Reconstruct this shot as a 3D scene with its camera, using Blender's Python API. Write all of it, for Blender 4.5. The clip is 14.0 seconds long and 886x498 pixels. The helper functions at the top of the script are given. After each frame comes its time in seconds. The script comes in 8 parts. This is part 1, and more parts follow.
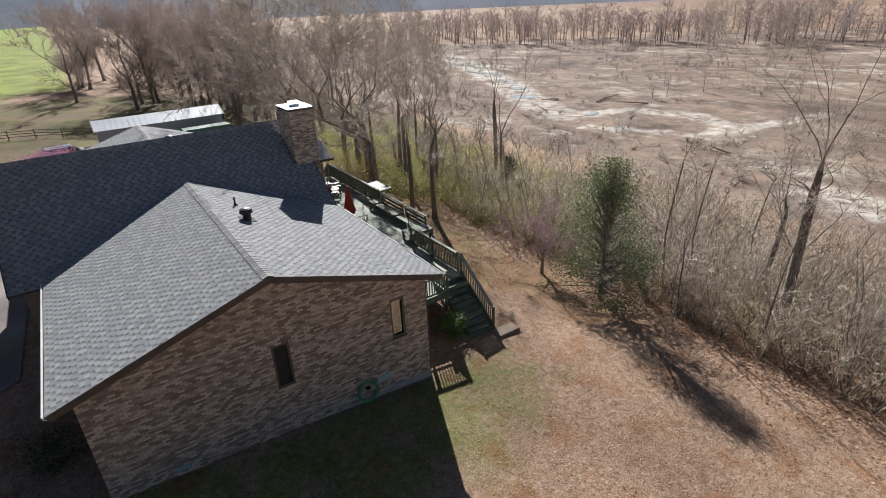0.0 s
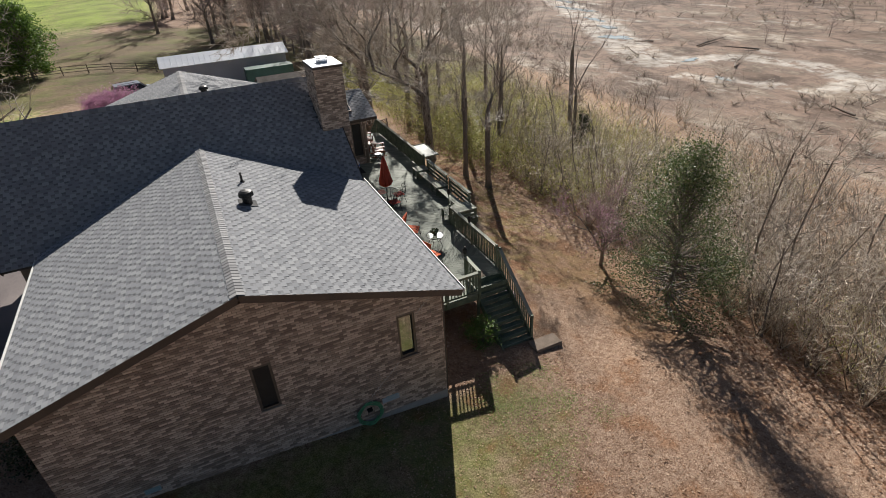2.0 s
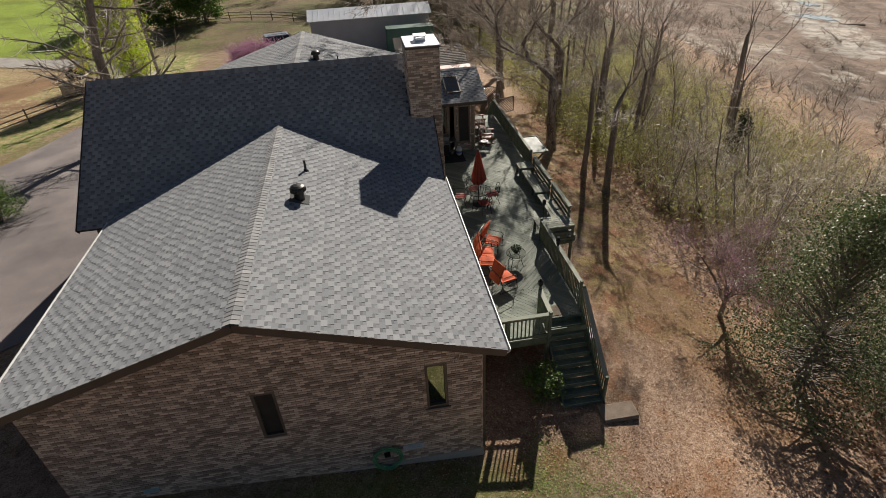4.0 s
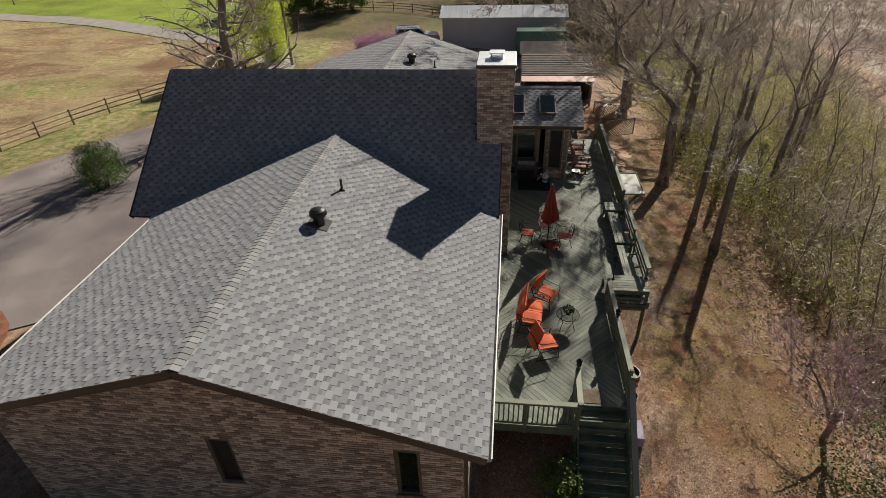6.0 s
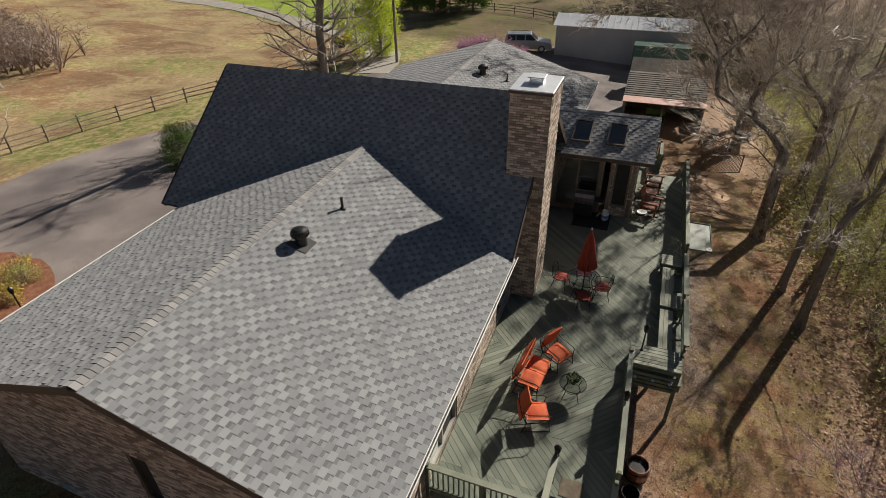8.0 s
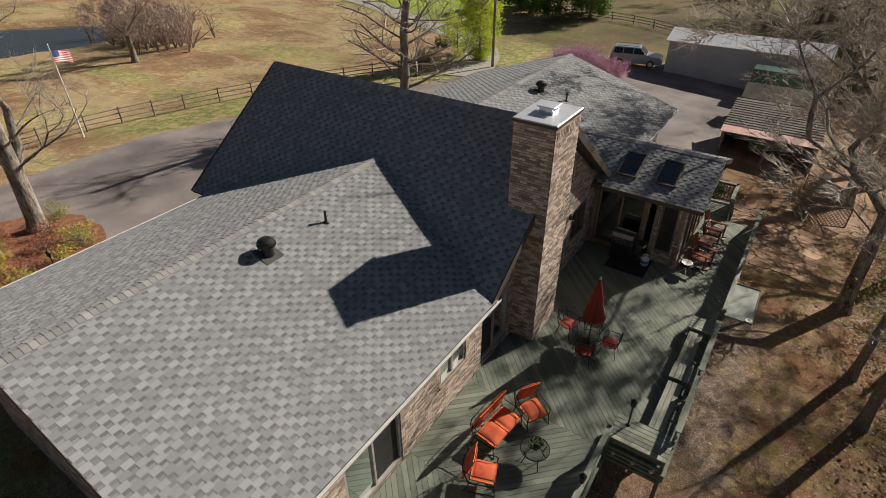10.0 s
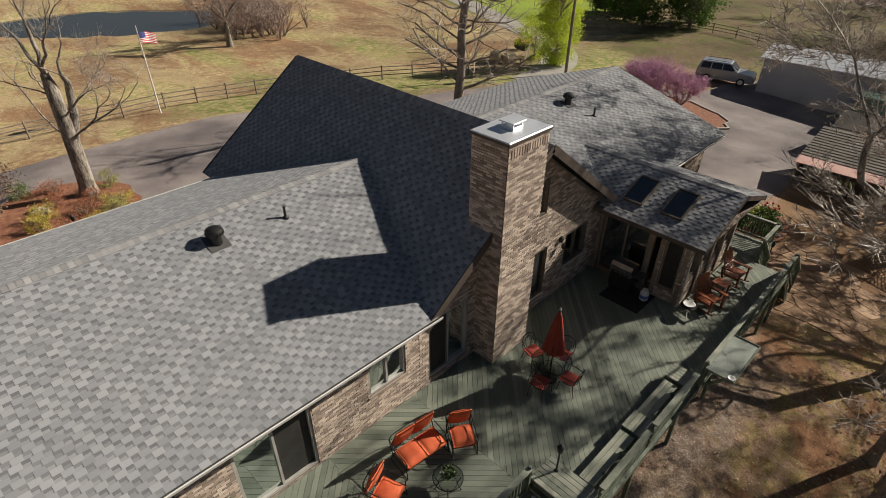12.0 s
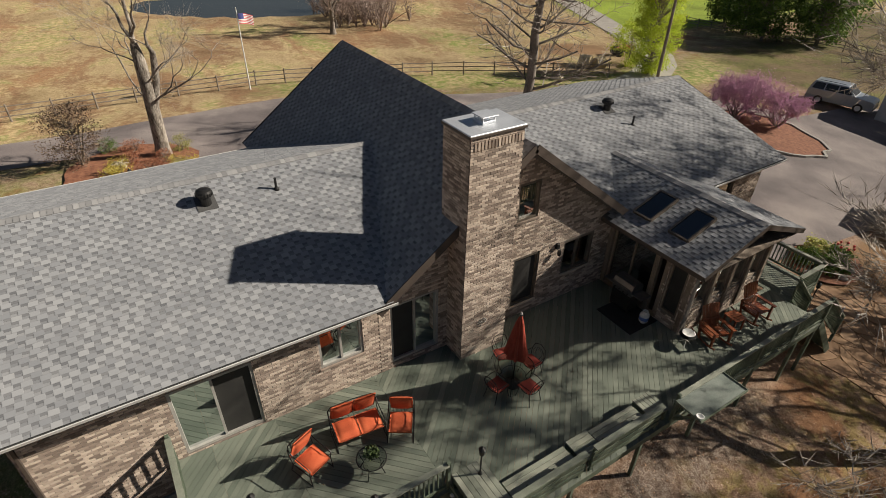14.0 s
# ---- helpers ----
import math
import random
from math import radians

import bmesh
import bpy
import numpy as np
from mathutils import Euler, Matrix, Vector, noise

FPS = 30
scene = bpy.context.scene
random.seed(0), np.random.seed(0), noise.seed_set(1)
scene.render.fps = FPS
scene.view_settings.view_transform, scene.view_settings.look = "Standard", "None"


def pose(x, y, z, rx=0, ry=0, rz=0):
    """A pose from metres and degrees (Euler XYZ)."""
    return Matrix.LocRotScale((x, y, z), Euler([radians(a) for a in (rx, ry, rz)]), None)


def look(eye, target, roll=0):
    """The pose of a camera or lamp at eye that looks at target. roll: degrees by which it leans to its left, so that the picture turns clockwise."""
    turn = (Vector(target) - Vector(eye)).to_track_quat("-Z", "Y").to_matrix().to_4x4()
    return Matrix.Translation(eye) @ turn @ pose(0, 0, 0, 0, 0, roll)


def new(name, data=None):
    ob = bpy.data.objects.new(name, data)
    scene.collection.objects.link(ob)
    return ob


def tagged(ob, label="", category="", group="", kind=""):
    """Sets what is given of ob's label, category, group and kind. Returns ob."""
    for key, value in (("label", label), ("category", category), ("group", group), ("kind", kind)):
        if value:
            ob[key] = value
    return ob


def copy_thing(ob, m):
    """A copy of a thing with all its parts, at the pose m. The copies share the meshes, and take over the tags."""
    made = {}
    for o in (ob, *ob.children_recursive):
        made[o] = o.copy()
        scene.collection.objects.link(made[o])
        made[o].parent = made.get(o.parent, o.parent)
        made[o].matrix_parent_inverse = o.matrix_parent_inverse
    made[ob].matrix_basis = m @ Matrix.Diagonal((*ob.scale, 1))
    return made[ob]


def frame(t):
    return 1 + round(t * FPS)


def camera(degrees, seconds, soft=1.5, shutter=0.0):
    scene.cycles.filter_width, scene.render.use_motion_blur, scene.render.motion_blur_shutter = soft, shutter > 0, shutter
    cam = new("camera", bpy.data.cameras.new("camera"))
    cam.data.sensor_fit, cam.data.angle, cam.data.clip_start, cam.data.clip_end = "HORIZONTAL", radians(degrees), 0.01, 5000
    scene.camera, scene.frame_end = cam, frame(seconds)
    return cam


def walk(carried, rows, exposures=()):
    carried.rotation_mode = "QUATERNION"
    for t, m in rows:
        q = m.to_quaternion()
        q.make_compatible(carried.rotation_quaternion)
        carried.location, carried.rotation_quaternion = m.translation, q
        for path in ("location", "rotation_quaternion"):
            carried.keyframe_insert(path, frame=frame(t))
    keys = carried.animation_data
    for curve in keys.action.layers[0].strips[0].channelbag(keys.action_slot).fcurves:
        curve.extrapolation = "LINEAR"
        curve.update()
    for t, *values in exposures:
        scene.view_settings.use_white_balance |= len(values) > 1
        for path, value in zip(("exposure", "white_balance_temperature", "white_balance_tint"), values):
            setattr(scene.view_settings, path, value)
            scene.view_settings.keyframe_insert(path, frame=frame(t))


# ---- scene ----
cam = camera(78.6, 14.0, soft=0.6)
METRES, EYE, TILT, LEAN, TURN = 26.1, 13.27, 0.0, 0.0, -33.15
ROWS = [
    (0.0, 0.0, 0.0, 0.0, -1.18, -25.39, 2.49),
    (0.5, 0.0143, 0.039, 0.0026, 0.42, -26.91, 2.6),
    (1.0, 0.0284, 0.0779, 0.0053, 2.43, -28.42, 2.68),
    (1.5, 0.0425, 0.117, 0.0068, 4.78, -29.88, 2.79),
    (2.0, 0.0559, 0.1556, 0.0083, 7.5, -31.36, 2.8),
    (2.5, 0.0682, 0.1937, 0.0096, 11.21, -32.75, 2.76),
    (3.0, 0.0797, 0.2296, 0.0103, 15.45, -33.85, 2.67),
    (5.5, 0.1244, 0.4022, 0.0103, 35.86, -34.31, 1.89),
    (6.0, 0.1325, 0.4361, 0.0088, 39.59, -34.21, 1.73),
    (6.5, 0.14, 0.4698, 0.0074, 43.24, -34.12, 1.55),
    (7.0, 0.148, 0.5034, 0.0065, 46.81, -34.04, 1.39),
    (7.5, 0.1551, 0.5369, 0.007, 50.13, -33.97, 1.2),
    (8.0, 0.1624, 0.5704, 0.0074, 53.67, -33.9, 0.99),
    (8.5, 0.1684, 0.6037, 0.0087, 57.33, -33.88, 0.8),
    (11.0, 0.1945, 0.7742, 0.0151, 72.63, -33.87, -0.03),
    (11.5, 0.1997, 0.8091, 0.0155, 75.24, -33.92, -0.16),
    (12.0, 0.2052, 0.8427, 0.0149, 78.48, -33.95, -0.34),
    (12.5, 0.2103, 0.8752, 0.0143, 81.66, -33.97, -0.5),
    (13.0, 0.2154, 0.9071, 0.0131, 84.71, -34.0, -0.63),
    (13.5, 0.2201, 0.9387, 0.011, 87.75, -34.04, -0.8),
    (14.0, 0.2245, 0.9711, 0.0088, 91.02, -34.12, -0.99),
]
walk(cam, [(t, pose(0, 0, EYE, TILT, LEAN, TURN) @ pose(METRES * x, METRES * y, METRES * z, 90 + pitch, roll, yaw)) for t, x, y, z, yaw, pitch, roll in ROWS],
     [(0.0, 0.36, 5800, 12), (3.0, 0.12, 6200, 12), (6.5, -0.05, 6450, 11), (11.0, -0.09, 6500, 11), (14.0, -0.07, 6550, 11)])

# ---- light: low sun from behind the main roof, clear sky ----
SUN = Vector((0.662, 1.543, 1.0)).normalized()
sun_data = bpy.data.lights.new("sun", "SUN")
sun_data.energy, sun_data.angle, sun_data.color = 7.1, radians(0.6), (1.0, 0.91, 0.77)
sun = new("sun", sun_data)
sun.matrix_world = look(SUN * 60, (0, 0, 0))
world = bpy.data.worlds.new("sky")
scene.world = world
world.use_nodes = True
wn = world.node_tree.nodes
sky = wn.new("ShaderNodeTexSky")
sky.sky_type, sky.sun_disc = "NISHITA", False
sky.sun_elevation, sky.sun_rotation = math.asin(SUN.z), math.atan2(SUN.x, SUN.y)
sky.dust_density = 1.2
wn["Background"].inputs["Strength"].default_value = 0.03
world.node_tree.links.new(sky.outputs[0], wn["Background"].inputs["Color"])


# ---- mesh helpers ----
class MB:
    """Collects vertices and faces of one mesh."""

    def __init__(self):
        self.v, self.f = [], []

    def quad(self, a, b, c, d):
        n = len(self.v)
        self.v += [tuple(a), tuple(b), tuple(c), tuple(d)]
        self.f.append((n, n + 1, n + 2, n + 3))

    def tri(self, a, b, c):
        n = len(self.v)
        self.v += [tuple(a), tuple(b), tuple(c)]
        self.f.append((n, n + 1, n + 2))

    def box(self, x0, x1, y0, y1, z0, z1, bottom=True):
        n = len(self.v)
        self.v += [(x0, y0, z0), (x1, y0, z0), (x1, y1, z0), (x0, y1, z0), (x0, y0, z1), (x1, y0, z1), (x1, y1, z1), (x0, y1, z1)]
        q = [(4, 5, 6, 7), (0, 1, 5, 4), (1, 2, 6, 5), (2, 3, 7, 6), (3, 0, 4, 7)]
        if bottom:
            q.append((3, 2, 1, 0))
        self.f += [tuple(n + i for i in face) for face in q]
        return self

    def soft(self, x0, x1, y0, y1, z0, z1, b=0.008):
        """A box with chamfered edges."""
        b = min(b, (x1 - x0) * 0.4, (y1 - y0) * 0.4, (z1 - z0) * 0.4)
        bm = bmesh.new()
        bmesh.ops.create_cube(bm, size=1)
        for v in bm.verts:
            v.co = Vector((x0 + (x1 - x0) * (v.co.x + 0.5), y0 + (y1 - y0) * (v.co.y + 0.5), z0 + (z1 - z0) * (v.co.z + 0.5)))
        bmesh.ops.bevel(bm, geom=list(bm.edges), offset=b, segments=1, affect="EDGES")
        self.take(bm)
        return self

    def take(self, bm, m=None):
        n = len(self.v)
        bm.verts.index_update()
        self.v += [tuple((m @ v.co) if m else v.co) for v in bm.verts]
        self.f += [tuple(n + v.index for v in f.verts) for f in bm.faces]
        bm.free()
        return self

    def add(self, other, m=None):
        n = len(self.v)
        self.v += [tuple(m @ Vector(v)) for v in other.v] if m else other.v
        self.f += [tuple(n + i for i in f) for f in other.f]
        return self

    def beam(self, p, q, w, h, up=(0, 0, 1)):
        """A straight board from p to q, w wide and h high."""
        p, q = Vector(p), Vector(q)
        d = (q - p).normalized()
        s = d.cross(Vector(up))
        s = s.normalized() if s.length > 1e-4 else Vector((1, 0, 0))
        u = s.cross(d).normalized()
        n = len(self.v)
        for c in (p, q):
            for a, b in ((-1, -1), (1, -1), (1, 1), (-1, 1)):
                self.v.append(tuple(c + s * (a * w / 2) + u * (b * h / 2)))
        for f in ((0, 1, 5, 4), (1, 2, 6, 5), (2, 3, 7, 6), (3, 0, 4, 7), (3, 2, 1, 0), (4, 5, 6, 7)):
            self.f.append(tuple(n + i for i in f))
        return self

    def tube(self, pts, radii, sides=6, caps=True):
        """A tapered tube along points."""
        pts = [Vector(p) for p in pts]
        if not isinstance(radii, (list, tuple)):
            radii = [radii] * len(pts)
        n = len(self.v)
        side = None
        for i, p in enumerate(pts):
            d = (pts[min(i + 1, len(pts) - 1)] - pts[max(i - 1, 0)]).normalized()
            if side is None:
                side = d.orthogonal().normalized()
            side = (side - d * side.dot(d))
            side = side.normalized() if side.length > 1e-5 else d.orthogonal().normalized()
            o = d.cross(side)
            for k in range(sides):
                a = 2 * math.pi * k / sides
                self.v.append(tuple(p + (side * math.cos(a) + o * math.sin(a)) * radii[i]))
        for i in range(len(pts) - 1):
            for k in range(sides):
                a, b = n + i * sides + k, n + i * sides + (k + 1) % sides
                self.f.append((a, b, b + sides, a + sides))
        if caps:
            self.f.append(tuple(n + k for k in reversed(range(sides))))
            self.f.append(tuple(n + (len(pts) - 1) * sides + k for k in range(sides)))
        return self

    def lathe(self, profile, sides=16, at=(0, 0, 0)):
        """A turned form: (radius, z) pairs from bottom to top."""
        n = len(self.v)
        for r, z in profile:
            for k in range(sides):
                a = 2 * math.pi * k / sides
                self.v.append((at[0] + r * math.cos(a), at[1] + r * math.sin(a), at[2] + z))
        for i in range(len(profile) - 1):
            for k in range(sides):
                a, b = n + i * sides + k, n + i * sides + (k + 1) % sides
                self.f.append((a, b, b + sides, a + sides))
        self.f.append(tuple(n + k for k in reversed(range(sides))))
        self.f.append(tuple(n + (len(profile) - 1) * sides + k for k in range(sides)))
        return self

    def mapped(self, fn, flip=False):
        self.v = [tuple(fn(*v)) for v in self.v]
        if flip:
            self.f = [tuple(reversed(f)) for f in self.f]
        return self

    def mesh(self, name, material, smooth=False):
        me = bpy.data.meshes.new(name)
        me.from_pydata(self.v, [], self.f)
        if material:
            me.materials.append(material)
        if smooth:
            me.polygons.foreach_set("use_smooth", [True] * len(me.polygons))
        me.update()
        return me


def thing(name, label, category, at=(0, 0, 0), turn=0.0, group="", kind=""):
    ob = new(name)
    ob.matrix_basis = pose(*at, 0, 0, turn)
    ob.empty_display_size = 0.2
    return tagged(ob, label, category, group, kind)


def part(name, mb, material, parent, label="", smooth=False, kind=""):
    ob = new(name, mb if isinstance(mb, bpy.types.Mesh) else mb.mesh(name, material, smooth))
    ob.parent = parent
    return tagged(ob, label, kind=kind)


def solid(name, mb, material, label, category, group="", kind="", smooth=False):
    """A thing of one mesh."""
    return tagged(new(name, mb.mesh(name, material, smooth)), label, category, group, kind)


# ---- materials ----
def nodes(name):
    m = bpy.data.materials.new(name)
    m.use_nodes = True
    return m, m.node_tree.nodes, m.node_tree.links, m.node_tree.nodes["Principled BSDF"]


def surface(name, colours, scale=3.0, fine=40.0, rough=0.8, bump=0.2, metal=0.0, vary="", amount=0.5, contrast=(0.35, 0.65), stretch=(1, 1, 1), coat=0.0, spec=0.5, dist=0.02):
    """Colours mixed by coarse and fine noise, with relief. vary: island or object, for pieces that differ one by one."""
    m, n, l, bsdf = nodes(name)
    geo = n.new("ShaderNodeNewGeometry")
    mp = n.new("ShaderNodeMapping")
    mp.inputs["Scale"].default_value = stretch
    l.new(geo.outputs["Position"], mp.inputs["Vector"])
    coarse, small = n.new("ShaderNodeTexNoise"), n.new("ShaderNodeTexNoise")
    for t, s, d in ((coarse, scale, 4), (small, fine, 3)):
        t.inputs["Scale"].default_value, t.inputs["Detail"].default_value = s, d
        l.new(mp.outputs[0], t.inputs["Vector"])
    add = n.new("ShaderNodeMath")
    add.operation = "MULTIPLY_ADD"
    l.new(small.outputs[0], add.inputs[0])
    add.inputs[1].default_value = 0.5
    half = n.new("ShaderNodeMath")
    half.operation = "MULTIPLY_ADD"
    l.new(coarse.outputs[0], half.inputs[0])
    half.inputs[1].default_value, half.inputs[2].default_value = 0.5, 0.0
    l.new(half.outputs[0], add.inputs[2])
    fac = add
    if vary:
        src = geo.outputs["Random Per Island"] if vary == "island" else n.new("ShaderNodeObjectInfo").outputs["Random"]
        mix = n.new("ShaderNodeMix")
        mix.inputs[0].default_value = amount
        l.new(add.outputs[0], mix.inputs[2])
        l.new(src, mix.inputs[3])
        fac = mix
    ramp = n.new("ShaderNodeValToRGB")
    l.new(fac.outputs[0], ramp.inputs[0])
    lo, hi = (contrast if not vary else (0.5 - (0.5 - contrast[0]) * (1 + amount), 0.5 + (contrast[1] - 0.5) * (1 + amount)))
    e = ramp.color_ramp.elements
    while len(e) < len(colours):
        e.new(0.5)
    for i, c in enumerate(colours):
        e[i].position = lo + (hi - lo) * i / max(1, len(colours) - 1)
        e[i].color = (*c, 1)
    l.new(ramp.outputs[0], bsdf.inputs["Base Color"])
    bsdf.inputs["Roughness"].default_value, bsdf.inputs["Metallic"].default_value = rough, metal
    bsdf.inputs["Diffuse Roughness"].default_value = 0.25 if rough > 0.85 else 0.0
    bsdf.inputs["Coat Weight"].default_value, bsdf.inputs["Specular IOR Level"].default_value = coat, spec
    if bump:
        b = n.new("ShaderNodeBump")
        b.inputs["Strength"].default_value, b.inputs["Distance"].default_value = bump, dist
        l.new(add.outputs[0], b.inputs["Height"])
        l.new(b.outputs[0], bsdf.inputs["Normal"])
    return m


def glass(name, tint=(0.55, 0.6, 0.6), ior=4.5):
    """A window pane: part mirror, part see-through."""
    m, n, l, bsdf = nodes(name)
    out = n["Material Output"]
    gl, tr, mix = n.new("ShaderNodeBsdfGlossy"), n.new("ShaderNodeBsdfTransparent"), n.new("ShaderNodeMixShader")
    gl.inputs["Roughness"].default_value = 0.03
    gl.inputs["Color"].default_value = (0.75, 0.8, 0.8, 1)
    tr.inputs["Color"].default_value = (*tint, 1)
    fr = n.new("ShaderNodeFresnel")
    fr.inputs["IOR"].default_value = ior
    l.new(fr.outputs[0], mix.inputs[0])
    l.new(tr.outputs[0], mix.inputs[1])
    l.new(gl.outputs[0], mix.inputs[2])
    l.new(mix.outputs[0], out.inputs["Surface"])
    return m


BRICK = surface("brick_clay", [(0.24, 0.19, 0.156), (0.375, 0.3, 0.246), (0.49, 0.402, 0.33), (0.64, 0.54, 0.45)], 6, 90, 0.9, 0.35, vary="island", amount=0.6, dist=0.006)
BRICK_ONE = surface("brick_clay_single", [(0.24, 0.19, 0.156), (0.375, 0.3, 0.246), (0.49, 0.402, 0.33), (0.64, 0.54, 0.45)], 6, 90, 0.9, 0.35, vary="object", amount=0.6, dist=0.006)
MORTAR = surface("mortar", [(0.17, 0.148, 0.13), (0.26, 0.232, 0.205)], 4, 60, 0.95, 0.3)
HIGH = [(0.232, 0.243, 0.26), (0.282, 0.293, 0.31), (0.338, 0.348, 0.363)]
SHINGLE = surface("roof_shingle_tab", HIGH, 1.2, 160, 0.92, 0.35, vary="island", amount=0.5, dist=0.004)
SHINGLE_ONE = surface("roof_shingle_single", HIGH, 1.2, 160, 0.92, 0.35, vary="object", amount=0.5, dist=0.004)
SHINGLE_LOW = surface("roof_shingle_under", [(0.2, 0.208, 0.222), (0.238, 0.246, 0.26), (0.278, 0.285, 0.297)], 1.2, 160, 0.92, 0.35, vary="island", amount=0.55, dist=0.004)
SHINGLE_DARK = surface("roof_shingle_dark_band", [(0.14, 0.146, 0.158), (0.17, 0.176, 0.188), (0.2, 0.206, 0.217)], 1.2, 160, 0.92, 0.35, vary="island", amount=0.55, dist=0.004)
ROOFBASE = surface("roof_felt", [(0.06, 0.06, 0.06), (0.1, 0.1, 0.1)], 2, 60, 0.95, 0.2)
CAPSHINGLE = surface("ridge_shingle", [(0.22, 0.222, 0.226), (0.29, 0.29, 0.292), (0.36, 0.36, 0.36)], 2, 160, 0.92, 0.3, vary="object", amount=0.5, dist=0.004)
CONCRETE = surface("concrete", [(0.3, 0.29, 0.27), (0.42, 0.41, 0.38)], 1.5, 50, 0.9, 0.3)
TRIM = surface("brown_trim_paint", [(0.055, 0.042, 0.035), (0.09, 0.07, 0.058)], 2, 50, 0.6, 0.1)
WHITE = surface("white_gutter_paint", [(0.62, 0.62, 0.6), (0.8, 0.8, 0.78)], 1.5, 40, 0.45, 0.05)
DECK = surface("green_stained_boards", [(0.118, 0.142, 0.112), (0.168, 0.192, 0.153), (0.222, 0.245, 0.197)], 1.3, 60, 0.75, 0.25, vary="object", amount=0.35, dist=0.006)
RAILGREEN = surface("green_stained_rail", [(0.06, 0.085, 0.06), (0.105, 0.135, 0.095), (0.2, 0.23, 0.165)], 2.5, 50, 0.75, 0.2)
# for caps, bench tops and tread nosings, paler than the green rails
BENCH = surface("pale_bench_stain", [(0.16, 0.18, 0.14), (0.27, 0.29, 0.235), (0.36, 0.37, 0.3)], 2, 60, 0.8, 0.25, vary="object", amount=0.3)
BLACK = surface("black_metal", [(0.012, 0.012, 0.012), (0.03, 0.03, 0.03)], 4, 60, 0.45, 0.08, metal=0.3)
BARK = surface("grey_bark", [(0.11, 0.092, 0.076), (0.21, 0.182, 0.155), (0.32, 0.285, 0.25)], 2.5, 30, 0.95, 0.8, stretch=(1, 1, 0.25), dist=0.03)
TWIG = surface("bare_twigs", [(0.36, 0.31, 0.255), (0.58, 0.52, 0.445)], 1.0, 10, 0.6, 0.0)
def sheer(m, amount):
    """Thin leaves and stalks let part of the light through."""
    n, l = m.node_tree.nodes, m.node_tree.links
    out, bsdf = n["Material Output"], n["Principled BSDF"]
    tr, mix = n.new("ShaderNodeBsdfTranslucent"), n.new("ShaderNodeMixShader")
    l.new(bsdf.inputs["Base Color"].links[0].from_socket, tr.inputs["Color"])
    mix.inputs[0].default_value = amount
    l.new(bsdf.outputs[0], mix.inputs[1])
    l.new(tr.outputs[0], mix.inputs[2])
    l.new(mix.outputs[0], out.inputs["Surface"])
    return m


sheer(TWIG, 0.25)
GLASS = glass("window_glass")
DARKROOM = surface("dim_interior", [(0.03, 0.028, 0.025), (0.06, 0.055, 0.05)], 1, 8, 0.9, 0.0)
SCREEN = surface("insect_screen", [(0.018, 0.018, 0.018), (0.035, 0.034, 0.032)], 3, 120, 0.7, 0.1)
BRONZE = surface("bronze_frame", [(0.09, 0.075, 0.06), (0.16, 0.135, 0.11)], 3, 60, 0.5, 0.05, metal=0.2)
GREYFRAME = surface("grey_vinyl_frame", [(0.3, 0.29, 0.27), (0.42, 0.41, 0.38)], 3, 60, 0.5, 0.05)


# ---- ground ----
def ramp(v, *pairs):
    return float(np.interp(v, [p[0] for p in pairs], [p[1] for p in pairs]))


def ground_z(x, y):
    west = ramp(x, (-400, -2.4), (-75, -2.5), (-55, -2.2), (-30, -1.0), (-20, -0.1), (-12, 0.6), (-3, 0.85), (3, 0.5), (9, 0.05), (13, -0.1), (16, -0.45), (21, -1.6), (27, -3.2), (42, -6.8), (58, -8.0), (400, -8.0))
    wn_ = ramp(x, (-60, 0.0), (-40, 0.4), (-10, 0.9), (0, 1.0), (22, 1.0), (45, 0.0))
    north = ramp(y, (30, 0), (36, -0.55), (44, -1.3), (52, -1.75), (72, -2.7), (110, -3.2), (200, -3.2))
    z = west + wn_ * north
    wob = noise.noise(Vector((x * 0.07, y * 0.07, 0.3))) * 0.25 + noise.noise(Vector((x * 0.3, y * 0.3, 4.3))) * 0.05
    pond = math.hypot((0.53 * (x + 74.5) + 0.85 * (y - 40)) / 16, (-0.85 * (x + 74.5) + 0.53 * (y - 40)) / 9.5)
    z -= 1.2 * min(1.0, max(0.0, (1.12 - pond) / 0.25))
    near = max(abs(x - 3.5) - 8, abs(y - 27) - 16, 0)
    return z + wob * min(1.0, near / 8)


def smooth01(v, a, b):
    t = min(1.0, max(0.0, (v - a) / (b - a)))
    return t * t * (3 - 2 * t)


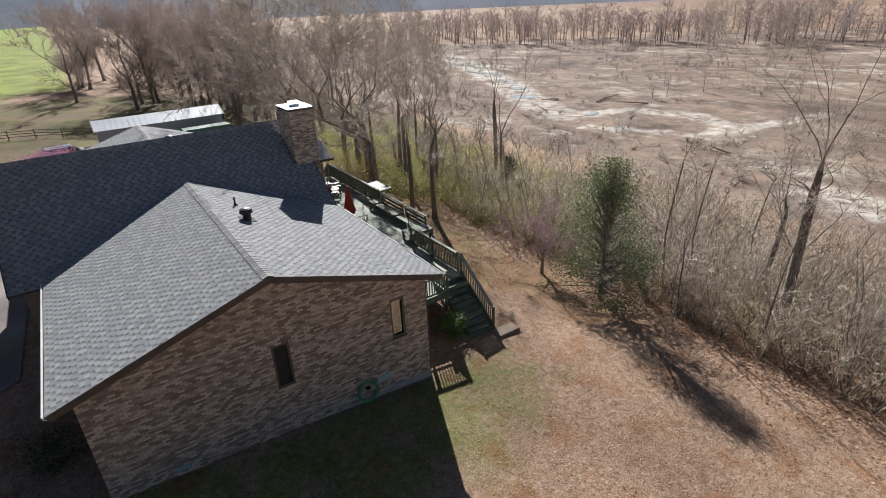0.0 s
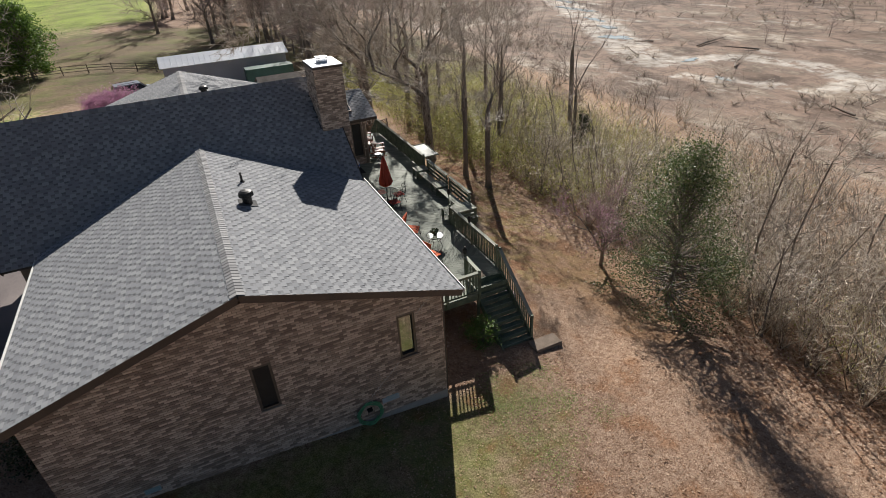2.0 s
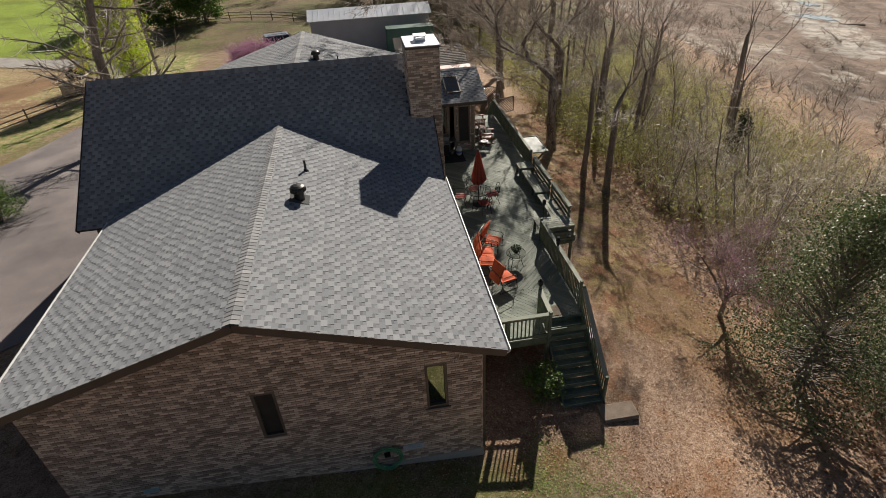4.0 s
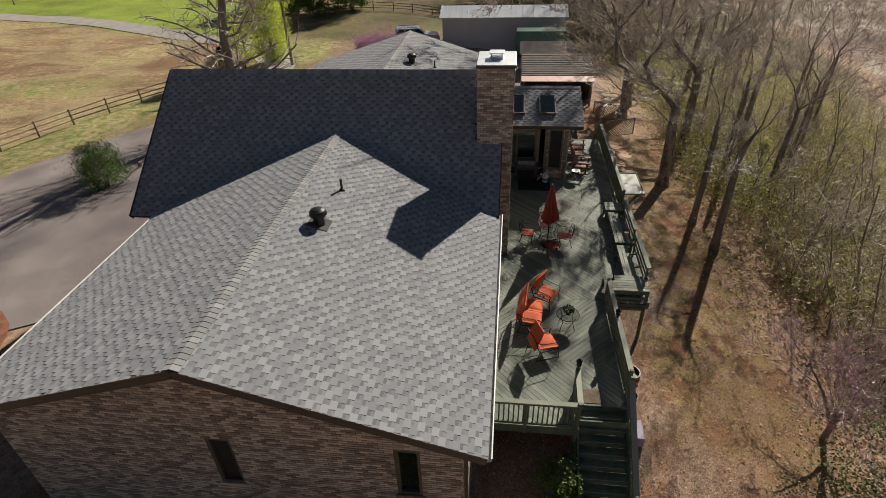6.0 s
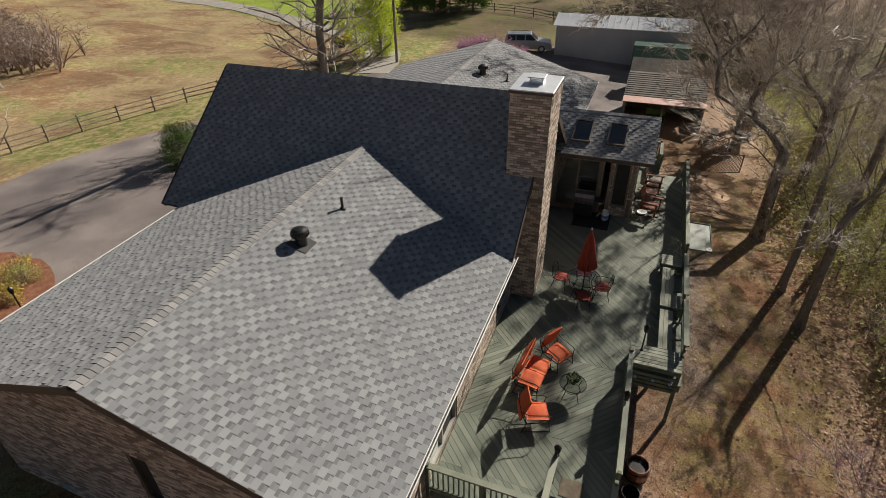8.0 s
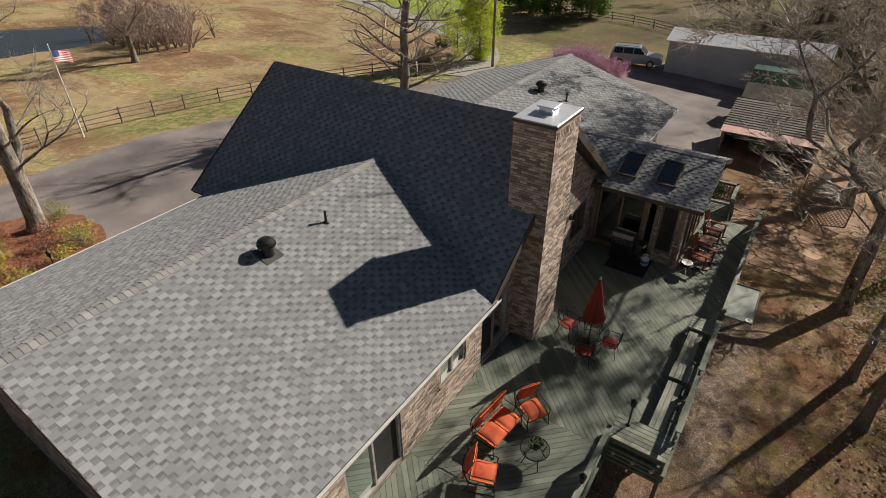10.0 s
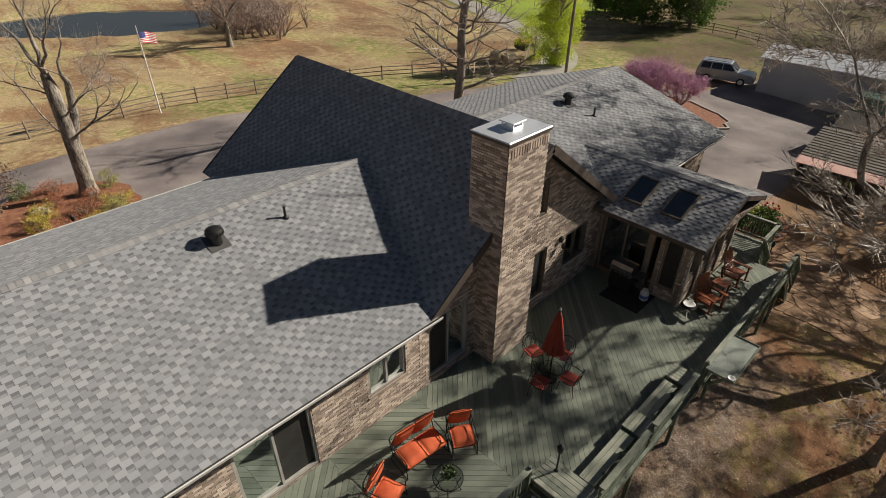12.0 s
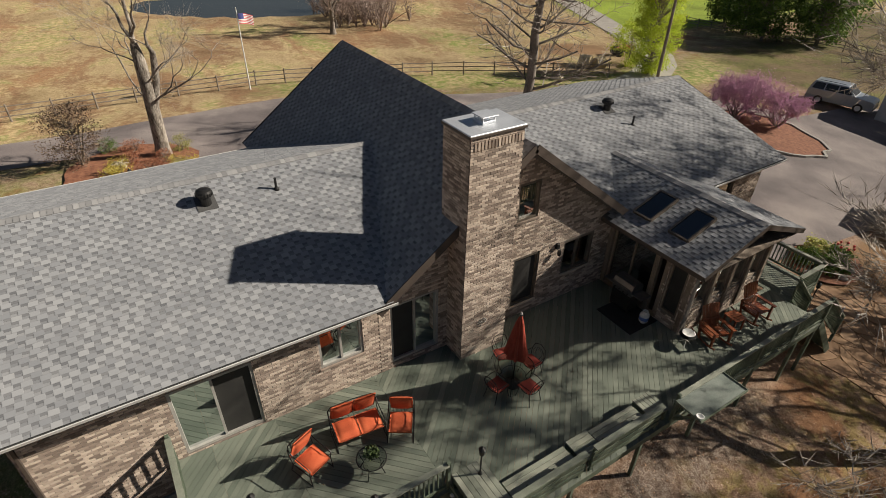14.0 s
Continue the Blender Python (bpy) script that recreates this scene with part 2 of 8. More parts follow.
def ground_material():
    m, n, l, bsdf = nodes("ground_cover")
    geo = n.new("ShaderNodeNewGeometry")

    def tex(scale, detail=5, rough=0.6):
        t = n.new("ShaderNodeTexNoise")
        t.inputs["Scale"].default_value, t.inputs["Detail"].default_value, t.inputs["Roughness"].default_value = scale, detail, rough
        l.new(geo.outputs["Position"], t.inputs["Vector"])
        return t.outputs[0]

    def ramp_of(src, stops):
        r = n.new("ShaderNodeValToRGB")
        e = r.color_ramp.elements
        while len(e) < len(stops):
            e.new(0.5)
        for i, (p, c) in enumerate(stops):
            e[i].position, e[i].color = p, (*c, 1)
        l.new(src, r.inputs[0])
        return r.outputs[0]

    def mix(fac, a, b):
        x = n.new("ShaderNodeMix")
        x.data_type = "RGBA"
        l.new(fac, x.inputs[0])
        l.new(a, x.inputs[6])
        l.new(b, x.inputs[7])
        return x.outputs[2]

    def zone(name, wob=0.35):
        """The zone's weight, its edge broken up by noise."""
        a = n.new("ShaderNodeAttribute")
        a.attribute_name = name
        s = n.new("ShaderNodeMath")
        s.operation = "MULTIPLY_ADD"
        l.new(mid, s.inputs[0])
        s.inputs[1].default_value = wob * 2
        o = n.new("ShaderNodeMath")
        o.operation = "SUBTRACT"
        l.new(a.outputs["Fac"], o.inputs[0])
        o.inputs[1].default_value = wob
        l.new(o.outputs[0], s.inputs[2])
        mr = n.new("ShaderNodeMapRange")
        mr.interpolation_type = "SMOOTHSTEP"
        mr.inputs[1].default_value, mr.inputs[2].default_value = 0.3, 0.7
        l.new(s.outputs[0], mr.inputs[0])
        return mr.outputs[0]

    def stretch_of(src, a, b):
        mr = n.new("ShaderNodeMapRange")
        mr.interpolation_type = "SMOOTHSTEP"
        mr.inputs[1].default_value, mr.inputs[2].default_value = a, b
        mr.inputs[4].default_value = 0.8
        l.new(src, mr.inputs[0])
        return mr.outputs[0]

    wide = tex(0.045)
    big, mid, small, blade = tex(0.12), tex(0.7), tex(4.0, 6, 0.7), tex(24.0, 5, 0.8)
    speck = n.new("ShaderNodeMath")
    speck.operation = "MULTIPLY_ADD"
    l.new(blade, speck.inputs[0])
    speck.inputs[1].default_value = 0.7
    sm = n.new("ShaderNodeMath")
    sm.operation = "MULTIPLY"
    l.new(small, sm.inputs[0])
    sm.inputs[1].default_value = 0.3
    l.new(sm.outputs[0], speck.inputs[2])
    sp = speck.outputs[0]
    dry = ramp_of(sp, [(0.4, (0.15, 0.088, 0.056)), (0.49, (0.32, 0.21, 0.145)), (0.6, (0.58, 0.44, 0.33))])
    straw = ramp_of(sp, [(0.4, (0.22, 0.155, 0.075)), (0.5, (0.47, 0.355, 0.195)), (0.6, (0.7, 0.56, 0.35))])
    rust = ramp_of(sp, [(0.38, (0.13, 0.062, 0.03)), (0.5, (0.29, 0.15, 0.078)), (0.61, (0.44, 0.26, 0.145))])
    green = ramp_of(sp, [(0.39, (0.07, 0.1, 0.022)), (0.5, (0.18, 0.23, 0.055)), (0.61, (0.34, 0.37, 0.12))])
    lush = ramp_of(sp, [(0.39, (0.13, 0.2, 0.02)), (0.5, (0.27, 0.36, 0.045)), (0.61, (0.4, 0.48, 0.09))])
    litter = ramp_of(sp, [(0.36, (0.17, 0.1, 0.062)), (0.46, (0.36, 0.235, 0.155)), (0.55, (0.5, 0.36, 0.255)), (0.64, (0.64, 0.52, 0.4))])
    gravel = ramp_of(sp, [(0.4, (0.09, 0.062, 0.048)), (0.5, (0.23, 0.172, 0.135)), (0.58, (0.5, 0.43, 0.37))])
    clay = ramp_of(sp, [(0.3, (0.2, 0.115, 0.06)), (0.7, (0.37, 0.235, 0.13))])
    drift = n.new("ShaderNodeTexNoise")
    drift.inputs["Scale"].default_value, drift.inputs["Detail"].default_value, drift.inputs["Roughness"].default_value, drift.inputs["Distortion"].default_value = 0.05, 9, 0.66, 0.5
    sq = n.new("ShaderNodeMapping")
    sq.inputs["Scale"].default_value, sq.inputs["Rotation"].default_value = (1.5, 0.9, 1), (0, 0, radians(40))
    l.new(geo.outputs["Position"], sq.inputs["Vector"])
    l.new(sq.outputs[0], drift.inputs["Vector"])
    bars = n.new("ShaderNodeTexNoise")
    bars.inputs["Scale"].default_value, bars.inputs["Detail"].default_value, bars.inputs["Roughness"].default_value = 0.11, 9, 0.7
    br = n.new("ShaderNodeMapping")
    br.inputs["Scale"].default_value, br.inputs["Rotation"].default_value = (1.1, 0.55, 1), (0, 0, radians(38))
    l.new(geo.outputs["Position"], br.inputs["Vector"])
    l.new(br.outputs[0], bars.inputs["Vector"])
    marsh = ramp_of(drift.outputs[0], [(0.36, (0.13, 0.095, 0.075)), (0.44, (0.25, 0.185, 0.145)), (0.49, (0.38, 0.275, 0.215)), (0.54, (0.27, 0.21, 0.165)), (0.59, (0.46, 0.38, 0.3)), (0.66, (0.66, 0.59, 0.51))])
    marsh = mix(stretch_of(bars.outputs[0], 0.57, 0.64), marsh, ramp_of(sp, [(0.4, (0.42, 0.36, 0.3)), (0.6, (0.7, 0.65, 0.58))]))
    marsh = mix(stretch_of(bars.outputs[0], 0.44, 0.36), marsh, ramp_of(sp, [(0.4, (0.06, 0.045, 0.036)), (0.6, (0.18, 0.135, 0.108))]))
    reed = tex(0.35, 8, 0.75)
    marsh = mix(stretch_of(reed, 0.5, 0.6), marsh, ramp_of(small, [(0.4, (0.12, 0.088, 0.072)), (0.6, (0.36, 0.27, 0.215))]))
    silt = ramp_of(tex(0.5, 8, 0.7), [(0.36, (0.3, 0.25, 0.2)), (0.46, (0.6, 0.54, 0.47)), (0.6, (0.82, 0.78, 0.72))])
    col = dry
    col = mix(zone("patch", 0.42), col, green)
    tuft = tex(1.6, 6, 0.7)
    streak = n.new("ShaderNodeTexNoise")
    streak.inputs["Scale"].default_value, streak.inputs["Detail"].default_value, streak.inputs["Roughness"].default_value, streak.inputs["Distortion"].default_value = 0.07, 8, 0.68, 0.6
    st = n.new("ShaderNodeMapping")
    st.inputs["Scale"].default_value, st.inputs["Rotation"].default_value = (1.0, 2.2, 1), (0, 0, radians(-25))
    l.new(geo.outputs["Position"], st.inputs["Vector"])
    l.new(st.outputs[0], streak.inputs["Vector"])
    bare = ramp_of(sp, [(0.38, (0.15, 0.082, 0.045)), (0.5, (0.27, 0.158, 0.09)), (0.61, (0.42, 0.275, 0.16))])
    pasture = mix(stretch_of(big, 0.46, 0.56), straw, mix(stretch_of(tuft, 0.42, 0.58), straw, green))
    pasture = mix(stretch_of(streak.outputs[0], 0.46, 0.52), pasture, mix(stretch_of(tuft, 0.4, 0.52), straw, bare))
    pasture = mix(stretch_of(streak.outputs[0], 0.53, 0.6), pasture, mix(stretch_of(tuft, 0.48, 0.58), bare, rust))
    col = mix(stretch_of(mid, 0.5, 0.68), col, rust)
    olive = ramp_of(sp, [(0.38, (0.12, 0.09, 0.03)), (0.5, (0.33, 0.265, 0.09)), (0.61, (0.54, 0.46, 0.2))])
    col = mix(zone("rust", 0.4), col, mix(stretch_of(tex(0.33, 7, 0.7), 0.43, 0.5), rust, mix(stretch_of(tuft, 0.42, 0.56), dry, olive)))
    col = mix(zone("straw", 0.3), col, pasture)
    col = mix(zone("verge", 0.4), col, mix(stretch_of(tuft, 0.4, 0.6), green, straw))
    col = mix(zone("lush", 0.25), col, lush)
    col = mix(zone("litter", 0.3), col, litter)
    # Dark brown and olive ground behind the shed: tree shade put into its colour.
    shaded_floor = ramp_of(sp, [(0.38, (0.07, 0.05, 0.026)), (0.5, (0.17, 0.125, 0.065)), (0.61, (0.32, 0.245, 0.14))])
    shaded_olive = ramp_of(sp, [(0.38, (0.05, 0.055, 0.014)), (0.5, (0.14, 0.14, 0.04)), (0.61, (0.25, 0.25, 0.09))])
    col = mix(zone("shaded_floor", 0.35), col, mix(stretch_of(tex(0.22, 7, 0.7), 0.46, 0.56), shaded_floor, shaded_olive))
    col = mix(zone("gravel", 0.35), col, gravel)
    col = mix(zone("clay", 0.2), col, clay)
    col = mix(zone("marsh", 0.2), col, marsh)
    wash = n.new("ShaderNodeMath")
    wash.operation = "MULTIPLY"
    l.new(zone("silt", 0.25), wash.inputs[0])
    l.new(stretch_of(tex(0.3, 9, 0.78), 0.4, 0.5), wash.inputs[1])
    col = mix(wash.outputs[0], col, silt)
    tone = ramp_of(big, [(0.34, (0.66, 0.64, 0.62)), (0.5, (0.95, 0.95, 0.95)), (0.66, (1.18, 1.17, 1.14))])
    mul = n.new("ShaderNodeMix")
    mul.data_type, mul.blend_type = "RGBA", "MULTIPLY"
    mul.inputs[0].default_value = 1.0
    l.new(col, mul.inputs[6])
    l.new(tone, mul.inputs[7])
    l.new(mul.outputs[2], bsdf.inputs["Base Color"])
    bsdf.inputs["Roughness"].default_value = 0.95
    bsdf.inputs["Diffuse Roughness"].default_value = 0.25
    bsdf.inputs["Specular IOR Level"].default_value = 0.2
    b = n.new("ShaderNodeBump")
    b.inputs["Strength"].default_value, b.inputs["Distance"].default_value = 0.75, 0.055
    l.new(sp, b.inputs["Height"])
    l.new(b.outputs[0], bsdf.inputs["Normal"])
    return m


STREAM = [(123, 182), (111, 154), (99, 126), (90, 105), (81, 89), (73, 71)]
WASH = [(73, 71), (79, 68), (86, 64), (89, 54), (84, 44)]
SANDBAR = [(70, 62), (77, 46), (88, 43), (104, 40)]


def zones(x, y):
    """The kinds of ground cover at a place, 0 to 1."""
    edge = 20.5 - 0.02 * (y - 16) + 1.2 * math.sin(y * 0.21)
    woods = smooth01(x, edge - 1.5, edge + 1.5) * (1 - smooth01(x, 52, 60))
    woods = max(woods, smooth01(y, 44, 50) * smooth01(x, 16, 19) * (1 - smooth01(x, 52, 60)))
    woods = max(woods, smooth01(y, 78, 84) * smooth01(x, 4, 12) * (1 - smooth01(x, 52, 60)))
    # weight of the ground darkened to stand for tree shade
    shaded_floor = 0.95 * smooth01(y, 68, 78) * smooth01(x + 0.12 * (y - 76), -24, -12) * (1 - smooth01(y, 126, 140)) * (1 - smooth01(x, 46, 56))
    shaded_floor = max(shaded_floor, 0.55 * smooth01(y, 50, 60) * smooth01(x, 20, 24) * (1 - smooth01(x, 46, 54)) * (1 - smooth01(y, 126, 140)))
    marsh = smooth01(x, 50, 58) * (1 - smooth01(0.62 * (x - 170) + 0.78 * (y - 170), 8, 40))
    woods = max(woods, smooth01(0.62 * (x - 170) + 0.78 * (y - 170), 8, 40) * smooth01(x, 50, 58) * (1 - smooth01(x, 420, 520)))
    gravel = 0.6 * smooth01(x, 12.0, 14.2) * (1 - smooth01(x, 14.6, 17.5)) * smooth01(y, 20, 26) * (1 - smooth01(y, 32, 39))
    heap = 1 - smooth01(math.hypot((x + 27.5) / 4.5, (y - 65) / 6), 0.5, 1.2)
    clay = smooth01(x, 10.2, 11.2) * (1 - smooth01(x, 16.5, 18)) * smooth01(y, 37.5, 39) * (1 - smooth01(y, 50, 53))
    straw = smooth01(-x, 15, 27)
    patch = 0.46 * (1 - smooth01(math.hypot((x - 10.4) / 1.8, (y - 12.4) / 2.8), 0.4, 1.4))
    patch = max(patch, 0.5 * smooth01(-x, 1, 13) * (1 - smooth01(-x, 18, 28)), 0.56 * smooth01(y, 4, 12) * (1 - smooth01(y, 13.5, 16)) * smooth01(x, -10, -2) * (1 - smooth01(x, 8, 13)), 0.4 * smooth01(y, 52, 60) * (1 - smooth01(x, 16, 20)) * (1 - smooth01(y, 68, 74) * smooth01(x, -18, -8)), 0.5 * (1 - smooth01(math.hypot((x - 18) / 2.2, (y - 27) / 7), 0.4, 1.3)))
    rust = 0.9 * smooth01(x, 13, 15) * (1 - smooth01(x, 20, 22.5)) * smooth01(y, 14, 21) * (1 - smooth01(y, 44, 48))
    # the green verge between the drive and the fence, and green runs in the pasture
    fx = float(np.interp(y, [-2, 20, 29, 36, 44, 52, 59], [-28, -28, -27.5, -26.3, -24, -20.5, -16.6]))
    verge = 0.85 * smooth01(x, fx - 3.5, fx + 1.5) * (1 - smooth01(x, fx + 4.5, fx + 7)) * smooth01(y, 22, 34)
    for px_, py_, ra, rb in ((-31, 39, 7, 3.5), (-44, 40, 9, 3), (-36, 56, 12, 5), (-22, 47, 5, 6)):
        verge = max(verge, 0.6 * (1 - smooth01(math.hypot((x - px_) / ra, (y - py_) / rb), 0.4, 1.3)))
    # pale silt along the old stream bed
    silt = 0.0
    for line, wide in ((STREAM, 4.5), (WASH, 2.6), (SANDBAR, 1.6)):
        for (ax, ay), (bx, by) in zip(line, line[1:]):
            t = min(1, max(0, ((x - ax) * (bx - ax) + (y - ay) * (by - ay)) / ((bx - ax) ** 2 + (by - ay) ** 2)))
            silt = max(silt, 0.85 * (1 - smooth01(math.hypot(x - ax - t * (bx - ax), y - ay - t * (by - ay)) / wide, 0.4, 1.7)))
    silt = max(silt, 0.7 * (1 - smooth01(math.hypot((x - 63) / 6, (y - 21) / 9), 0.4, 1.3))) * smooth01(x, 52, 58)
    lush = smooth01(y + 0.35 * x, 62, 70) * smooth01(-x, 26, 34) + 0.6 * smooth01(y, 130, 150) * (1 - smooth01(x, -2, 8))
    return dict(woods=woods, marsh=marsh, gravel=gravel, clay=max(clay, 0.75 * heap, 0.52 * (1 - smooth01(math.hypot((x - 17.6) / 3.2, (y - 18) / 8), 0.4, 1.3))), straw=straw, patch=patch, lush=min(1, lush), rust=rust, verge=verge, silt=silt, shaded_floor=shaded_floor)


def build_ground():
    def axis(knots):
        out = []
        for a, b, s in knots:
            out += list(np.arange(a, b, s))
        return out + [knots[-1][1]]

    xs = axis([(-900, -120, 60), (-120, -40, 2.5), (-40, -14, 2), (-14, 26, 0.8), (26, 64, 2), (64, 112, 2.4), (112, 240, 8), (240, 960, 60)])
    ys = axis([(-500, -40, 46), (-40, 0, 4), (0, 44, 0.8), (44, 90, 2), (90, 134, 2.4), (134, 250, 8), (250, 1000, 60)])
    verts = [(x, y, ground_z(x, y)) for y in ys for x in xs]
    nx = len(xs)
    faces = [(j * nx + i, j * nx + i + 1, (j + 1) * nx + i + 1, (j + 1) * nx + i) for j in range(len(ys) - 1) for i in range(nx - 1)]
    me = bpy.data.meshes.new("ground")
    me.from_pydata(verts, [], faces)
    me.polygons.foreach_set("use_smooth", [True] * len(faces))
    table = [zones(v[0], v[1]) for v in verts]
    for layer, key in (("patch", "patch"), ("straw", "straw"), ("lush", "lush"), ("litter", "woods"), ("shaded_floor", "shaded_floor"), ("gravel", "gravel"), ("clay", "clay"), ("marsh", "marsh"), ("rust", "rust"), ("verge", "verge"), ("silt", "silt")):
        a = me.attributes.new(layer, "FLOAT", "POINT")
        a.data.foreach_set("value", [t[key] for t in table])
    me.materials.append(ground_material())
    tagged(new("ground", me), "dry winter lawn with leaf litter and bare patches", "ground", kind="structure")


build_ground()

# The dark blotches carry both stains and tree shade.
ASPHALT = surface("worn_shaded_asphalt", [(0.105, 0.09, 0.09), (0.175, 0.15, 0.148), (0.235, 0.203, 0.196), (0.34, 0.298, 0.275)], 0.3, 40, 0.92, 0.3, contrast=(0.38, 0.62))
LANE = surface("gravel_lane", [(0.3, 0.28, 0.25), (0.45, 0.42, 0.38)], 0.8, 30, 0.95, 0.3)


def draped(name, outline, material, label, category, lift=0.05, step=1.5):
    """A flat sheet with a curved outline, laid over the ground."""
    pts = [Vector((x, y, 0)) for x, y in outline]
    bm = bmesh.new()
    f = bm.faces.new([bm.verts.new(p) for p in pts])
    lo = [min(p[i] for p in pts) for i in (0, 1)]
    hi = [max(p[i] for p in pts) for i in (0, 1)]
    for i in (0, 1):
        for c in np.arange(lo[i] + step, hi[i], step):
            no = Vector((1, 0, 0)) if i == 0 else Vector((0, 1, 0))
            bmesh.ops.bisect_plane(bm, geom=list(bm.verts) + list(bm.edges) + list(bm.faces), plane_co=no * float(c), plane_no=no)
    for v in bm.verts:
        v.co.z = ground_z(v.co.x, v.co.y) + lift
    me = bpy.data.meshes.new(name)
    bm.to_mesh(me)
    bm.free()
    me.materials.append(material)
    return tagged(new(name, me), label, category, kind="structure")


def ribbon(line, width):
    """An outline of a strip along a line of points."""
    left, right = [], []
    for i, p in enumerate(line):
        d = Vector(line[min(i + 1, len(line) - 1)]) - Vector(line[max(i - 1, 0)])
        s = Vector((-d.y, d.x)).normalized() * width / 2
        left.append((p[0] + s.x, p[1] + s.y))
        right.append((p[0] - s.x, p[1] - s.y))
    return left + right[::-1]


draped("road", [(-22.5, 6), (-21.5, 16), (-21.8, 24), (-21.6, 30), (-20.0, 36), (-17.0, 42), (-14.5, 50), (-12.5, 58), (-6, 63), (-1.5, 64.5), (-1, 71), (2, 77), (9, 76), (11, 68), (11, 58), (10.2, 50), (9.5, 42), (4, 41.5), (-2.5, 41.5), (-3.5, 33), (-4.2, 30), (-4.4, 22.6), (-7.6, 20.4), (-9, 19.6), (-12, 19.6), (-14.4, 18.4), (-15.6, 15), (-16.5, 6)],
       ASPHALT, "worn grey asphalt driveway round the house", "driveway", 0.04)
draped("road", ribbon([(-13.2, 56), (-14, 60), (-15.6, 64), (-18, 68), (-21.5, 71.8), (-26, 75), (-32, 78.5), (-40, 82.3), (-52, 87), (-70, 92), (-95, 97), (-130, 100)], 3.8), LANE, "pale gravel lane through the pasture", "road", 0.06)

# ---- house ----
RX, RZ, EX, EZ, WX = 3.21, 6.33, 8.97, 4.48, -2.55      # wing ridge and eaves
SL = (RZ - EZ) / (EX - RX)
YR, Y0 = 13.88, 14.28                                     # rake edge and gable wall
WE, WW = 8.48, -2.06                                      # east and west walls
MY, MZ, MS = 27.2, 7.88, 0.747                            # main ridge and slope
MSY, MNY, MXW, MXE = 22.41, 31.95, -3.68, 8.95
BY = 40.85                                                # far end of the rear wing
DZ = 1.57                                                 # deck floor

house = thing("house", "long single-storey brick house with grey shingle roofs", "house")


def brick_wall(name, place, flip, u0, u1, z0, top, openings, thick=0.24, label="", named=None, course=0.0725, parent=None):
    """A wall of laid bricks on a mortar core. place maps (u, out, z) to the world; top gives the wall's height at u;
    openings are (u0, u1, z0, z1); bricks inside the stretch `named` become parts."""
    core, laid, singles = MB(), MB(), []
    cuts = sorted({u0, u1, *[o[0] for o in openings], *[o[1] for o in openings], *([RX] if u0 < RX < u1 and flip is False else []), *([MY] if u0 < MY < u1 and flip else [])})
    for a, b in zip(cuts, cuts[1:]):
        spans, z = [], z0
        for o in sorted((o for o in openings if o[0] < (a + b) / 2 < o[1]), key=lambda o: o[2]):
            spans.append((z, o[2], o[2]))
            z = o[3]
        spans.append((z, top(a + 1e-6), top(b - 1e-6)))
        for lo, ha, hb in spans:
            n = len(core.v)
            for out in (0.0, -thick):
                core.v += [(a, out, lo), (b, out, lo), (b, out, hb), (a, out, ha)]
            core.f += [(n, n + 1, n + 2, n + 3), (n + 7, n + 6, n + 5, n + 4), (n, n + 4, n + 5, n + 1), (n + 1, n + 5, n + 6, n + 2), (n + 2, n + 6, n + 7, n + 3), (n + 3, n + 7, n + 4, n)]
    rng = random.Random(name)
    k, z = 0, z0 + 0.005
    while z < max(top(u0 + (u1 - u0) * i / 40) for i in range(41)):
        h = course - 0.0135
        free = [(u0, u1)]
        for a, b, lo, hi in openings:
            if lo < z + h and hi > z:
                free = [s for f in free for s in ((f[0], min(f[1], a)), (max(f[0], b), f[1])) if s[1] - s[0] > 0.03]
        u = u0 - (0.105 if k % 2 else 0.0)
        while u < u1:
            for a, b in free:
                p, q = max(u, a), min(u + 0.197, b)
                if q - p < 0.03 or min(top(p), top(q)) < z + h:
                    continue
                d = 0.016 + rng.uniform(-0.004, 0.005)
                if named and named[0] < p and q < named[1] and named[2] < z < named[3] and q - p > 0.192:
                    singles.append((p, z, d))
                    continue
                n = len(laid.v)
                laid.v += [(p, 0, z), (q, 0, z), (q, 0, z + h), (p, 0, z + h), (p, d, z), (q, d, z), (q, d, z + h), (p, d, z + h)]
                laid.f += [(n + 4, n + 5, n + 6, n + 7), (n, n + 1, n + 5, n + 4), (n + 1, n + 2, n + 6, n + 5), (n + 2, n + 3, n + 7, n + 6), (n + 3, n, n + 4, n + 7)]
            u += 0.21
        z += course
        k += 1
    wall = part(name, core.mapped(place, flip), MORTAR, parent or house, label)
    part("brickwork", laid.mapped(place, flip), BRICK, wall, "laid bricks, tan to dark brown", kind="stuff")
    if singles:
        one = MB().soft(0, 0.197, -0.01, 0.012, 0, course - 0.0135, 0.004).mapped(lambda u, o, w: place(u, o, w) - place(0, 0, 0), flip)
        me = one.mesh("brick", BRICK_ONE)
        for p, zz, d in singles[:300]:
            ob = part("brick", me, None, wall)
            ob.location = place(p, d - 0.011, zz)
    return wall


def east(x):
    return lambda u, o, z: Vector((x + o, u, z))


def south(y):
    return lambda u, o, z: Vector((u, y - o, z))


def west_(x):
    return lambda u, o, z: Vector((x - o, u, z))


def north_(y):
    return lambda u, o, z: Vector((u, y + o, z))


def wing_top(u):
    return RZ - 0.16 - abs(u - RX) * SL


def main_top(u):
    return MZ - 0.22 - abs(u - MY) * MS


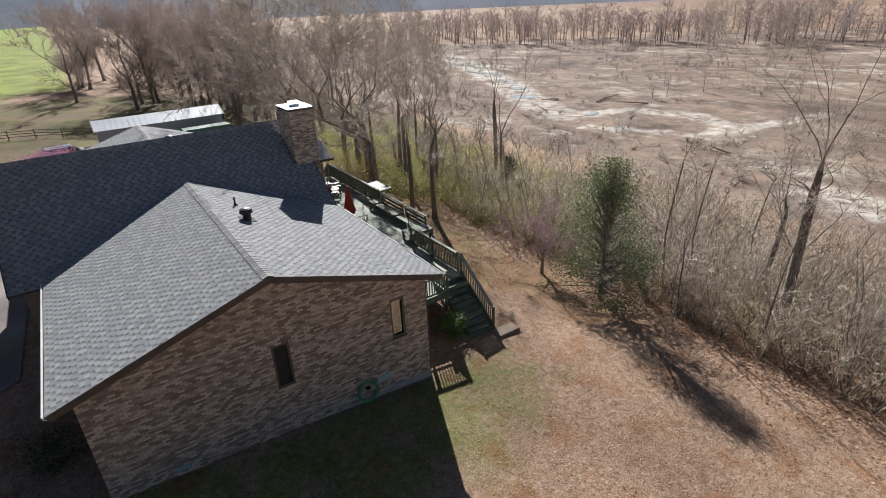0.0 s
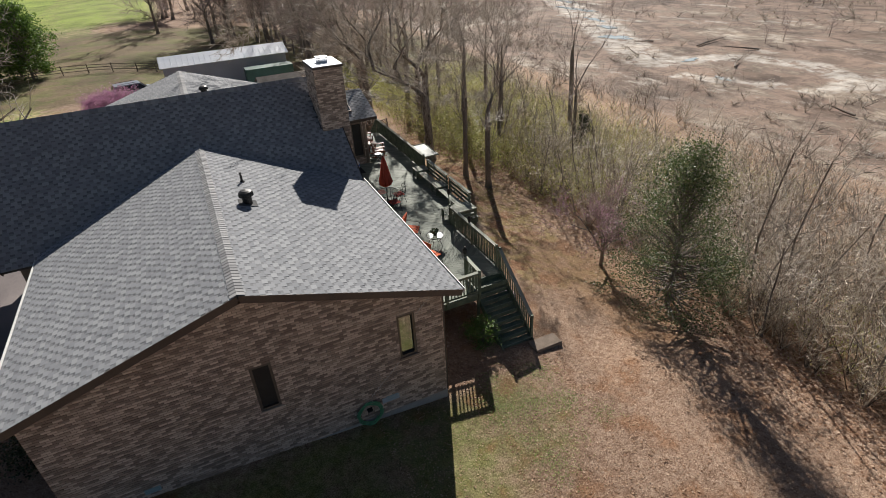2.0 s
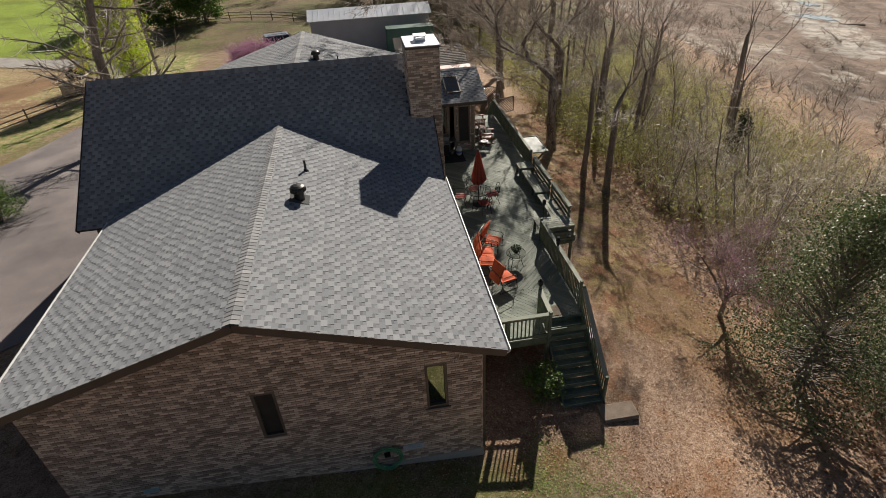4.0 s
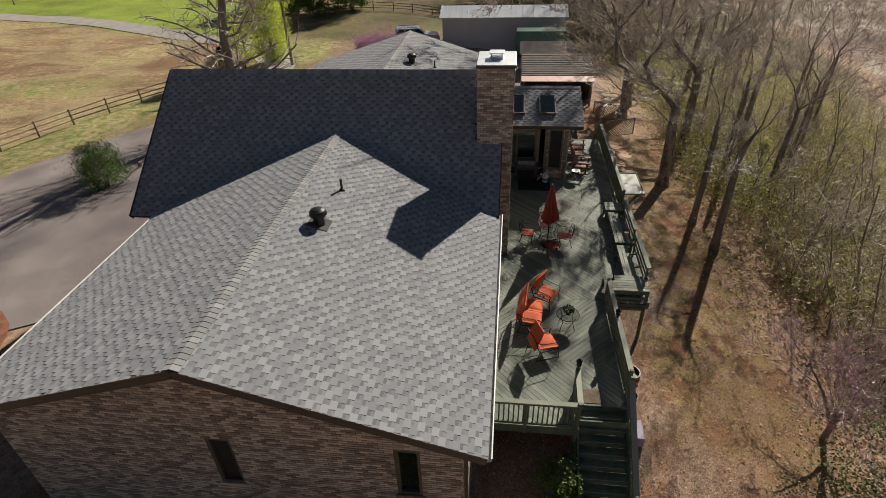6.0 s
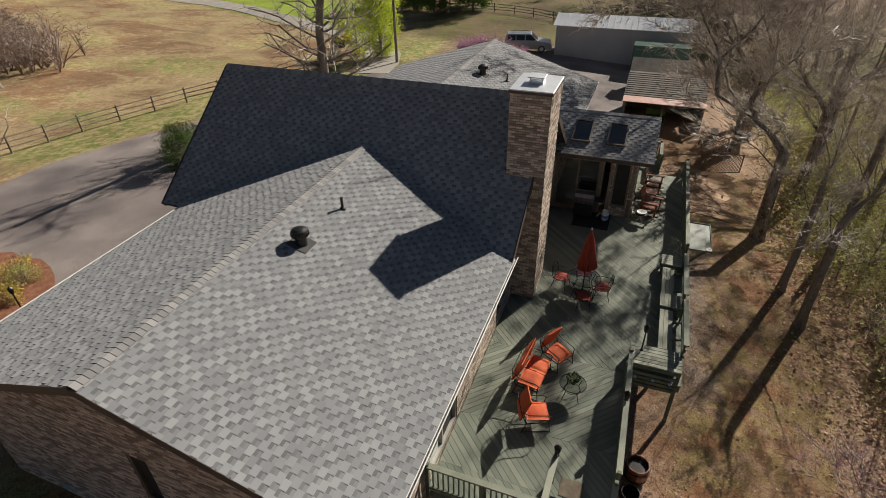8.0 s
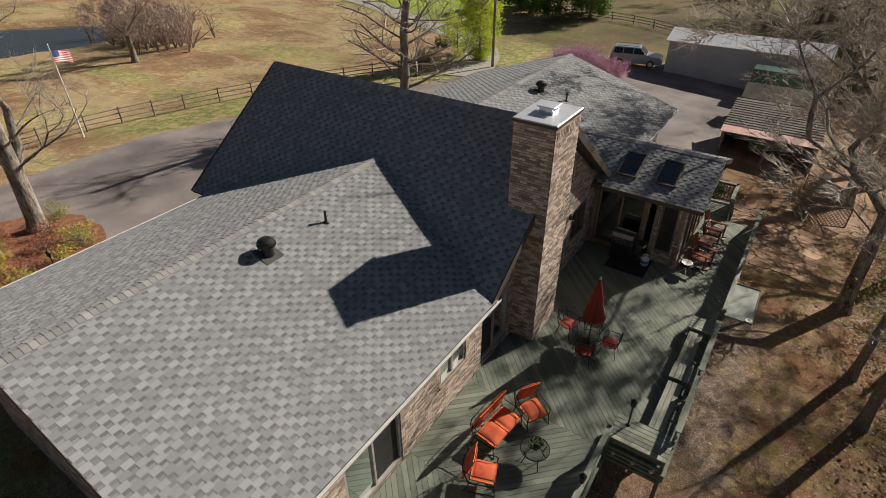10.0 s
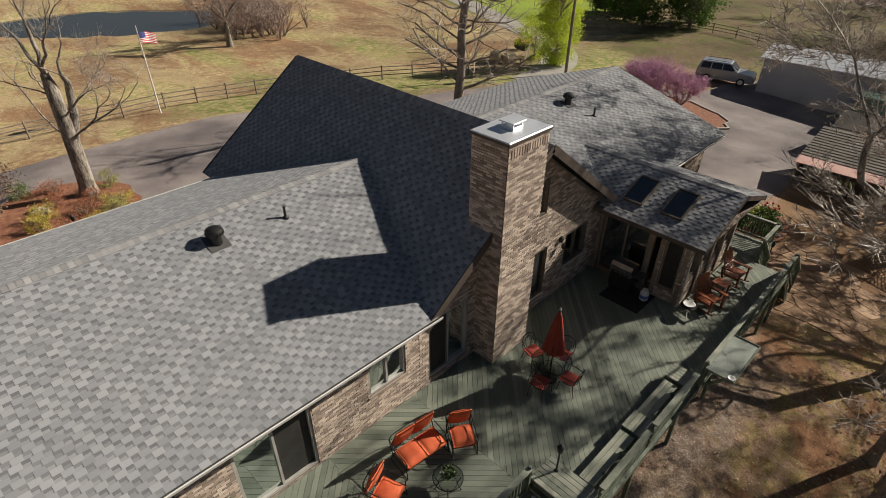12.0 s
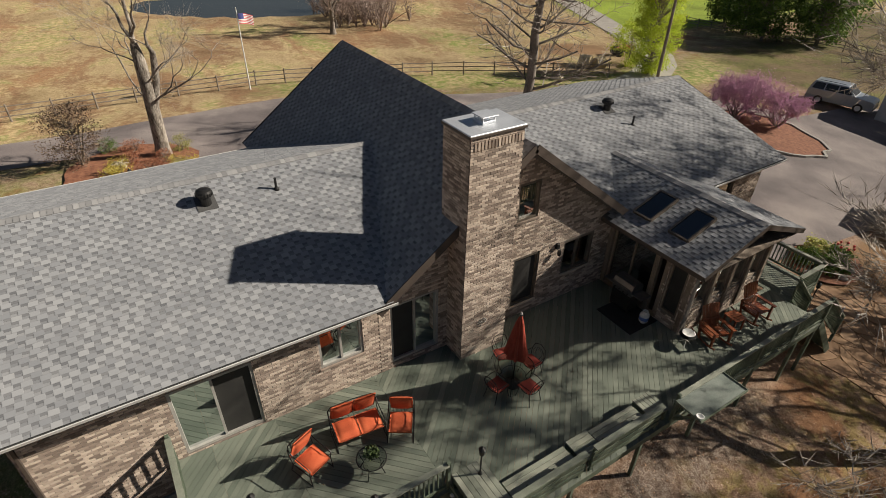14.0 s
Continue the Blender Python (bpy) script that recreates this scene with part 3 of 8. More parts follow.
WIN1, WIN2 = (2.94, 3.5, 2.25, 3.82), (7.05, 7.6, 2.38, 3.92)
SDA, SDB, WINA = (17.23, 19.17, 1.62, 3.78), (22.95, 24.52, 1.75, 3.88), (20.85, 22.1, 2.64, 3.89)
WD, UP, W3 = (27.25, 28.3, 2.0, 3.88), (27.2, 28.0, 5.25, 6.5), (29.35, 30.7, 2.55, 3.85)
brick_wall("wall", south(Y0), False, WW, WE, 0.42, wing_top, [WIN1, WIN2], label="gable-end brick wall in shade", named=(4.9, 7.0, 1.15, 2.6))
brick_wall("wall", east(WE), True, Y0, 22.6, 0.5, lambda u: 4.52, [SDA, WINA], label="brick wall along the deck")
brick_wall("wall", east(WE + 0.003), True, 22.6, 31.9, 0.5, lambda u: max(4.4, min(main_top(u), 8)) if u > 22.9 else 4.5, [SDB, WD, UP, W3], label="tall brick gable wall behind the chimney")
brick_wall("wall", east(WE), True, 31.9, BY - 0.4, -0.9, lambda u: 4.45, [(36.6, 38.6, 1.9, 3.9)], label="brick wall of the rear wing")
brick_wall("wall", north_(BY - 0.4), True, WW, WE, -1.2, lambda u: wing_top(u) - 0.06, [], label="far gable wall of the rear wing")
plain = MB().box(WW - 0.0, WW + 0.24, Y0 + 0.25, 22.8, 0.3, 4.5).box(-3.3, -3.06, 22.9, 31.5, 0.3, 4.6).box(-3.3, WW, 22.8, 23.04, 0.3, 4.5).box(-3.3, WW, 31.4, 31.64, 0.3, 4.5).box(WW, WW + 0.24, 31.5, BY - 0.7, -0.9, 4.4)
for s in (0,):
    n0 = len(plain.v)
    plain.v += [(-3.3, 22.9, 4.3), (-3.3, 31.5, 4.3), (-3.3, MY, MZ - 0.25), (-3.06, 22.9, 4.3), (-3.06, 31.5, 4.3), (-3.06, MY, MZ - 0.25)]
    plain.f += [(n0, n0 + 2, n0 + 1), (n0 + 3, n0 + 4, n0 + 5), (n0, n0 + 3, n0 + 5, n0 + 2), (n0 + 2, n0 + 5, n0 + 4, n0 + 1)]
part("wall", plain, MORTAR, house, "brick walls on the drive side")
part("foundation", MB().soft(WW - 0.03, WE + 0.03, Y0 - 0.03, 22.0, -1.2, 0.42, 0.02).soft(-3.32, WE + 0.03, 22.01, 31.99, -1.2, 0.42, 0.02).soft(WW - 0.03, WE + 0.03, 32.0, BY - 0.37, -2.6, -0.9, 0.02), CONCRETE, house, "grey concrete foundation")


# ---- roofs ----
def shingled(name, origin, along, up, length, rise_len, keep, label, named=None, parent=None, base_thick=0.1, top0=0.0, top1=0.0):
    """A roof slope of overlapping tabs. origin: eave start; along, up: unit directions; keep(p): where tabs lie."""
    along, up, origin = Vector(along).normalized(), Vector(up).normalized(), Vector(origin)
    nrm = along.cross(up)
    nrm = nrm if nrm.z > 0 else -nrm
    deck = MB()
    a, b = origin, origin + along * length
    c, d = b + up * rise_len + along * top1, a + up * rise_len + along * top0
    full = max(length, length + top1)
    n = len(deck.v)
    deck.v += [tuple(p) for p in (a, b, c, d)] + [tuple(p - Vector((0, 0, base_thick))) for p in (a, b, c, d)]
    deck.f += [(0, 1, 2, 3), (7, 6, 5, 4), (0, 4, 5, 1), (1, 5, 6, 2), (2, 6, 7, 3), (3, 7, 4, 0)]
    roof = part(name, deck, ROOFBASE, parent or house, label)
    rng = random.Random(label)
    tabs, under, band_, singles, row, s = MB(), MB(), MB(), [], 0, -0.03
    exp = 0.143
    while s < rise_len - 0.04:
        u = min(0.0, top0) - 0.67 + (row * 0.1675) % 0.67 + rng.uniform(-0.055, 0.055)
        high = False
        while u < full + 0.02:
            high = not high
            w = 0.2 if high else 0.135
            p0, p1 = max(u, min(0.0, top0) * (s / rise_len) - 0.02), min(u + w, full + 0.02)
            mid = origin + along * ((p0 + p1) / 2) + up * (s + 0.07)
            if p1 - p0 > 0.03 and keep(mid):
                t = 0.014 if high else 0.007
                up_end = min(s + exp + 0.03, rise_len)
                if named and named(mid) and abs(p1 - p0 - 0.2) < 0.001 and len(singles) < 290:
                    singles.append((p0, s, t))
                else:
                    tb = tabs if high else under
                    if not high:
                        k2 = s + 0.075
                        n = len(band_.v)
                        lo, hi = origin + up * k2, origin + up * up_end
                        band_.v += [tuple(lo + along * p0 + nrm * 0.006), tuple(lo + along * p1 + nrm * 0.006), tuple(hi + along * p1 + nrm * 0.004), tuple(hi + along * p0 + nrm * 0.004)]
                        band_.f.append((n, n + 1, n + 2, n + 3))
                        up_end = k2
                    n = len(tb.v)
                    lo, hi = origin + up * s, origin + up * up_end
                    tb.v += [tuple(lo + along * p0), tuple(lo + along * p1), tuple(lo + along * p1 + nrm * t), tuple(lo + along * p0 + nrm * t), tuple(hi + along * p1 + nrm * 0.003), tuple(hi + along * p0 + nrm * 0.003)]
                    tb.f += [(n, n + 1, n + 2, n + 3), (n + 3, n + 2, n + 4, n + 5), (n, n + 3, n + 5), (n + 1, n + 4, n + 2)]
            u += w
        s += exp
        row += 1
    part("shingle_course", tabs, SHINGLE, roof, "raised tabs of grey asphalt shingles", kind="stuff")
    part("shingle_underlayer", under, SHINGLE_LOW, roof, "darker lower layer of the shingles", kind="stuff")
    part("shingle_band", band_, SHINGLE_DARK, roof, "dark bands between the shingle tabs", kind="stuff")
    for t in sorted({q[2] for q in singles}):
        mb = MB()
        v = [along * 0.002, along * 0.198, along * 0.198 + nrm * t, along * 0.002 + nrm * t, along * 0.198 + up * (exp + 0.03) + nrm * 0.003, along * 0.002 + up * (exp + 0.03) + nrm * 0.003]
        mb.v += [tuple(p) for p in v]
        mb.f += [(0, 1, 2, 3), (3, 2, 4, 5), (0, 3, 5), (1, 4, 2)]
        me = mb.mesh("shingle", SHINGLE_ONE)
        for p0, ss, tt in singles:
            if tt == t:
                ob = part("shingle", me, None, roof)
                ob.location = origin + along * p0 + up * ss
    return roof


def wing_z(x):
    return RZ - abs(x - RX) * SL


def main_z(y):
    return MZ - abs(y - MY) * MS


wl = math.hypot(EX - RX, RZ - EZ)
front_keep = lambda p: wing_z(p.x) > main_z(p.y) - 0.06 or p.y < MSY
rear_keep = lambda p: wing_z(p.x) > main_z(p.y) - 0.06 or p.y > MNY
main_keep = lambda p: (main_z(p.y) > wing_z(p.x) - 0.06 or p.x < WX or p.x > EX) and not (8.1 < p.x and 24.83 < p.y < 26.4)
roof_a = shingled("roof", (EX, YR, EZ), (0, 1, 0), (RX - EX, 0, RZ - EZ), 22.93 - YR, wl, front_keep, "sunny shingle slope above the deck", top1=2.3, named=lambda p: 5.6 < p.x < 7.6 and 14.4 < p.y < 21)
shingled("roof", (WX, YR, EZ), (0, 1, 0), (RX - WX, 0, RZ - EZ), 22.93 - YR, wl, front_keep, top1=2.3, label="drive-side shingle slope of the front wing")
ml = math.hypot(MY - MSY, (MY - MSY) * MS)
roof_c = shingled("roof", (MXW, MSY, main_z(MSY)), (1, 0, 0), (0, 1, MS), MXE - MXW, ml, main_keep, "steep main roof slope in shade, dark grey shingles")
shingled("roof", (MXW, MNY, main_z(MNY)), (1, 0, 0), (0, -1, MS), MXE - MXW, math.hypot(MNY - MY, (MNY - MY) * MS), lambda p: main_keep(p) and p.x > 2, "far slope of the main roof")
roof_e = shingled("roof", (EX + 0.06, 31.8, EZ - 0.06), (0, 1, 0), (RX - EX - 0.06, 0, RZ - EZ - 0.02), BY - 31.8, wl + 0.05, rear_keep, "rear wing shingle slope", top0=-2.5)
shingled("roof", (WX - 0.06, 31.8, EZ - 0.06), (0, 1, 0), (RX - WX + 0.06, 0, RZ - EZ - 0.02), BY - 31.8, wl + 0.05, lambda p: rear_keep(p) and p.y > 30, "rear wing slope on the drive side", top0=-2.5)


def ridge_caps(parent, p, q, sl, step=0.145):
    """Overlapping folded caps along a ridge."""
    p, q = Vector(p), Vector(q)
    d = (q - p).normalized()
    side = d.cross(Vector((0, 0, 1))).normalized()
    w = 0.17
    mb = MB()
    for s in (-1, 1):
        a, b = Vector((0, 0, 0.02)), side * (s * w) - Vector((0, 0, w * sl - 0.02))
        quad = [a + Vector((0, 0, 0.012)), b + Vector((0, 0, 0.012)), b + d * 0.2, a + d * 0.2]
        mb.quad(*(quad if s > 0 else quad[::-1]))
        under = [a, b, b + Vector((0, 0, 0.012)), a + Vector((0, 0, 0.012))]
        mb.quad(*(under if s < 0 else under[::-1]))
        mb.quad(b, b + d * 0.2 - Vector((0, 0, 0.01)), b + d * 0.2, b + Vector((0, 0, 0.012)))
    me = mb.mesh("ridge_cap", CAPSHINGLE)
    for i in range(int((q - p).length / step)):
        part("ridge_cap", me, None, parent).location = p + d * (i * step)


ridge_caps(roof_a, (RX, YR, RZ), (RX, 25.3, RZ), SL)
ridge_caps(roof_c, (MXW, MY, MZ), (8.1, MY, MZ), MS)
ridge_caps(roof_e, (RX, BY, RZ - 0.08), (RX, 29.4, RZ - 0.08), SL)


def rake(p, q, deep=0.2, thick=0.03, mat=TRIM, name="fascia_board", label=""):
    return part(name, MB().beam(p, q, thick, deep), mat, house, label)


for yy, zz, x0, x1 in ((YR - 0.012, 0, WX, EX), (BY + 0.012, -0.06, WX, EX)):
    rake((x0, yy, EZ + zz - 0.1), (RX, yy, RZ + zz - 0.1))
    rake((RX, yy, RZ + zz - 0.1), (x1, yy, EZ + zz - 0.1))
for xx in (MXW - 0.012, MXE + 0.012):
    rake((xx, MSY, main_z(MSY) - 0.1), (xx, MY, MZ - 0.1), 0.24)
    rake((xx, MY, MZ - 0.1), (xx, MNY, main_z(MNY) - 0.1), 0.24)
for x0, z0, x1, z1 in ((WX + 0.02, EZ - 0.17, RX, RZ - 0.17), (RX, RZ - 0.17, EX - 0.02, EZ - 0.17)):
    part("soffit", MB().beam((x0, (YR + Y0) / 2, z0), (x1, (YR + Y0) / 2, z1), Y0 - YR - 0.04, 0.03), TRIM, house, "brown soffit board under the rake")
part("soffit", MB().box(WE + 0.02, EX - 0.03, Y0, 22.4, EZ - 0.16, EZ - 0.13), TRIM, house, "brown soffit boards under the eave")


GUTTER = surface("weathered_gutter", [(0.5, 0.5, 0.49), (0.72, 0.72, 0.7)], 1.5, 40, 0.5, 0.05)


def gutter(p, q, name="gutter"):
    """An open white gutter along an eave, with its hangers' lip."""
    p, q = Vector(p), Vector(q)
    d = (q - p).normalized()
    o = d.cross(Vector((0, 0, 1))).normalized()
    mb = MB()
    prof = [(0.0, 0.0), (0.0, -0.1), (0.06, -0.12), (0.12, -0.08), (0.14, 0.0), (0.115, 0.004), (0.09, -0.06), (0.055, -0.095), (0.015, -0.085), (0.012, 0.0)]
    n = len(mb.v)
    for c in (p, q):
        mb.v += [tuple(c + o * a + Vector((0, 0, b))) for a, b in prof]
    k = len(prof)
    mb.f += [(n + i, n + (i + 1) % k, n + k + (i + 1) % k, n + k + i) for i in range(k)]
    mb.f += [tuple(n + i for i in range(k)), tuple(n + k + i for i in reversed(range(k)))]
    return part(name, mb, GUTTER, house, "weathered white metal gutter")


gutter((EX - 0.03, YR, EZ - 0.01), (EX - 0.03, 22.93, EZ - 0.01))
gutter((WX + 0.03, 22.4, EZ - 0.01), (WX + 0.03, YR, EZ - 0.01))
gutter((EX + 0.03, 36.1, EZ - 0.07), (EX + 0.03, BY, EZ - 0.07))
part("downspout", MB().beam((WE + 0.06, Y0 + 0.1, EZ - 0.15), (WE + 0.06, Y0 + 0.1, 0.3), 0.08, 0.06), TRIM, house, "brown downspout at the corner")

# ---- chimney ----
CX0, CX1, CY0, CY1, CZ = 8.12, 9.28, 24.83, 26.42, 8.66
brick_wall("chimney", east(CX1), True, CY0, CY1, 0.2, lambda u: CZ, [], thick=0.3, label="tall brick chimney with a metal cap", named=(24.9, 26.3, 4.2, 5.9))
brick_wall("chimney_side", south(CY0), False, CX0, CX1, 0.2, lambda u: CZ, [], thick=0.3, label="shaded side of the chimney")
brick_wall("chimney_side", north_(CY1), True, CX0, CX1, 0.2, lambda u: CZ, [], thick=0.3, label="side of the chimney")
brick_wall("chimney_side", west_(CX0), False, CY0, CY1, 6.0, lambda u: CZ, [], thick=0.3, label="roof side of the chimney")
STEEL = surface("galvanised_sheet", [(0.55, 0.58, 0.62), (0.75, 0.78, 0.82)], 1.5, 30, 0.42, 0.08, metal=0.5)
cap = part("chimney_cap", MB().soft(CX0 - 0.04, CX1 + 0.05, CY0 - 0.05, CY1 + 0.04, CZ, CZ + 0.07, 0.015), STEEL, house, "bright galvanised metal chimney cap")
part("cap_rim", MB().soft(CX0 - 0.05, CX1 + 0.06, CY0 - 0.06, CY1 + 0.05, CZ - 0.03, CZ + 0.045, 0.01), TRIM, cap, "dark rim under the cap")
cxm, cym = (CX0 + CX1) / 2, (CY0 + CY1) / 2
part("flue", MB().soft(cxm - 0.2, cxm + 0.2, cym - 0.2, cym + 0.2, CZ + 0.07, CZ + 0.14), STEEL, cap, "square flue collar")
part("flue_hood", MB().soft(cxm - 0.24, cxm + 0.24, cym - 0.24, cym + 0.24, CZ + 0.24, CZ + 0.27).beam((cxm - 0.17, cym - 0.17, CZ + 0.1), (cxm - 0.17, cym - 0.17, CZ + 0.25), 0.03, 0.03).beam((cxm + 0.17, cym + 0.17, CZ + 0.1), (cxm + 0.17, cym + 0.17, CZ + 0.25), 0.03, 0.03).beam((cxm - 0.17, cym + 0.17, CZ + 0.1), (cxm - 0.17, cym + 0.17, CZ + 0.25), 0.03, 0.03).beam((cxm + 0.17, cym - 0.17, CZ + 0.1), (cxm + 0.17, cym - 0.17, CZ + 0.25), 0.03, 0.03), STEEL, cap, "flue hood on four legs")
soldier = MB()
for i in range(15):
    u = CY0 + 0.1 + i * 0.1
    soldier.box(CX1, CX1 + 0.035, u, u + 0.06, CZ - 0.34, CZ - 0.14)
part("soldier_course", soldier, BRICK, house, "upright bricks under the chimney top", kind="stuff")


# ---- windows and doors ----
def opening(kind_name, place, flip, o, frame_mat, panes=1, screen=None, depth=0.14, fw=0.07, label="", sill=True, room=True):
    u0, u1, z0, z1 = o
    w = part(kind_name, MB().box(u0, u0 + fw, -depth, -0.01, z0, z1).box(u1 - fw, u1, -depth, -0.01, z0, z1).box(u0 + fw, u1 - fw, -depth, -0.01, z1 - fw, z1).box(u0 + fw, u1 - fw, -depth, -0.01, z0, z0 + fw).mapped(place, flip), frame_mat, house, label)
    step = (u1 - u0 - 2 * fw) / panes
    for i in range(panes):
        a, b = u0 + fw + i * step, u0 + fw + (i + 1) * step
        if panes > 1 and i:
            part("mullion", MB().box(a - 0.03, a + 0.03, -depth + 0.02, -0.03, z0 + fw, z1 - fw).mapped(place, flip), frame_mat, w)
        q = MB()
        q.quad((a, -0.09, z0 + fw), (b, -0.09, z0 + fw), (b, -0.09, z1 - fw), (a, -0.09, z1 - fw))
        if screen is not None and i in screen:
            part("insect_screen", q.mapped(place, flip), SCREEN, w, "dark insect screen")
        else:
            part("pane", q.mapped(place, flip), GLASS, w, "clear glass pane")
    if sill:
        part("sill", MB().soft(u0 - 0.05, u1 + 0.05, -0.1, 0.05, z0 - 0.075, z0, 0.01).mapped(place, flip), BRICK_ONE, w, "brick window sill")
    if room:
        r = MB().box(u0 - 0.3, u1 + 0.3, -1.6, -1.5, z0 - 0.2, z1 + 0.2).box(u0 - 0.3, u0 - 0.2, -1.5, -0.24, z0 - 0.2, z1 + 0.2).box(u1 + 0.2, u1 + 0.3, -1.5, -0.24, z0 - 0.2, z1 + 0.2).box(u0 - 0.2, u1 + 0.2, -1.5, -0.24, z0 - 0.2, z0 - 0.1).box(u0 - 0.2, u1 + 0.2, -1.5, -0.24, z1 + 0.1, z1 + 0.2)
        part("room_lining", r.mapped(place, flip), DARKROOM, w, "dim room behind the window")
    return w


opening("window", south(Y0), False, WIN1, BRONZE, 1, (0,), label="narrow window with a dark insect screen")
opening("window", south(Y0), False, WIN2, BRONZE, 1, label="narrow window that mirrors the lawn")
opening("sliding_door", east(WE), True, SDA, GREYFRAME, 2, (1,), sill=False, label="two-leaf sliding glass door with a screen")
opening("window", east(WE), True, WINA, GREYFRAME, 2, label="two-pane sliding window with a brick sill")
opening("sliding_door", east(WE), True, SDB, GREYFRAME, 2, (0,), sill=False, label="sliding glass door beside the chimney")
opening("window", east(WE), True, WD, BRONZE, 1, (0,), label="tall dark window")
opening("window", east(WE), True, UP, BRONZE, 1, label="small attic window in the gable")
opening("window", east(WE), True, W3, BRONZE, 2, label="two-pane kitchen window")
opening("window", east(WE), True, (36.6, 38.6, 1.9, 3.9), BRONZE, 2, label="rear wing window")

# ---- sunroom ----
SX, SY0, SY1 = 11.9, 31.55, 35.6
SRY, SRZ, SEZ = 33.5, 5.32, 4.38
ss = (SRZ - SEZ) / (SRY - 30.92)
sroof = shingled("sunroom_roof", (6.5, 30.92, SEZ), (1, 0, 0), (0, SRY - 30.92, SRZ - SEZ), 12.45 - 6.5, math.hypot(SRY - 30.92, SRZ - SEZ), lambda p: p.x > 9.05 or p.z > wing_z(p.x) - 0.12, "low sunroom roof of dark shingles with two skylights")
shingled("sunroom_roof", (6.5, 36.08, SEZ), (1, 0, 0), (0, SRY - 36.08, SRZ - SEZ), 12.45 - 6.5, math.hypot(SRY - 36.08, SRZ - SEZ), lambda p: p.x > 9.05 or p.z > wing_z(p.x) - 0.12, "far slope of the sunroom roof")
ridge_caps(sroof, (6.4, SRY, SRZ), (12.4, SRY, SRZ), ss)
WOODTRIM = surface("weathered_cedar_trim", [(0.13, 0.1, 0.075), (0.22, 0.175, 0.135), (0.3, 0.25, 0.2)], 2, 50, 0.8, 0.2, stretch=(1, 1, 0.3))
for a, b in (((12.46, 30.92, SEZ - 0.09), (12.46, SRY, SRZ - 0.09)), ((12.46, SRY, SRZ - 0.09), (12.46, 36.08, SEZ - 0.09))):
    rake(a, b, 0.17)
rake((8.5, 30.905, SEZ - 0.08), (12.46, 30.905, SEZ - 0.08), 0.15)
rake((9.0, 36.1, SEZ - 0.08), (12.46, 36.1, SEZ - 0.08), 0.15)
part("soffit", MB().box(8.5, 12.4, 30.95, SY0 - 0.02, SEZ - 0.12, SEZ - 0.09).box(SX + 0.02, 12.4, SY0, 36.0, SEZ - 0.12, SEZ - 0.09), WOODTRIM, house)
for x in (8.6, 10.55, 10.95, 11.82):
    part("post", MB().soft(x - 0.08, x + 0.08, SY0 - 0.08, SY0 + 0.08, DZ, SEZ - 0.1), WOODTRIM, house, "weathered cedar post")
for y in (32.6, 33.55, 34.5, 35.5):
    part("post", MB().soft(SX - 0.08, SX + 0.08, y - 0.08, y + 0.08, DZ, SEZ - 0.1 + (0.6 if 33 < y < 34 else 0.1)), WOODTRIM, house, "weathered cedar post")
brick_wall("wall", south(SY0 - 0.06), False, 10.95, 11.95, 0.6, lambda u: SEZ - 0.1, [(11.05, 11.7, 2.0, 4.0)], label="brick pier beside the sunroom door")
brick_wall("wall", east(SX), True, SY0, SY1, 0.6, lambda u: 2.45, [], label="low brick wall under the sunroom windows")
part("header_beam", MB().soft(8.5, SX, SY0 - 0.09, SY0 + 0.07, SEZ - 0.35, SEZ - 0.1).soft(SX - 0.07, SX + 0.09, SY0, SY1, SEZ - 0.3, SEZ - 0.1), WOODTRIM, house)
opening("sliding_door", south(SY0), False, (8.7, 10.47, 1.62, 3.95), WOODTRIM, 2, label="wide sunroom glass door", sill=False, room=False)
opening("window", south(SY0 - 0.05), False, (11.05, 11.7, 2.0, 4.0), WOODTRIM, 1, (0,), label="narrow dark sunroom side window", sill=False, room=False)
for y in (31.72, 32.68, 33.63, 34.58):
    opening("window", east(SX), True, (y, y + 0.8, 2.5, 4.05), WOODTRIM, 1, label="tall sunroom window", sill=False, room=False)
part("sunroom_floor", MB().box(8.5, SX - 0.1, SY0 + 0.1, SY1, 1.3, 1.6), surface("sunroom_tile", [(0.2, 0.15, 0.11), (0.3, 0.24, 0.18)], 3, 30, 0.5, 0.1), house)
part("sunroom_back", MB().box(8.5, SX, SY1, SY1 + 0.15, 0.6, SEZ - 0.05), WOODTRIM, house)
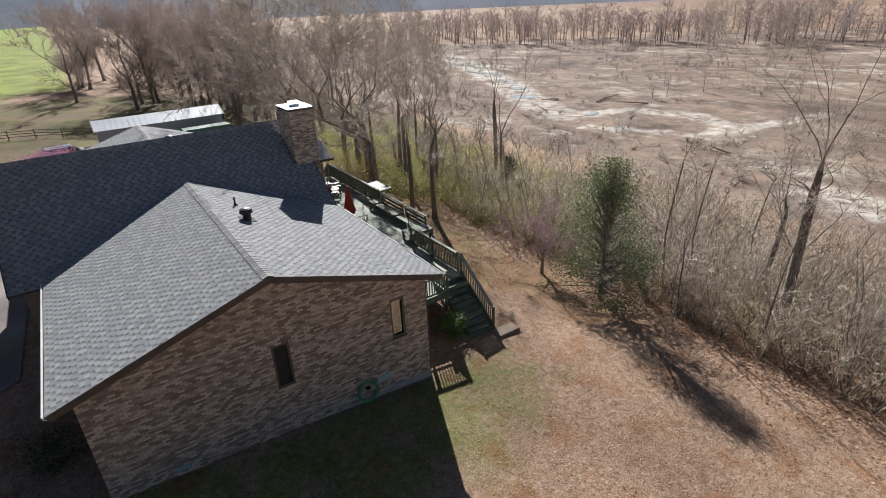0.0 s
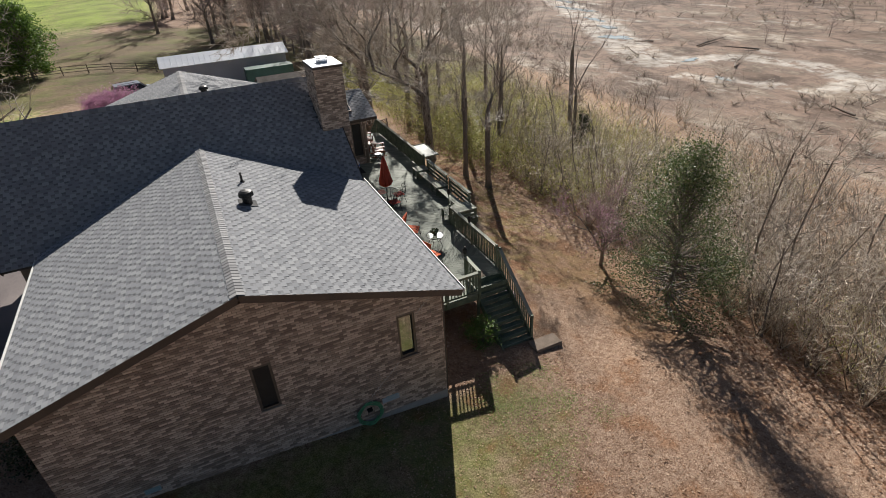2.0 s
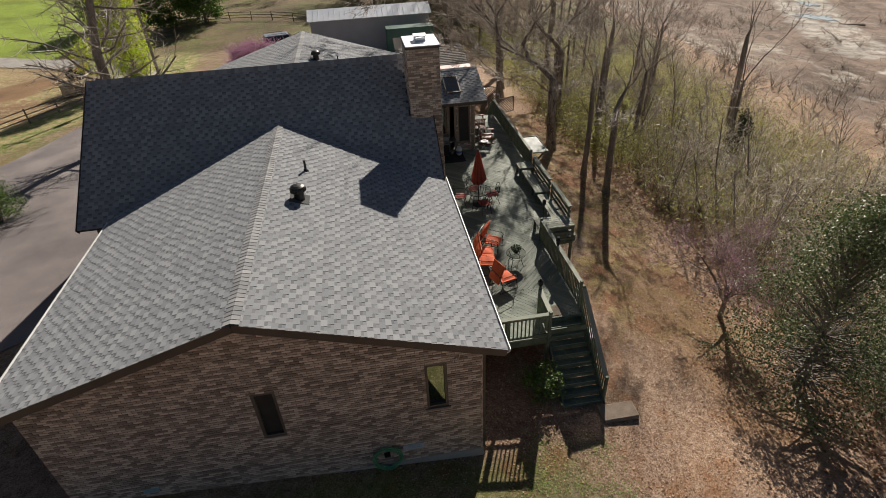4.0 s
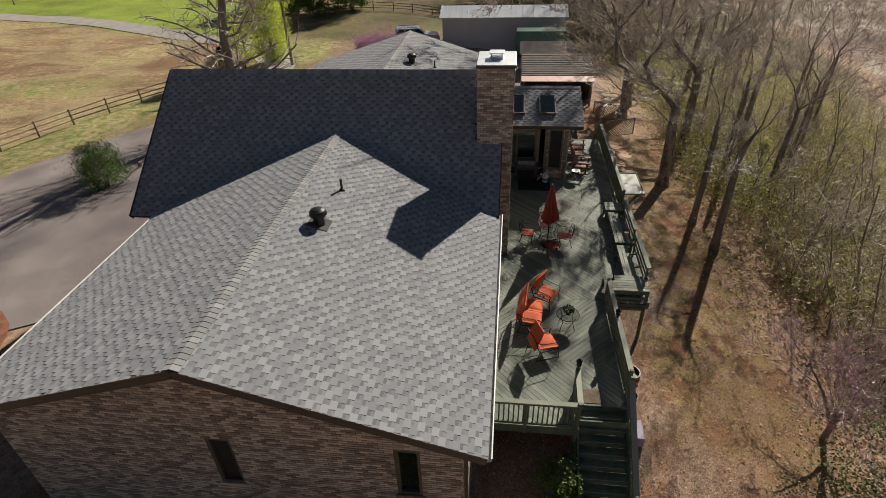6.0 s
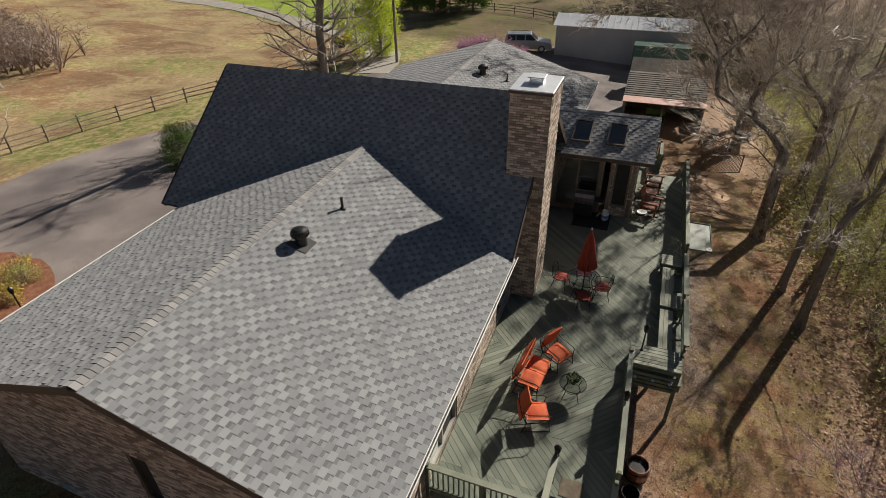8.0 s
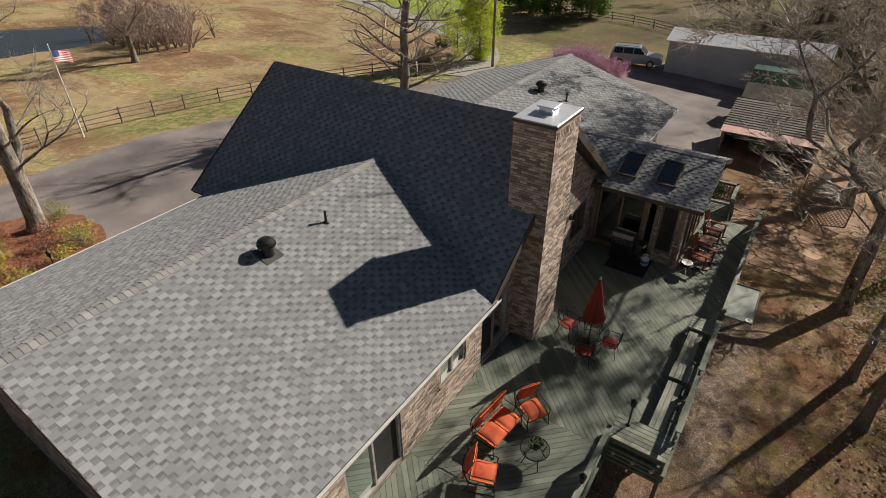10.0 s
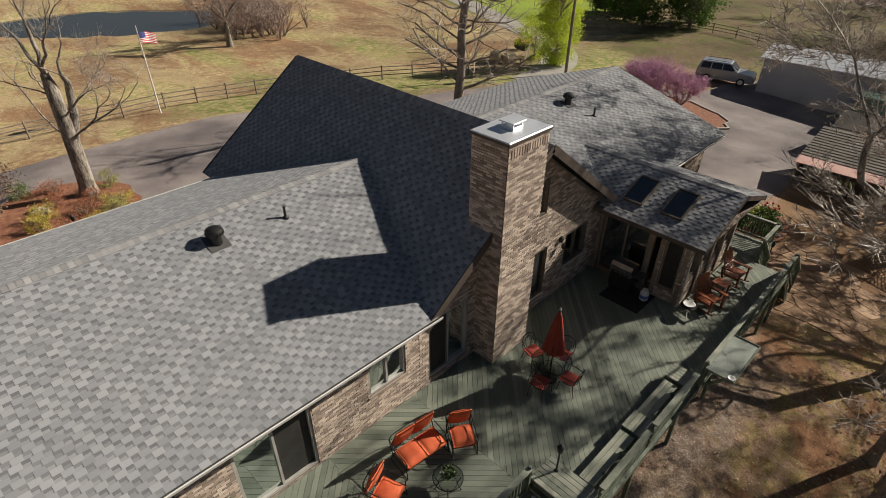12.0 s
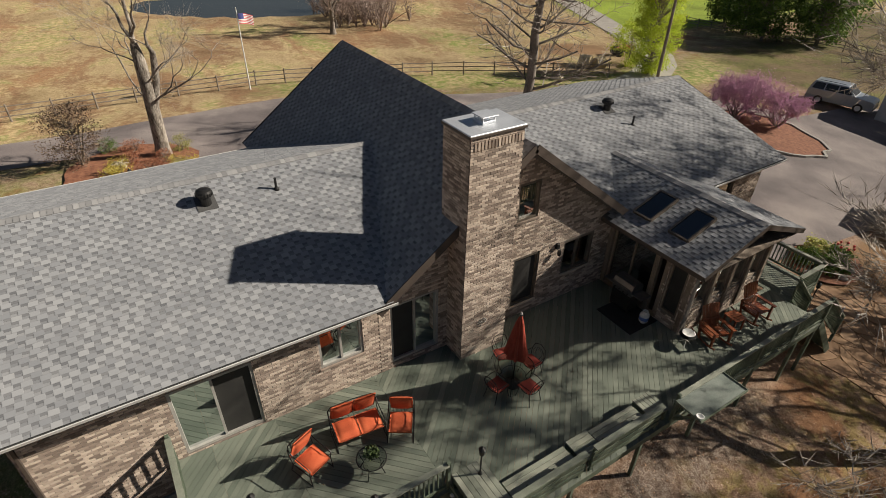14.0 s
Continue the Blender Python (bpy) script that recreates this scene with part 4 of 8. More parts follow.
# two skylights
SKYGLASS = glass("skylight_glass", (0.8, 0.82, 0.85), 1.9)
for x in (9.15, 10.55):
    up = Vector((0, SRY - 30.92, SRZ - SEZ)).normalized()
    nn = Vector((0, -up.z, up.y))
    base = Vector((x, 30.92, SEZ)) + up * 0.75
    fr = MB()
    for a, b in (((0, 0), (0.7, 0)), ((0, 1.25), (0.7, 1.25))):
        fr.beam(base + Vector((a[0], 0, 0)) + up * a[1] + nn * 0.05, base + Vector((b[0], 0, 0)) + up * b[1] + nn * 0.05, 0.06, 0.1, nn)
    for dx in (0, 0.7):
        fr.beam(base + Vector((dx, 0, 0)) + nn * 0.05, base + Vector((dx, 0, 0)) + up * 1.25 + nn * 0.05, 0.06, 0.1, nn)
    sk = part("skylight", fr, BRONZE, house, "flat roof skylight with a metal frame")
    q = MB()
    c = base + nn * 0.085
    q.quad(c, c + Vector((0.7, 0, 0)), c + Vector((0.7, 0, 0)) + up * 1.25, c + up * 1.25)
    part("pane", q, SKYGLASS, sk)
    # Grey panel added under the pane; its paleness stands for sky reflection.
    part("shade", MB().beam(base + Vector((0.35, 0, 0)) + nn * 0.03, base + Vector((0.35, 0, 0)) + up * 1.25 + nn * 0.03, 0.62, 0.012, nn), surface("skylight_backing", [(0.24, 0.25, 0.27), (0.32, 0.33, 0.35)], 2, 30, 0.6, 0), sk)
# step from the gable wall to the sunroom
for y in (29.0,):
    part("wall_lamp", MB().soft(WE + 0.01, WE + 0.12, y - 0.06, y + 0.06, 3.75, 3.95).lathe([(0.05, 0), (0.075, 0.1), (0.05, 0.2)], 8, (WE + 0.18, y, 3.55)), BLACK, house, "black wall lantern")


def roof_vent(at, parent_roof):
    """A turbine-style round roof vent with a pipe beside it."""
    x, y, z = at
    v = part("roof_vent", MB().lathe([(0.15, -0.12), (0.15, 0.22), (0.17, 0.24)], 18, at), BLACK, parent_roof, "black round metal roof vent", smooth=False)
    dome = MB().lathe([(0.17, 0.24), (0.215, 0.27), (0.225, 0.36), (0.2, 0.42), (0.12, 0.46), (0.02, 0.475)], 20, at)
    part("vent_head", dome, BLACK, v)
    for k in range(20):
        a = 2 * math.pi * k / 20
        c, s = math.cos(a), math.sin(a)
        part("fin", MB().beam((x + c * 0.224, y + s * 0.224, z + 0.27), (x + c * 0.222, y + s * 0.222, z + 0.37), 0.012, 0.02), BLACK, v)
    part("flashing", MB().beam((x - 0.27, y, z + 0.27 * SL + 0.02), (x + 0.27, y, z - 0.27 * SL + 0.02), 0.54, 0.01), ROOFBASE, v, "flat dark flashing")


def roof_pipe(x, y, parent_roof, fz=0.0):
    z = wing_z(x) + fz
    p = part("vent_pipe", MB().lathe([(0.1, -0.05), (0.085, 0.03), (0.04, 0.07), (0.035, 0.33), (0.045, 0.34), (0.045, 0.36)], 12, (x, y, z)), BLACK, parent_roof, "black plumbing vent pipe")


roof_vent((4.22, 19.55, wing_z(4.22)), roof_a)
roof_pipe(4.3, 21.5, roof_a)
roof_vent((4.2, 35.2, wing_z(4.2) - 0.07), roof_e)
roof_pipe(5.3, 35.6, roof_e, -0.07)

# ---- small things on the gable wall ----
HOSE = surface("green_hose", [(0.08, 0.26, 0.13), (0.14, 0.36, 0.2)], 6, 60, 0.5, 0.05)
hose = thing("garden_hose", "coiled green garden hose hung on the brick wall", "hose", (5.86, Y0 - 0.06, 0.75))
coil = []
for i in range(90):
    a = i * 2 * math.pi / 18
    r = 0.24 + 0.03 * math.sin(i * 0.9)
    coil.append((r * math.cos(a), -0.02 - 0.012 * (i / 18), r * 1.15 * math.sin(a)))
part("coil", MB().tube([(a * 1.5, b, c * 1.5) for a, b, c in coil], 0.02, 5), HOSE, hose)
part("tail", MB().tube([(0.2, -0.03, -0.2), (0.15, -0.05, -0.4), (0.0, -0.12, -0.52), (-0.2, -0.2, -0.58)], 0.013, 5), HOSE, hose)
part("hanger", MB().soft(-0.08, 0.08, -0.1, 0.04, 0.1, 0.16), BLACK, hose)
for x, z in ((6.63, 0.99), (-0.19, 0.93)):
    v = thing("foundation_vent", "small pale blue foundation vent in the wall", "vent", (x, Y0, z))
    VENT = surface("vent_blue", [(0.25, 0.38, 0.42), (0.36, 0.5, 0.54)], 4, 40, 0.5, 0.05)
    part("vent_frame", MB().soft(-0.2, 0.2, -0.03, 0.02, -0.09, 0.09), VENT, v)
    for k in range(4):
        part("slat", MB().box(-0.17, 0.17, -0.04, -0.03, -0.06 + k * 0.035, -0.045 + k * 0.035), VENT, v)

# crawl-space vent and a stepped crack filled with pale mortar on the gable wall
part("foundation_vent", MB().soft(6.3, 6.86, Y0 - 0.035, Y0 - 0.002, 0.86, 1.06, 0.008), surface("pale_blue_vent_cover", [(0.36, 0.44, 0.5), (0.46, 0.54, 0.6)], 3, 50, 0.6, 0.1), house, "pale blue-grey vent cover")
FILLER = surface("pale_joint_filler", [(0.45, 0.43, 0.4), (0.58, 0.56, 0.52)], 4, 60, 0.9, 0.2)
for start, end in (((6.02, 1.3), (6.96, 2.2)), ((7.62, 3.78), (8.12, 4.3))):
    u, z = start
    filler = MB()
    while u < end[0] and z < end[1]:
        filler.box(u - 0.007, u + 0.007, Y0 - 0.026, Y0 - 0.004, z, z + 0.0725)
        filler.box(u - 0.007, u + 0.082, Y0 - 0.026, Y0 - 0.004, z + 0.0725 - 0.013, z + 0.0725)
        u += 0.075
        z += 0.0725
    part("crack_filler", filler, FILLER, house, "pale mortar in a stepped crack", kind="stuff")

# ---- deck ----
def clip(poly, inside, cross):
    out = []
    for i, p in enumerate(poly):
        q = poly[(i + 1) % len(poly)]
        a, b = inside(p), inside(q)
        if a:
            out.append(p)
        if a != b:
            out.append(cross(p, q))
    return out


def clip_rect(poly, x0, x1, y0, y1):
    for k, lim, sign in ((0, x0, 1), (0, x1, -1), (1, y0, 1), (1, y1, -1)):
        def cross(p, q, k=k, lim=lim):
            t = (lim - p[k]) / (q[k] - p[k])
            return (p[0] + (q[0] - p[0]) * t, p[1] + (q[1] - p[1]) * t)
        poly = clip(poly, lambda p, k=k, lim=lim, sign=sign: (p[k] - lim) * sign >= 0, cross)
        if len(poly) < 3:
            return []
    return poly


deck = thing("deck", "large raised wooden deck, boards stained pale green", "deck", kind="")


def boards(x0, x1, y0, y1, degrees, z=DZ, w=0.138, gap=0.008, parent=None):
    d = Vector((math.cos(radians(degrees)), math.sin(radians(degrees))))
    s = Vector((-d.y, d.x))
    c = Vector(((x0 + x1) / 2, (y0 + y1) / 2))
    reach = math.hypot(x1 - x0, y1 - y0)
    k = -int(reach / 2 / (w + gap)) - 1
    while k * (w + gap) < reach / 2 + w:
        a, b = c + s * (k * (w + gap)), c + s * (k * (w + gap) + w)
        poly = [tuple(a - d * reach), tuple(a + d * reach), tuple(b + d * reach), tuple(b - d * reach)]
        poly = clip_rect(poly, x0, x1, y0, y1)
        k += 1
        if len(poly) < 3:
            continue
        zz = z + random.uniform(-0.002, 0.002)
        mb = MB()
        n = len(poly)
        mb.v = [(p[0], p[1], zz) for p in poly] + [(p[0], p[1], zz - 0.035) for p in poly]
        mb.f = [tuple(range(n)), tuple(reversed(range(n, 2 * n)))] + [(i + n, (i + 1) % n + n, (i + 1) % n, i) for i in range(n)]
        part("board", mb, DECK, parent or deck)


boards(8.52, 12.7, 17.78, 19.4, -45)
boards(8.52, 11.28, 16.98, 17.775, -45)
boards(8.52, 12.7, 19.405, 22.3, 45)
boards(8.52, 14.12, 22.305, 31.45, -45)
boards(12.02, 14.12, 31.455, 36.2, -45)
boards(9.6, 12.9, 36.205, 38.0, 0)
for a, b in (((8.5, 16.99), (11.25, 16.99)), ((12.66, 17.8), (12.66, 22.3)), ((14.08, 22.34), (14.08, 36.2)), ((12.7, 22.34), (14.08, 22.34)), ((11.3, 17.76), (12.7, 17.76)), ((12.9, 36.18), (14.1, 36.18)), ((9.6, 37.98), (12.9, 37.98)), ((12.88, 36.2), (12.88, 38.0))):
    part("rim_joist", MB().beam((*a, DZ - 0.16), (*b, DZ - 0.16), 0.04, 0.24), RAILGREEN, deck, "green rim joist")
for y in np.arange(17.3, 36, 0.6):
    part("joist", MB().beam((8.6 if y < 31 else 12.0, y, DZ - 0.13), (12.6 if y < 22.3 else 14.05, y, DZ - 0.13), 0.045, 0.18), RAILGREEN, deck)
for x, y in ((8.9, 17.1), (11.22, 17.1), (12.6, 17.9), (12.6, 20.0), (12.6, 22.2), (14.0, 22.5), (14.0, 25.0), (14.0, 27.5), (14.0, 30.0), (14.0, 32.5), (14.0, 35.0), (14.0, 36.1), (12.85, 36.1), (12.85, 37.9), (10.6, 37.9)):
    part("post", MB().soft(x - 0.05, x + 0.05, y - 0.05, y + 0.05, ground_z(x, y) - 0.2, DZ - 0.04), RAILGREEN, deck, "deck support post")


def railing(p, q, label="green-stained wooden deck railing with upright balusters", posts=True, h=0.93, gap=0.125, low=0.09, ends=(True, True)):
    """A railing from p to q (foot points, may slope): posts, cap, two rails, balusters."""
    p, q = Vector(p), Vector(q)
    r = thing("deck_railing", label, "railing", tuple(p), group="deck railings")
    d = q - p
    flat = Vector((d.x, d.y, 0))
    up = Vector((0, 0, 1))
    part("cap", MB().beam(up * (h + 0.02), d + up * (h + 0.02), 0.14, 0.038), BENCH, r, "pale flat cap board")
    part("top_rail", MB().beam(up * (h - 0.05), d + up * (h - 0.05), 0.04, 0.09), RAILGREEN, r)
    part("bottom_rail", MB().beam(up * (low + 0.04), d + up * (low + 0.04), 0.04, 0.08), RAILGREEN, r)
    side = Vector((-flat.y, flat.x, 0)).normalized() * 0.035
    n = int(flat.length / gap)
    bal = MB().box(-0.018, 0.018, -0.018, 0.018, low, h - 0.04).mesh("baluster", RAILGREEN)
    for i in range(1, n):
        part("baluster", bal, None, r).location = d * (i / n) + side
    if posts:
        m = max(1, round(flat.length / 1.7))
        for i in range(m + 1):
            if (i == 0 and not ends[0]) or (i == m and not ends[1]):
                continue
            c = d * (i / m)
            part("post", MB().soft(c.x - 0.045, c.x + 0.045, c.y - 0.045, c.y + 0.045, c.z - 0.25, c.z + h + (0.0 if 0 < i < m else 0.1)), RAILGREEN, r)
    return r


railing((8.55, 16.95, DZ), (11.2, 16.95, DZ))
railing((11.22, 17.0, DZ), (11.25, 18.15, DZ), ends=(False, True))
railing((12.66, 18.2, DZ), (12.62, 22.25, DZ), label="deck railing above the stairs, pale cap")
railing((12.62, 17.9, DZ + 0.05), (12.6, 15.55, -0.05), label="sloping green stair railing")
railing((14.08, 28.45, DZ), (14.08, 36.1, DZ), label="long deck railing beside the rocking chairs")
railing((14.1, 36.2, DZ), (14.12, 37.9, 0.1), label="sloping stair railing at the far end of the deck", ends=(False, True))
railing((12.95, 36.25, DZ), (12.97, 37.9, 0.1), label="sloping stair railing beside the flower bed", ends=(False, True))
railing((10.9, 37.95, DZ), (12.85, 37.95, DZ), label="landing railing behind the sunroom")
railing((12.88, 36.4, DZ), (12.88, 37.9, DZ), ends=(False, False), label="short landing railing at the stair head")


def stairs(label, x0, x1, y0, y1, z0, z1, n, group="deck stairs"):
    """Open wooden stairs from (y0, z0) at the top to (y1, z1)."""
    st = thing("stairs", label, "stairs", ((x0 + x1) / 2, y0, z0), group=group)
    rise, run = (z0 - z1) / n, (y1 - y0) / (n - 1)
    w = x1 - x0
    sgn = 1 if run > 0 else -1
    for i in range(1, n):
        a = (i - 1) * run
        b = a + run
        lo, hi = min(a, b), max(a, b)
        for k in (0, 1):
            p, q = lo + (hi - lo) * (k * 0.5) + 0.004, lo + (hi - lo) * (k * 0.5 + 0.5) - 0.004
            part("tread", MB().soft(-w / 2, w / 2, p, q, -i * rise - 0.035, -i * rise, 0.006), RAILGREEN, st)
        part("riser", MB().box(-w / 2 + 0.02, w / 2 - 0.02, (b if sgn > 0 else b), (b + 0.018), -i * rise - rise + 0.002, -i * rise - 0.036), RAILGREEN, st)
        part("tread_edge", MB().box(-w / 2 + 0.1, w / 2 - 0.1, b - 0.006 * sgn - 0.012, b - 0.006 * sgn + 0.012, -i * rise + 0.0, -i * rise + 0.004), BENCH, st, "pale tread nosing")
    for x in (-w / 2 - 0.03, w / 2 + 0.03):
        part("stringer", MB().beam((x, 0, -0.14), (x, y1 - y0, z1 - z0 - 0.02), 0.045, 0.26), RAILGREEN, st)
    return st


stairs("green wooden stairs down to the lawn", 11.34, 12.56, 17.76, 15.45, DZ, -0.12, 10)
stairs("green wooden stairs beside the flower bed", 13.02, 14.05, 36.2, 38.4, DZ, ground_z(13.5, 38.4), 11)
solid("stepping_slab", MB().soft(12.3, 13.4, 14.7, 15.3, ground_z(12.8, 15) - 0.05, ground_z(12.8, 15) + 0.12, 0.03), surface("slab_stone", [(0.2, 0.15, 0.11), (0.33, 0.26, 0.2)], 3, 40, 0.9, 0.4), "flat stone slab at the foot of the stairs", "stone slab")


# ---- built-in benches of the bump-out ----
def bench_box(x0, x1, y0, y1, z=2.02, label="built-in deck bench with board top"):
    b = thing("deck_bench", label, "bench", ((x0 + x1) / 2, (y0 + y1) / 2, DZ), group="built-in deck benches")
    w, d, h = (x1 - x0) / 2, (y1 - y0) / 2, z - DZ
    n = max(2, round((x1 - x0) / 0.14)) if w < d else max(2, round((y1 - y0) / 0.14))
    for i in range(n):
        if w < d:
            a = -w + 2 * w * i / n
            part("board", MB().soft(a + 0.003, a + 2 * w / n - 0.003, -d, d, h - 0.038, h, 0.006), BENCH, b)
        else:
            a = -d + 2 * d * i / n
            part("board", MB().soft(-w, w, a + 0.003, a + 2 * d / n - 0.003, h - 0.038, h, 0.006), BENCH, b)
    for x in (-w + 0.06, w - 0.06):
        for y in (-d + 0.06, d - 0.06):
            part("leg", MB().box(x - 0.045, x + 0.045, y - 0.045, y + 0.045, 0, h - 0.038), RAILGREEN, b)
    for y in (-d + 0.02, d - 0.02):
        part("apron", MB().box(-w + 0.02, w - 0.02, y - 0.018, y + 0.018, h - 0.17, h - 0.039), RAILGREEN, b)
    return b


bench_box(12.6, 14.05, 22.35, 23.2, label="wide pale platform bench at the deck corner")
bench_box(13.36, 13.76, 23.25, 25.15, 1.98)
bench_box(13.33, 14.0, 25.25, 25.95, 2.04, label="square pale bench end")
bench_box(13.36, 13.76, 26.0, 27.6, 1.98)
bench_box(13.3, 14.0, 27.7, 28.35, 2.04, label="square pale bench end")
for y0, y1 in ((23.0, 25.2), (25.45, 27.9)):
    r = thing("slatted_screen", "slatted back rail behind the deck benches", "railing", (14.05, y0, DZ), group="bench back rails")
    L = y1 - y0
    part("cap", MB().soft(-0.08, 0.08, 0, L, 0.9, 0.94), BENCH, r, "pale cap board")
    for z in (0.2, 0.42, 0.64):
        part("slat", MB().box(0.0, 0.03, 0, L, z, z + 0.13), RAILGREEN, r)
    for y in (0.06, L - 0.06):
        part("post", MB().box(-0.05, -0.001, y - 0.045, y + 0.045, -0.2, 0.93), RAILGREEN, r)
    for y in (0.7, L - 0.7):
        part("arm", MB().beam((-0.05, y, 0.5), (-0.32, y, 0.43), 0.05, 0.04), RAILGREEN, r)
skirt = thing("bench_skirt", "dark slatted skirt with small lamps under the corner bench", "skirt", (13.3, 22.28, 1.3))
for k in range(4):
    part("slat", MB().box(-0.62, 0.68, -0.02, 0.02, -0.05 + k * 0.15, 0.06 + k * 0.15), RAILGREEN, skirt)
for x in (-0.45, 0.05, 0.5):
    part("lamp", MB().lathe([(0.04, 0), (0.06, 0.03), (0.03, 0.06)], 10, (x, -0.05, 0.3)), WHITE, skirt, "small white lamp")

serving = thing("side_counter", "green plywood counter fixed outside the railing", "counter", (14.45, 29.25, 2.46))
part("top", MB().soft(-0.34, 0.42, -1.0, 0.98, 0, 0.03, 0.008), surface("counter_paint", [(0.1, 0.135, 0.115), (0.17, 0.2, 0.175), (0.25, 0.28, 0.25)], 1.5, 40, 0.6, 0.15), serving)
for y in (-1.0, 0.96):
    part("lip", MB().box(-0.34, 0.42, y, y + 0.025, 0.0301, 0.06), RAILGREEN, serving)
part("lip", MB().box(0.421, 0.445, -1.0, 0.985, -0.03, 0.06), RAILGREEN, serving)
for y in (-0.8, 0.8):
    part("brace", MB().beam((-0.3, y, -0.75), (0.3, y, -0.03), 0.05, 0.08), RAILGREEN, serving, "slanting wooden brace")
solid("enamel_bowl", MB().lathe([(0.03, 0), (0.09, 0.05), (0.1, 0.06), (0.085, 0.055), (0.03, 0.015)], 16, (14.78, 28.35, 2.4905)), WHITE, "small white bowl on the green counter", "bowl", smooth=True)


def lantern_post(x, y, z, h, label):
    lp = thing("post_lantern", label, "lantern", (x, y, z), group="deck lanterns")
    part("pole", MB().lathe([(0.06, 0), (0.03, 0.03), (0.022, 0.06), (0.022, h - 0.25)], 10), BLACK, lp)
    part("lamp_head", MB().lathe([(0.03, h - 0.25), (0.065, h - 0.22), (0.08, h - 0.06), (0.09, h - 0.05), (0.02, h + 0.02), (0.01, h + 0.05)], 8), BLACK, lp, "black lantern head")
    return lp


lantern_post(12.92, 22.95, 2.02, 0.95, "black post lantern on the corner bench")
lantern_post(12.9, 38.3, ground_z(12.9, 38.3), 2.4, "tall black post lantern beside the flower bed")
lantern_post(11.27, 18.2, 2.55, 0.32, "small black lantern on the stair newel")
lantern_post(-6.2, 18.0, ground_z(-6.2, 18), 2.3, "black lamp post beside the drive")
lantern_post(12.62, 20.4, 2.53, 0.3, "small black lantern on the deck railing")

# ---- deck furniture ----
ORANGE = surface("orange_cushion", [(0.5, 0.085, 0.03), (0.64, 0.125, 0.045), (0.72, 0.17, 0.065)], 3, 120, 0.85, 0.15, dist=0.004)
RED = surface("red_cushion", [(0.33, 0.05, 0.035), (0.46, 0.085, 0.06)], 3, 120, 0.85, 0.15, dist=0.004)
CANVAS = surface("rust_canvas", [(0.22, 0.035, 0.02), (0.36, 0.06, 0.035), (0.42, 0.085, 0.05)], 3, 80, 0.85, 0.15)
TABLEGLASS = glass("table_glass", (0.5, 0.53, 0.5), 1.6)


def cushion(w, d, t, m, puff=0.03):
    """A soft pad, w by d by t, bulging in the middle, with a rolled edge."""
    bm = bmesh.new()
    bmesh.ops.create_grid(bm, x_segments=10, y_segments=10, size=0.5)
    top = MB()
    rng = random.Random(w * 100 + d)
    verts = [v.co.copy() for v in bm.verts]
    for sgn in (1, -1):
        n = len(top.v)
        for c in verts:
            ex, ey = 1 - (2 * abs(c.x)) ** 6, 1 - (2 * abs(c.y)) ** 6
            z = sgn * (t / 2) * (0.25 + 0.75 * max(0, ex * ey)) + sgn * puff * max(0, (1 - (2 * c.x) ** 2) * (1 - (2 * c.y) ** 2)) + rng.uniform(-0.004, 0.004)
            top.v.append(tuple(m @ Vector((c.x * w, c.y * d, z))))
        for f in bm.faces:
            idx = [n + v.index for v in f.verts]
            top.f.append(tuple(idx if sgn > 0 else idx[::-1]))
    k = len(verts)
    for e in bm.edges:
        if len(e.link_faces) == 1:
            a, b = e.verts[0].index, e.verts[1].index
            top.f.append((a, b, b + k, a + k))
    bm.free()
    return top


def lounge(name, label, at, turn, seats):
    """A wrought-iron lounge seat with thick cushions; it faces its own +x."""
    w = 0.62 * seats
    c = thing(name, label, "outdoor seat", (*at, DZ), turn, "orange lounge set")
    for i in range(seats):
        y = (i - (seats - 1) / 2) * 0.6
        part("seat_cushion", cushion(0.6, 0.585, 0.13, pose(0.06, y, 0.42, 0, 5, 0)), ORANGE, c, "thick orange seat cushion", smooth=True)
        part("back_cushion", cushion(0.72, 0.585, 0.13, pose(-0.29, y, 0.76, 0, -70, 0)), ORANGE, c, "thick orange back cushion", smooth=True)
    hw = w / 2 + 0.02
    for s in (-1, 1):
        y = s * hw
        part("arm", MB().tube([(-0.38, y, 0.78), (-0.2, y, 0.66), (0.1, y, 0.63), (0.3, y, 0.62), (0.37, y, 0.56), (0.34, y, 0.49)], 0.013, 6), BLACK, c)
        part("leg", MB().tube([(0.34, y, 0.5), (0.33, y, 0.32), (0.37, y, 0.0)], 0.013, 6), BLACK, c)
        part("leg", MB().tube([(-0.25, y, 0.4), (-0.3, y, 0.2), (-0.38, y, 0.0)], 0.013, 6), BLACK, c)
        part("side_rail", MB().tube([(-0.26, y, 0.34), (0.34, y, 0.36)], 0.012, 6), BLACK, c)
        part("runner", MB().tube([(-0.38, y, 0.015), (0.37, y, 0.015)], 0.01, 6), BLACK, c)
    part("seat_frame", MB().tube([(0.34, -hw, 0.36), (0.34, hw, 0.36)], 0.012, 6).tube([(-0.26, -hw, 0.34), (-0.26, hw, 0.34)], 0.012, 6), BLACK, c)
    back = MB().tube([(-0.27, -hw, 0.35), (-0.4, -hw, 0.74), (-0.42, -hw * 0.85, 0.84), (-0.43, 0, 0.87), (-0.42, hw * 0.85, 0.84), (-0.4, hw, 0.74), (-0.27, hw, 0.35)], 0.013, 6)
    part("back_frame", back, BLACK, c, "curved black iron back frame")
    for k in range(9):
        y = -hw + 2 * hw * (k + 0.5) / 9
        part("back_bar", MB().tube([(-0.285, y, 0.36), (-0.42, y, 0.84)], 0.005, 4, False), BLACK, c)
    return c


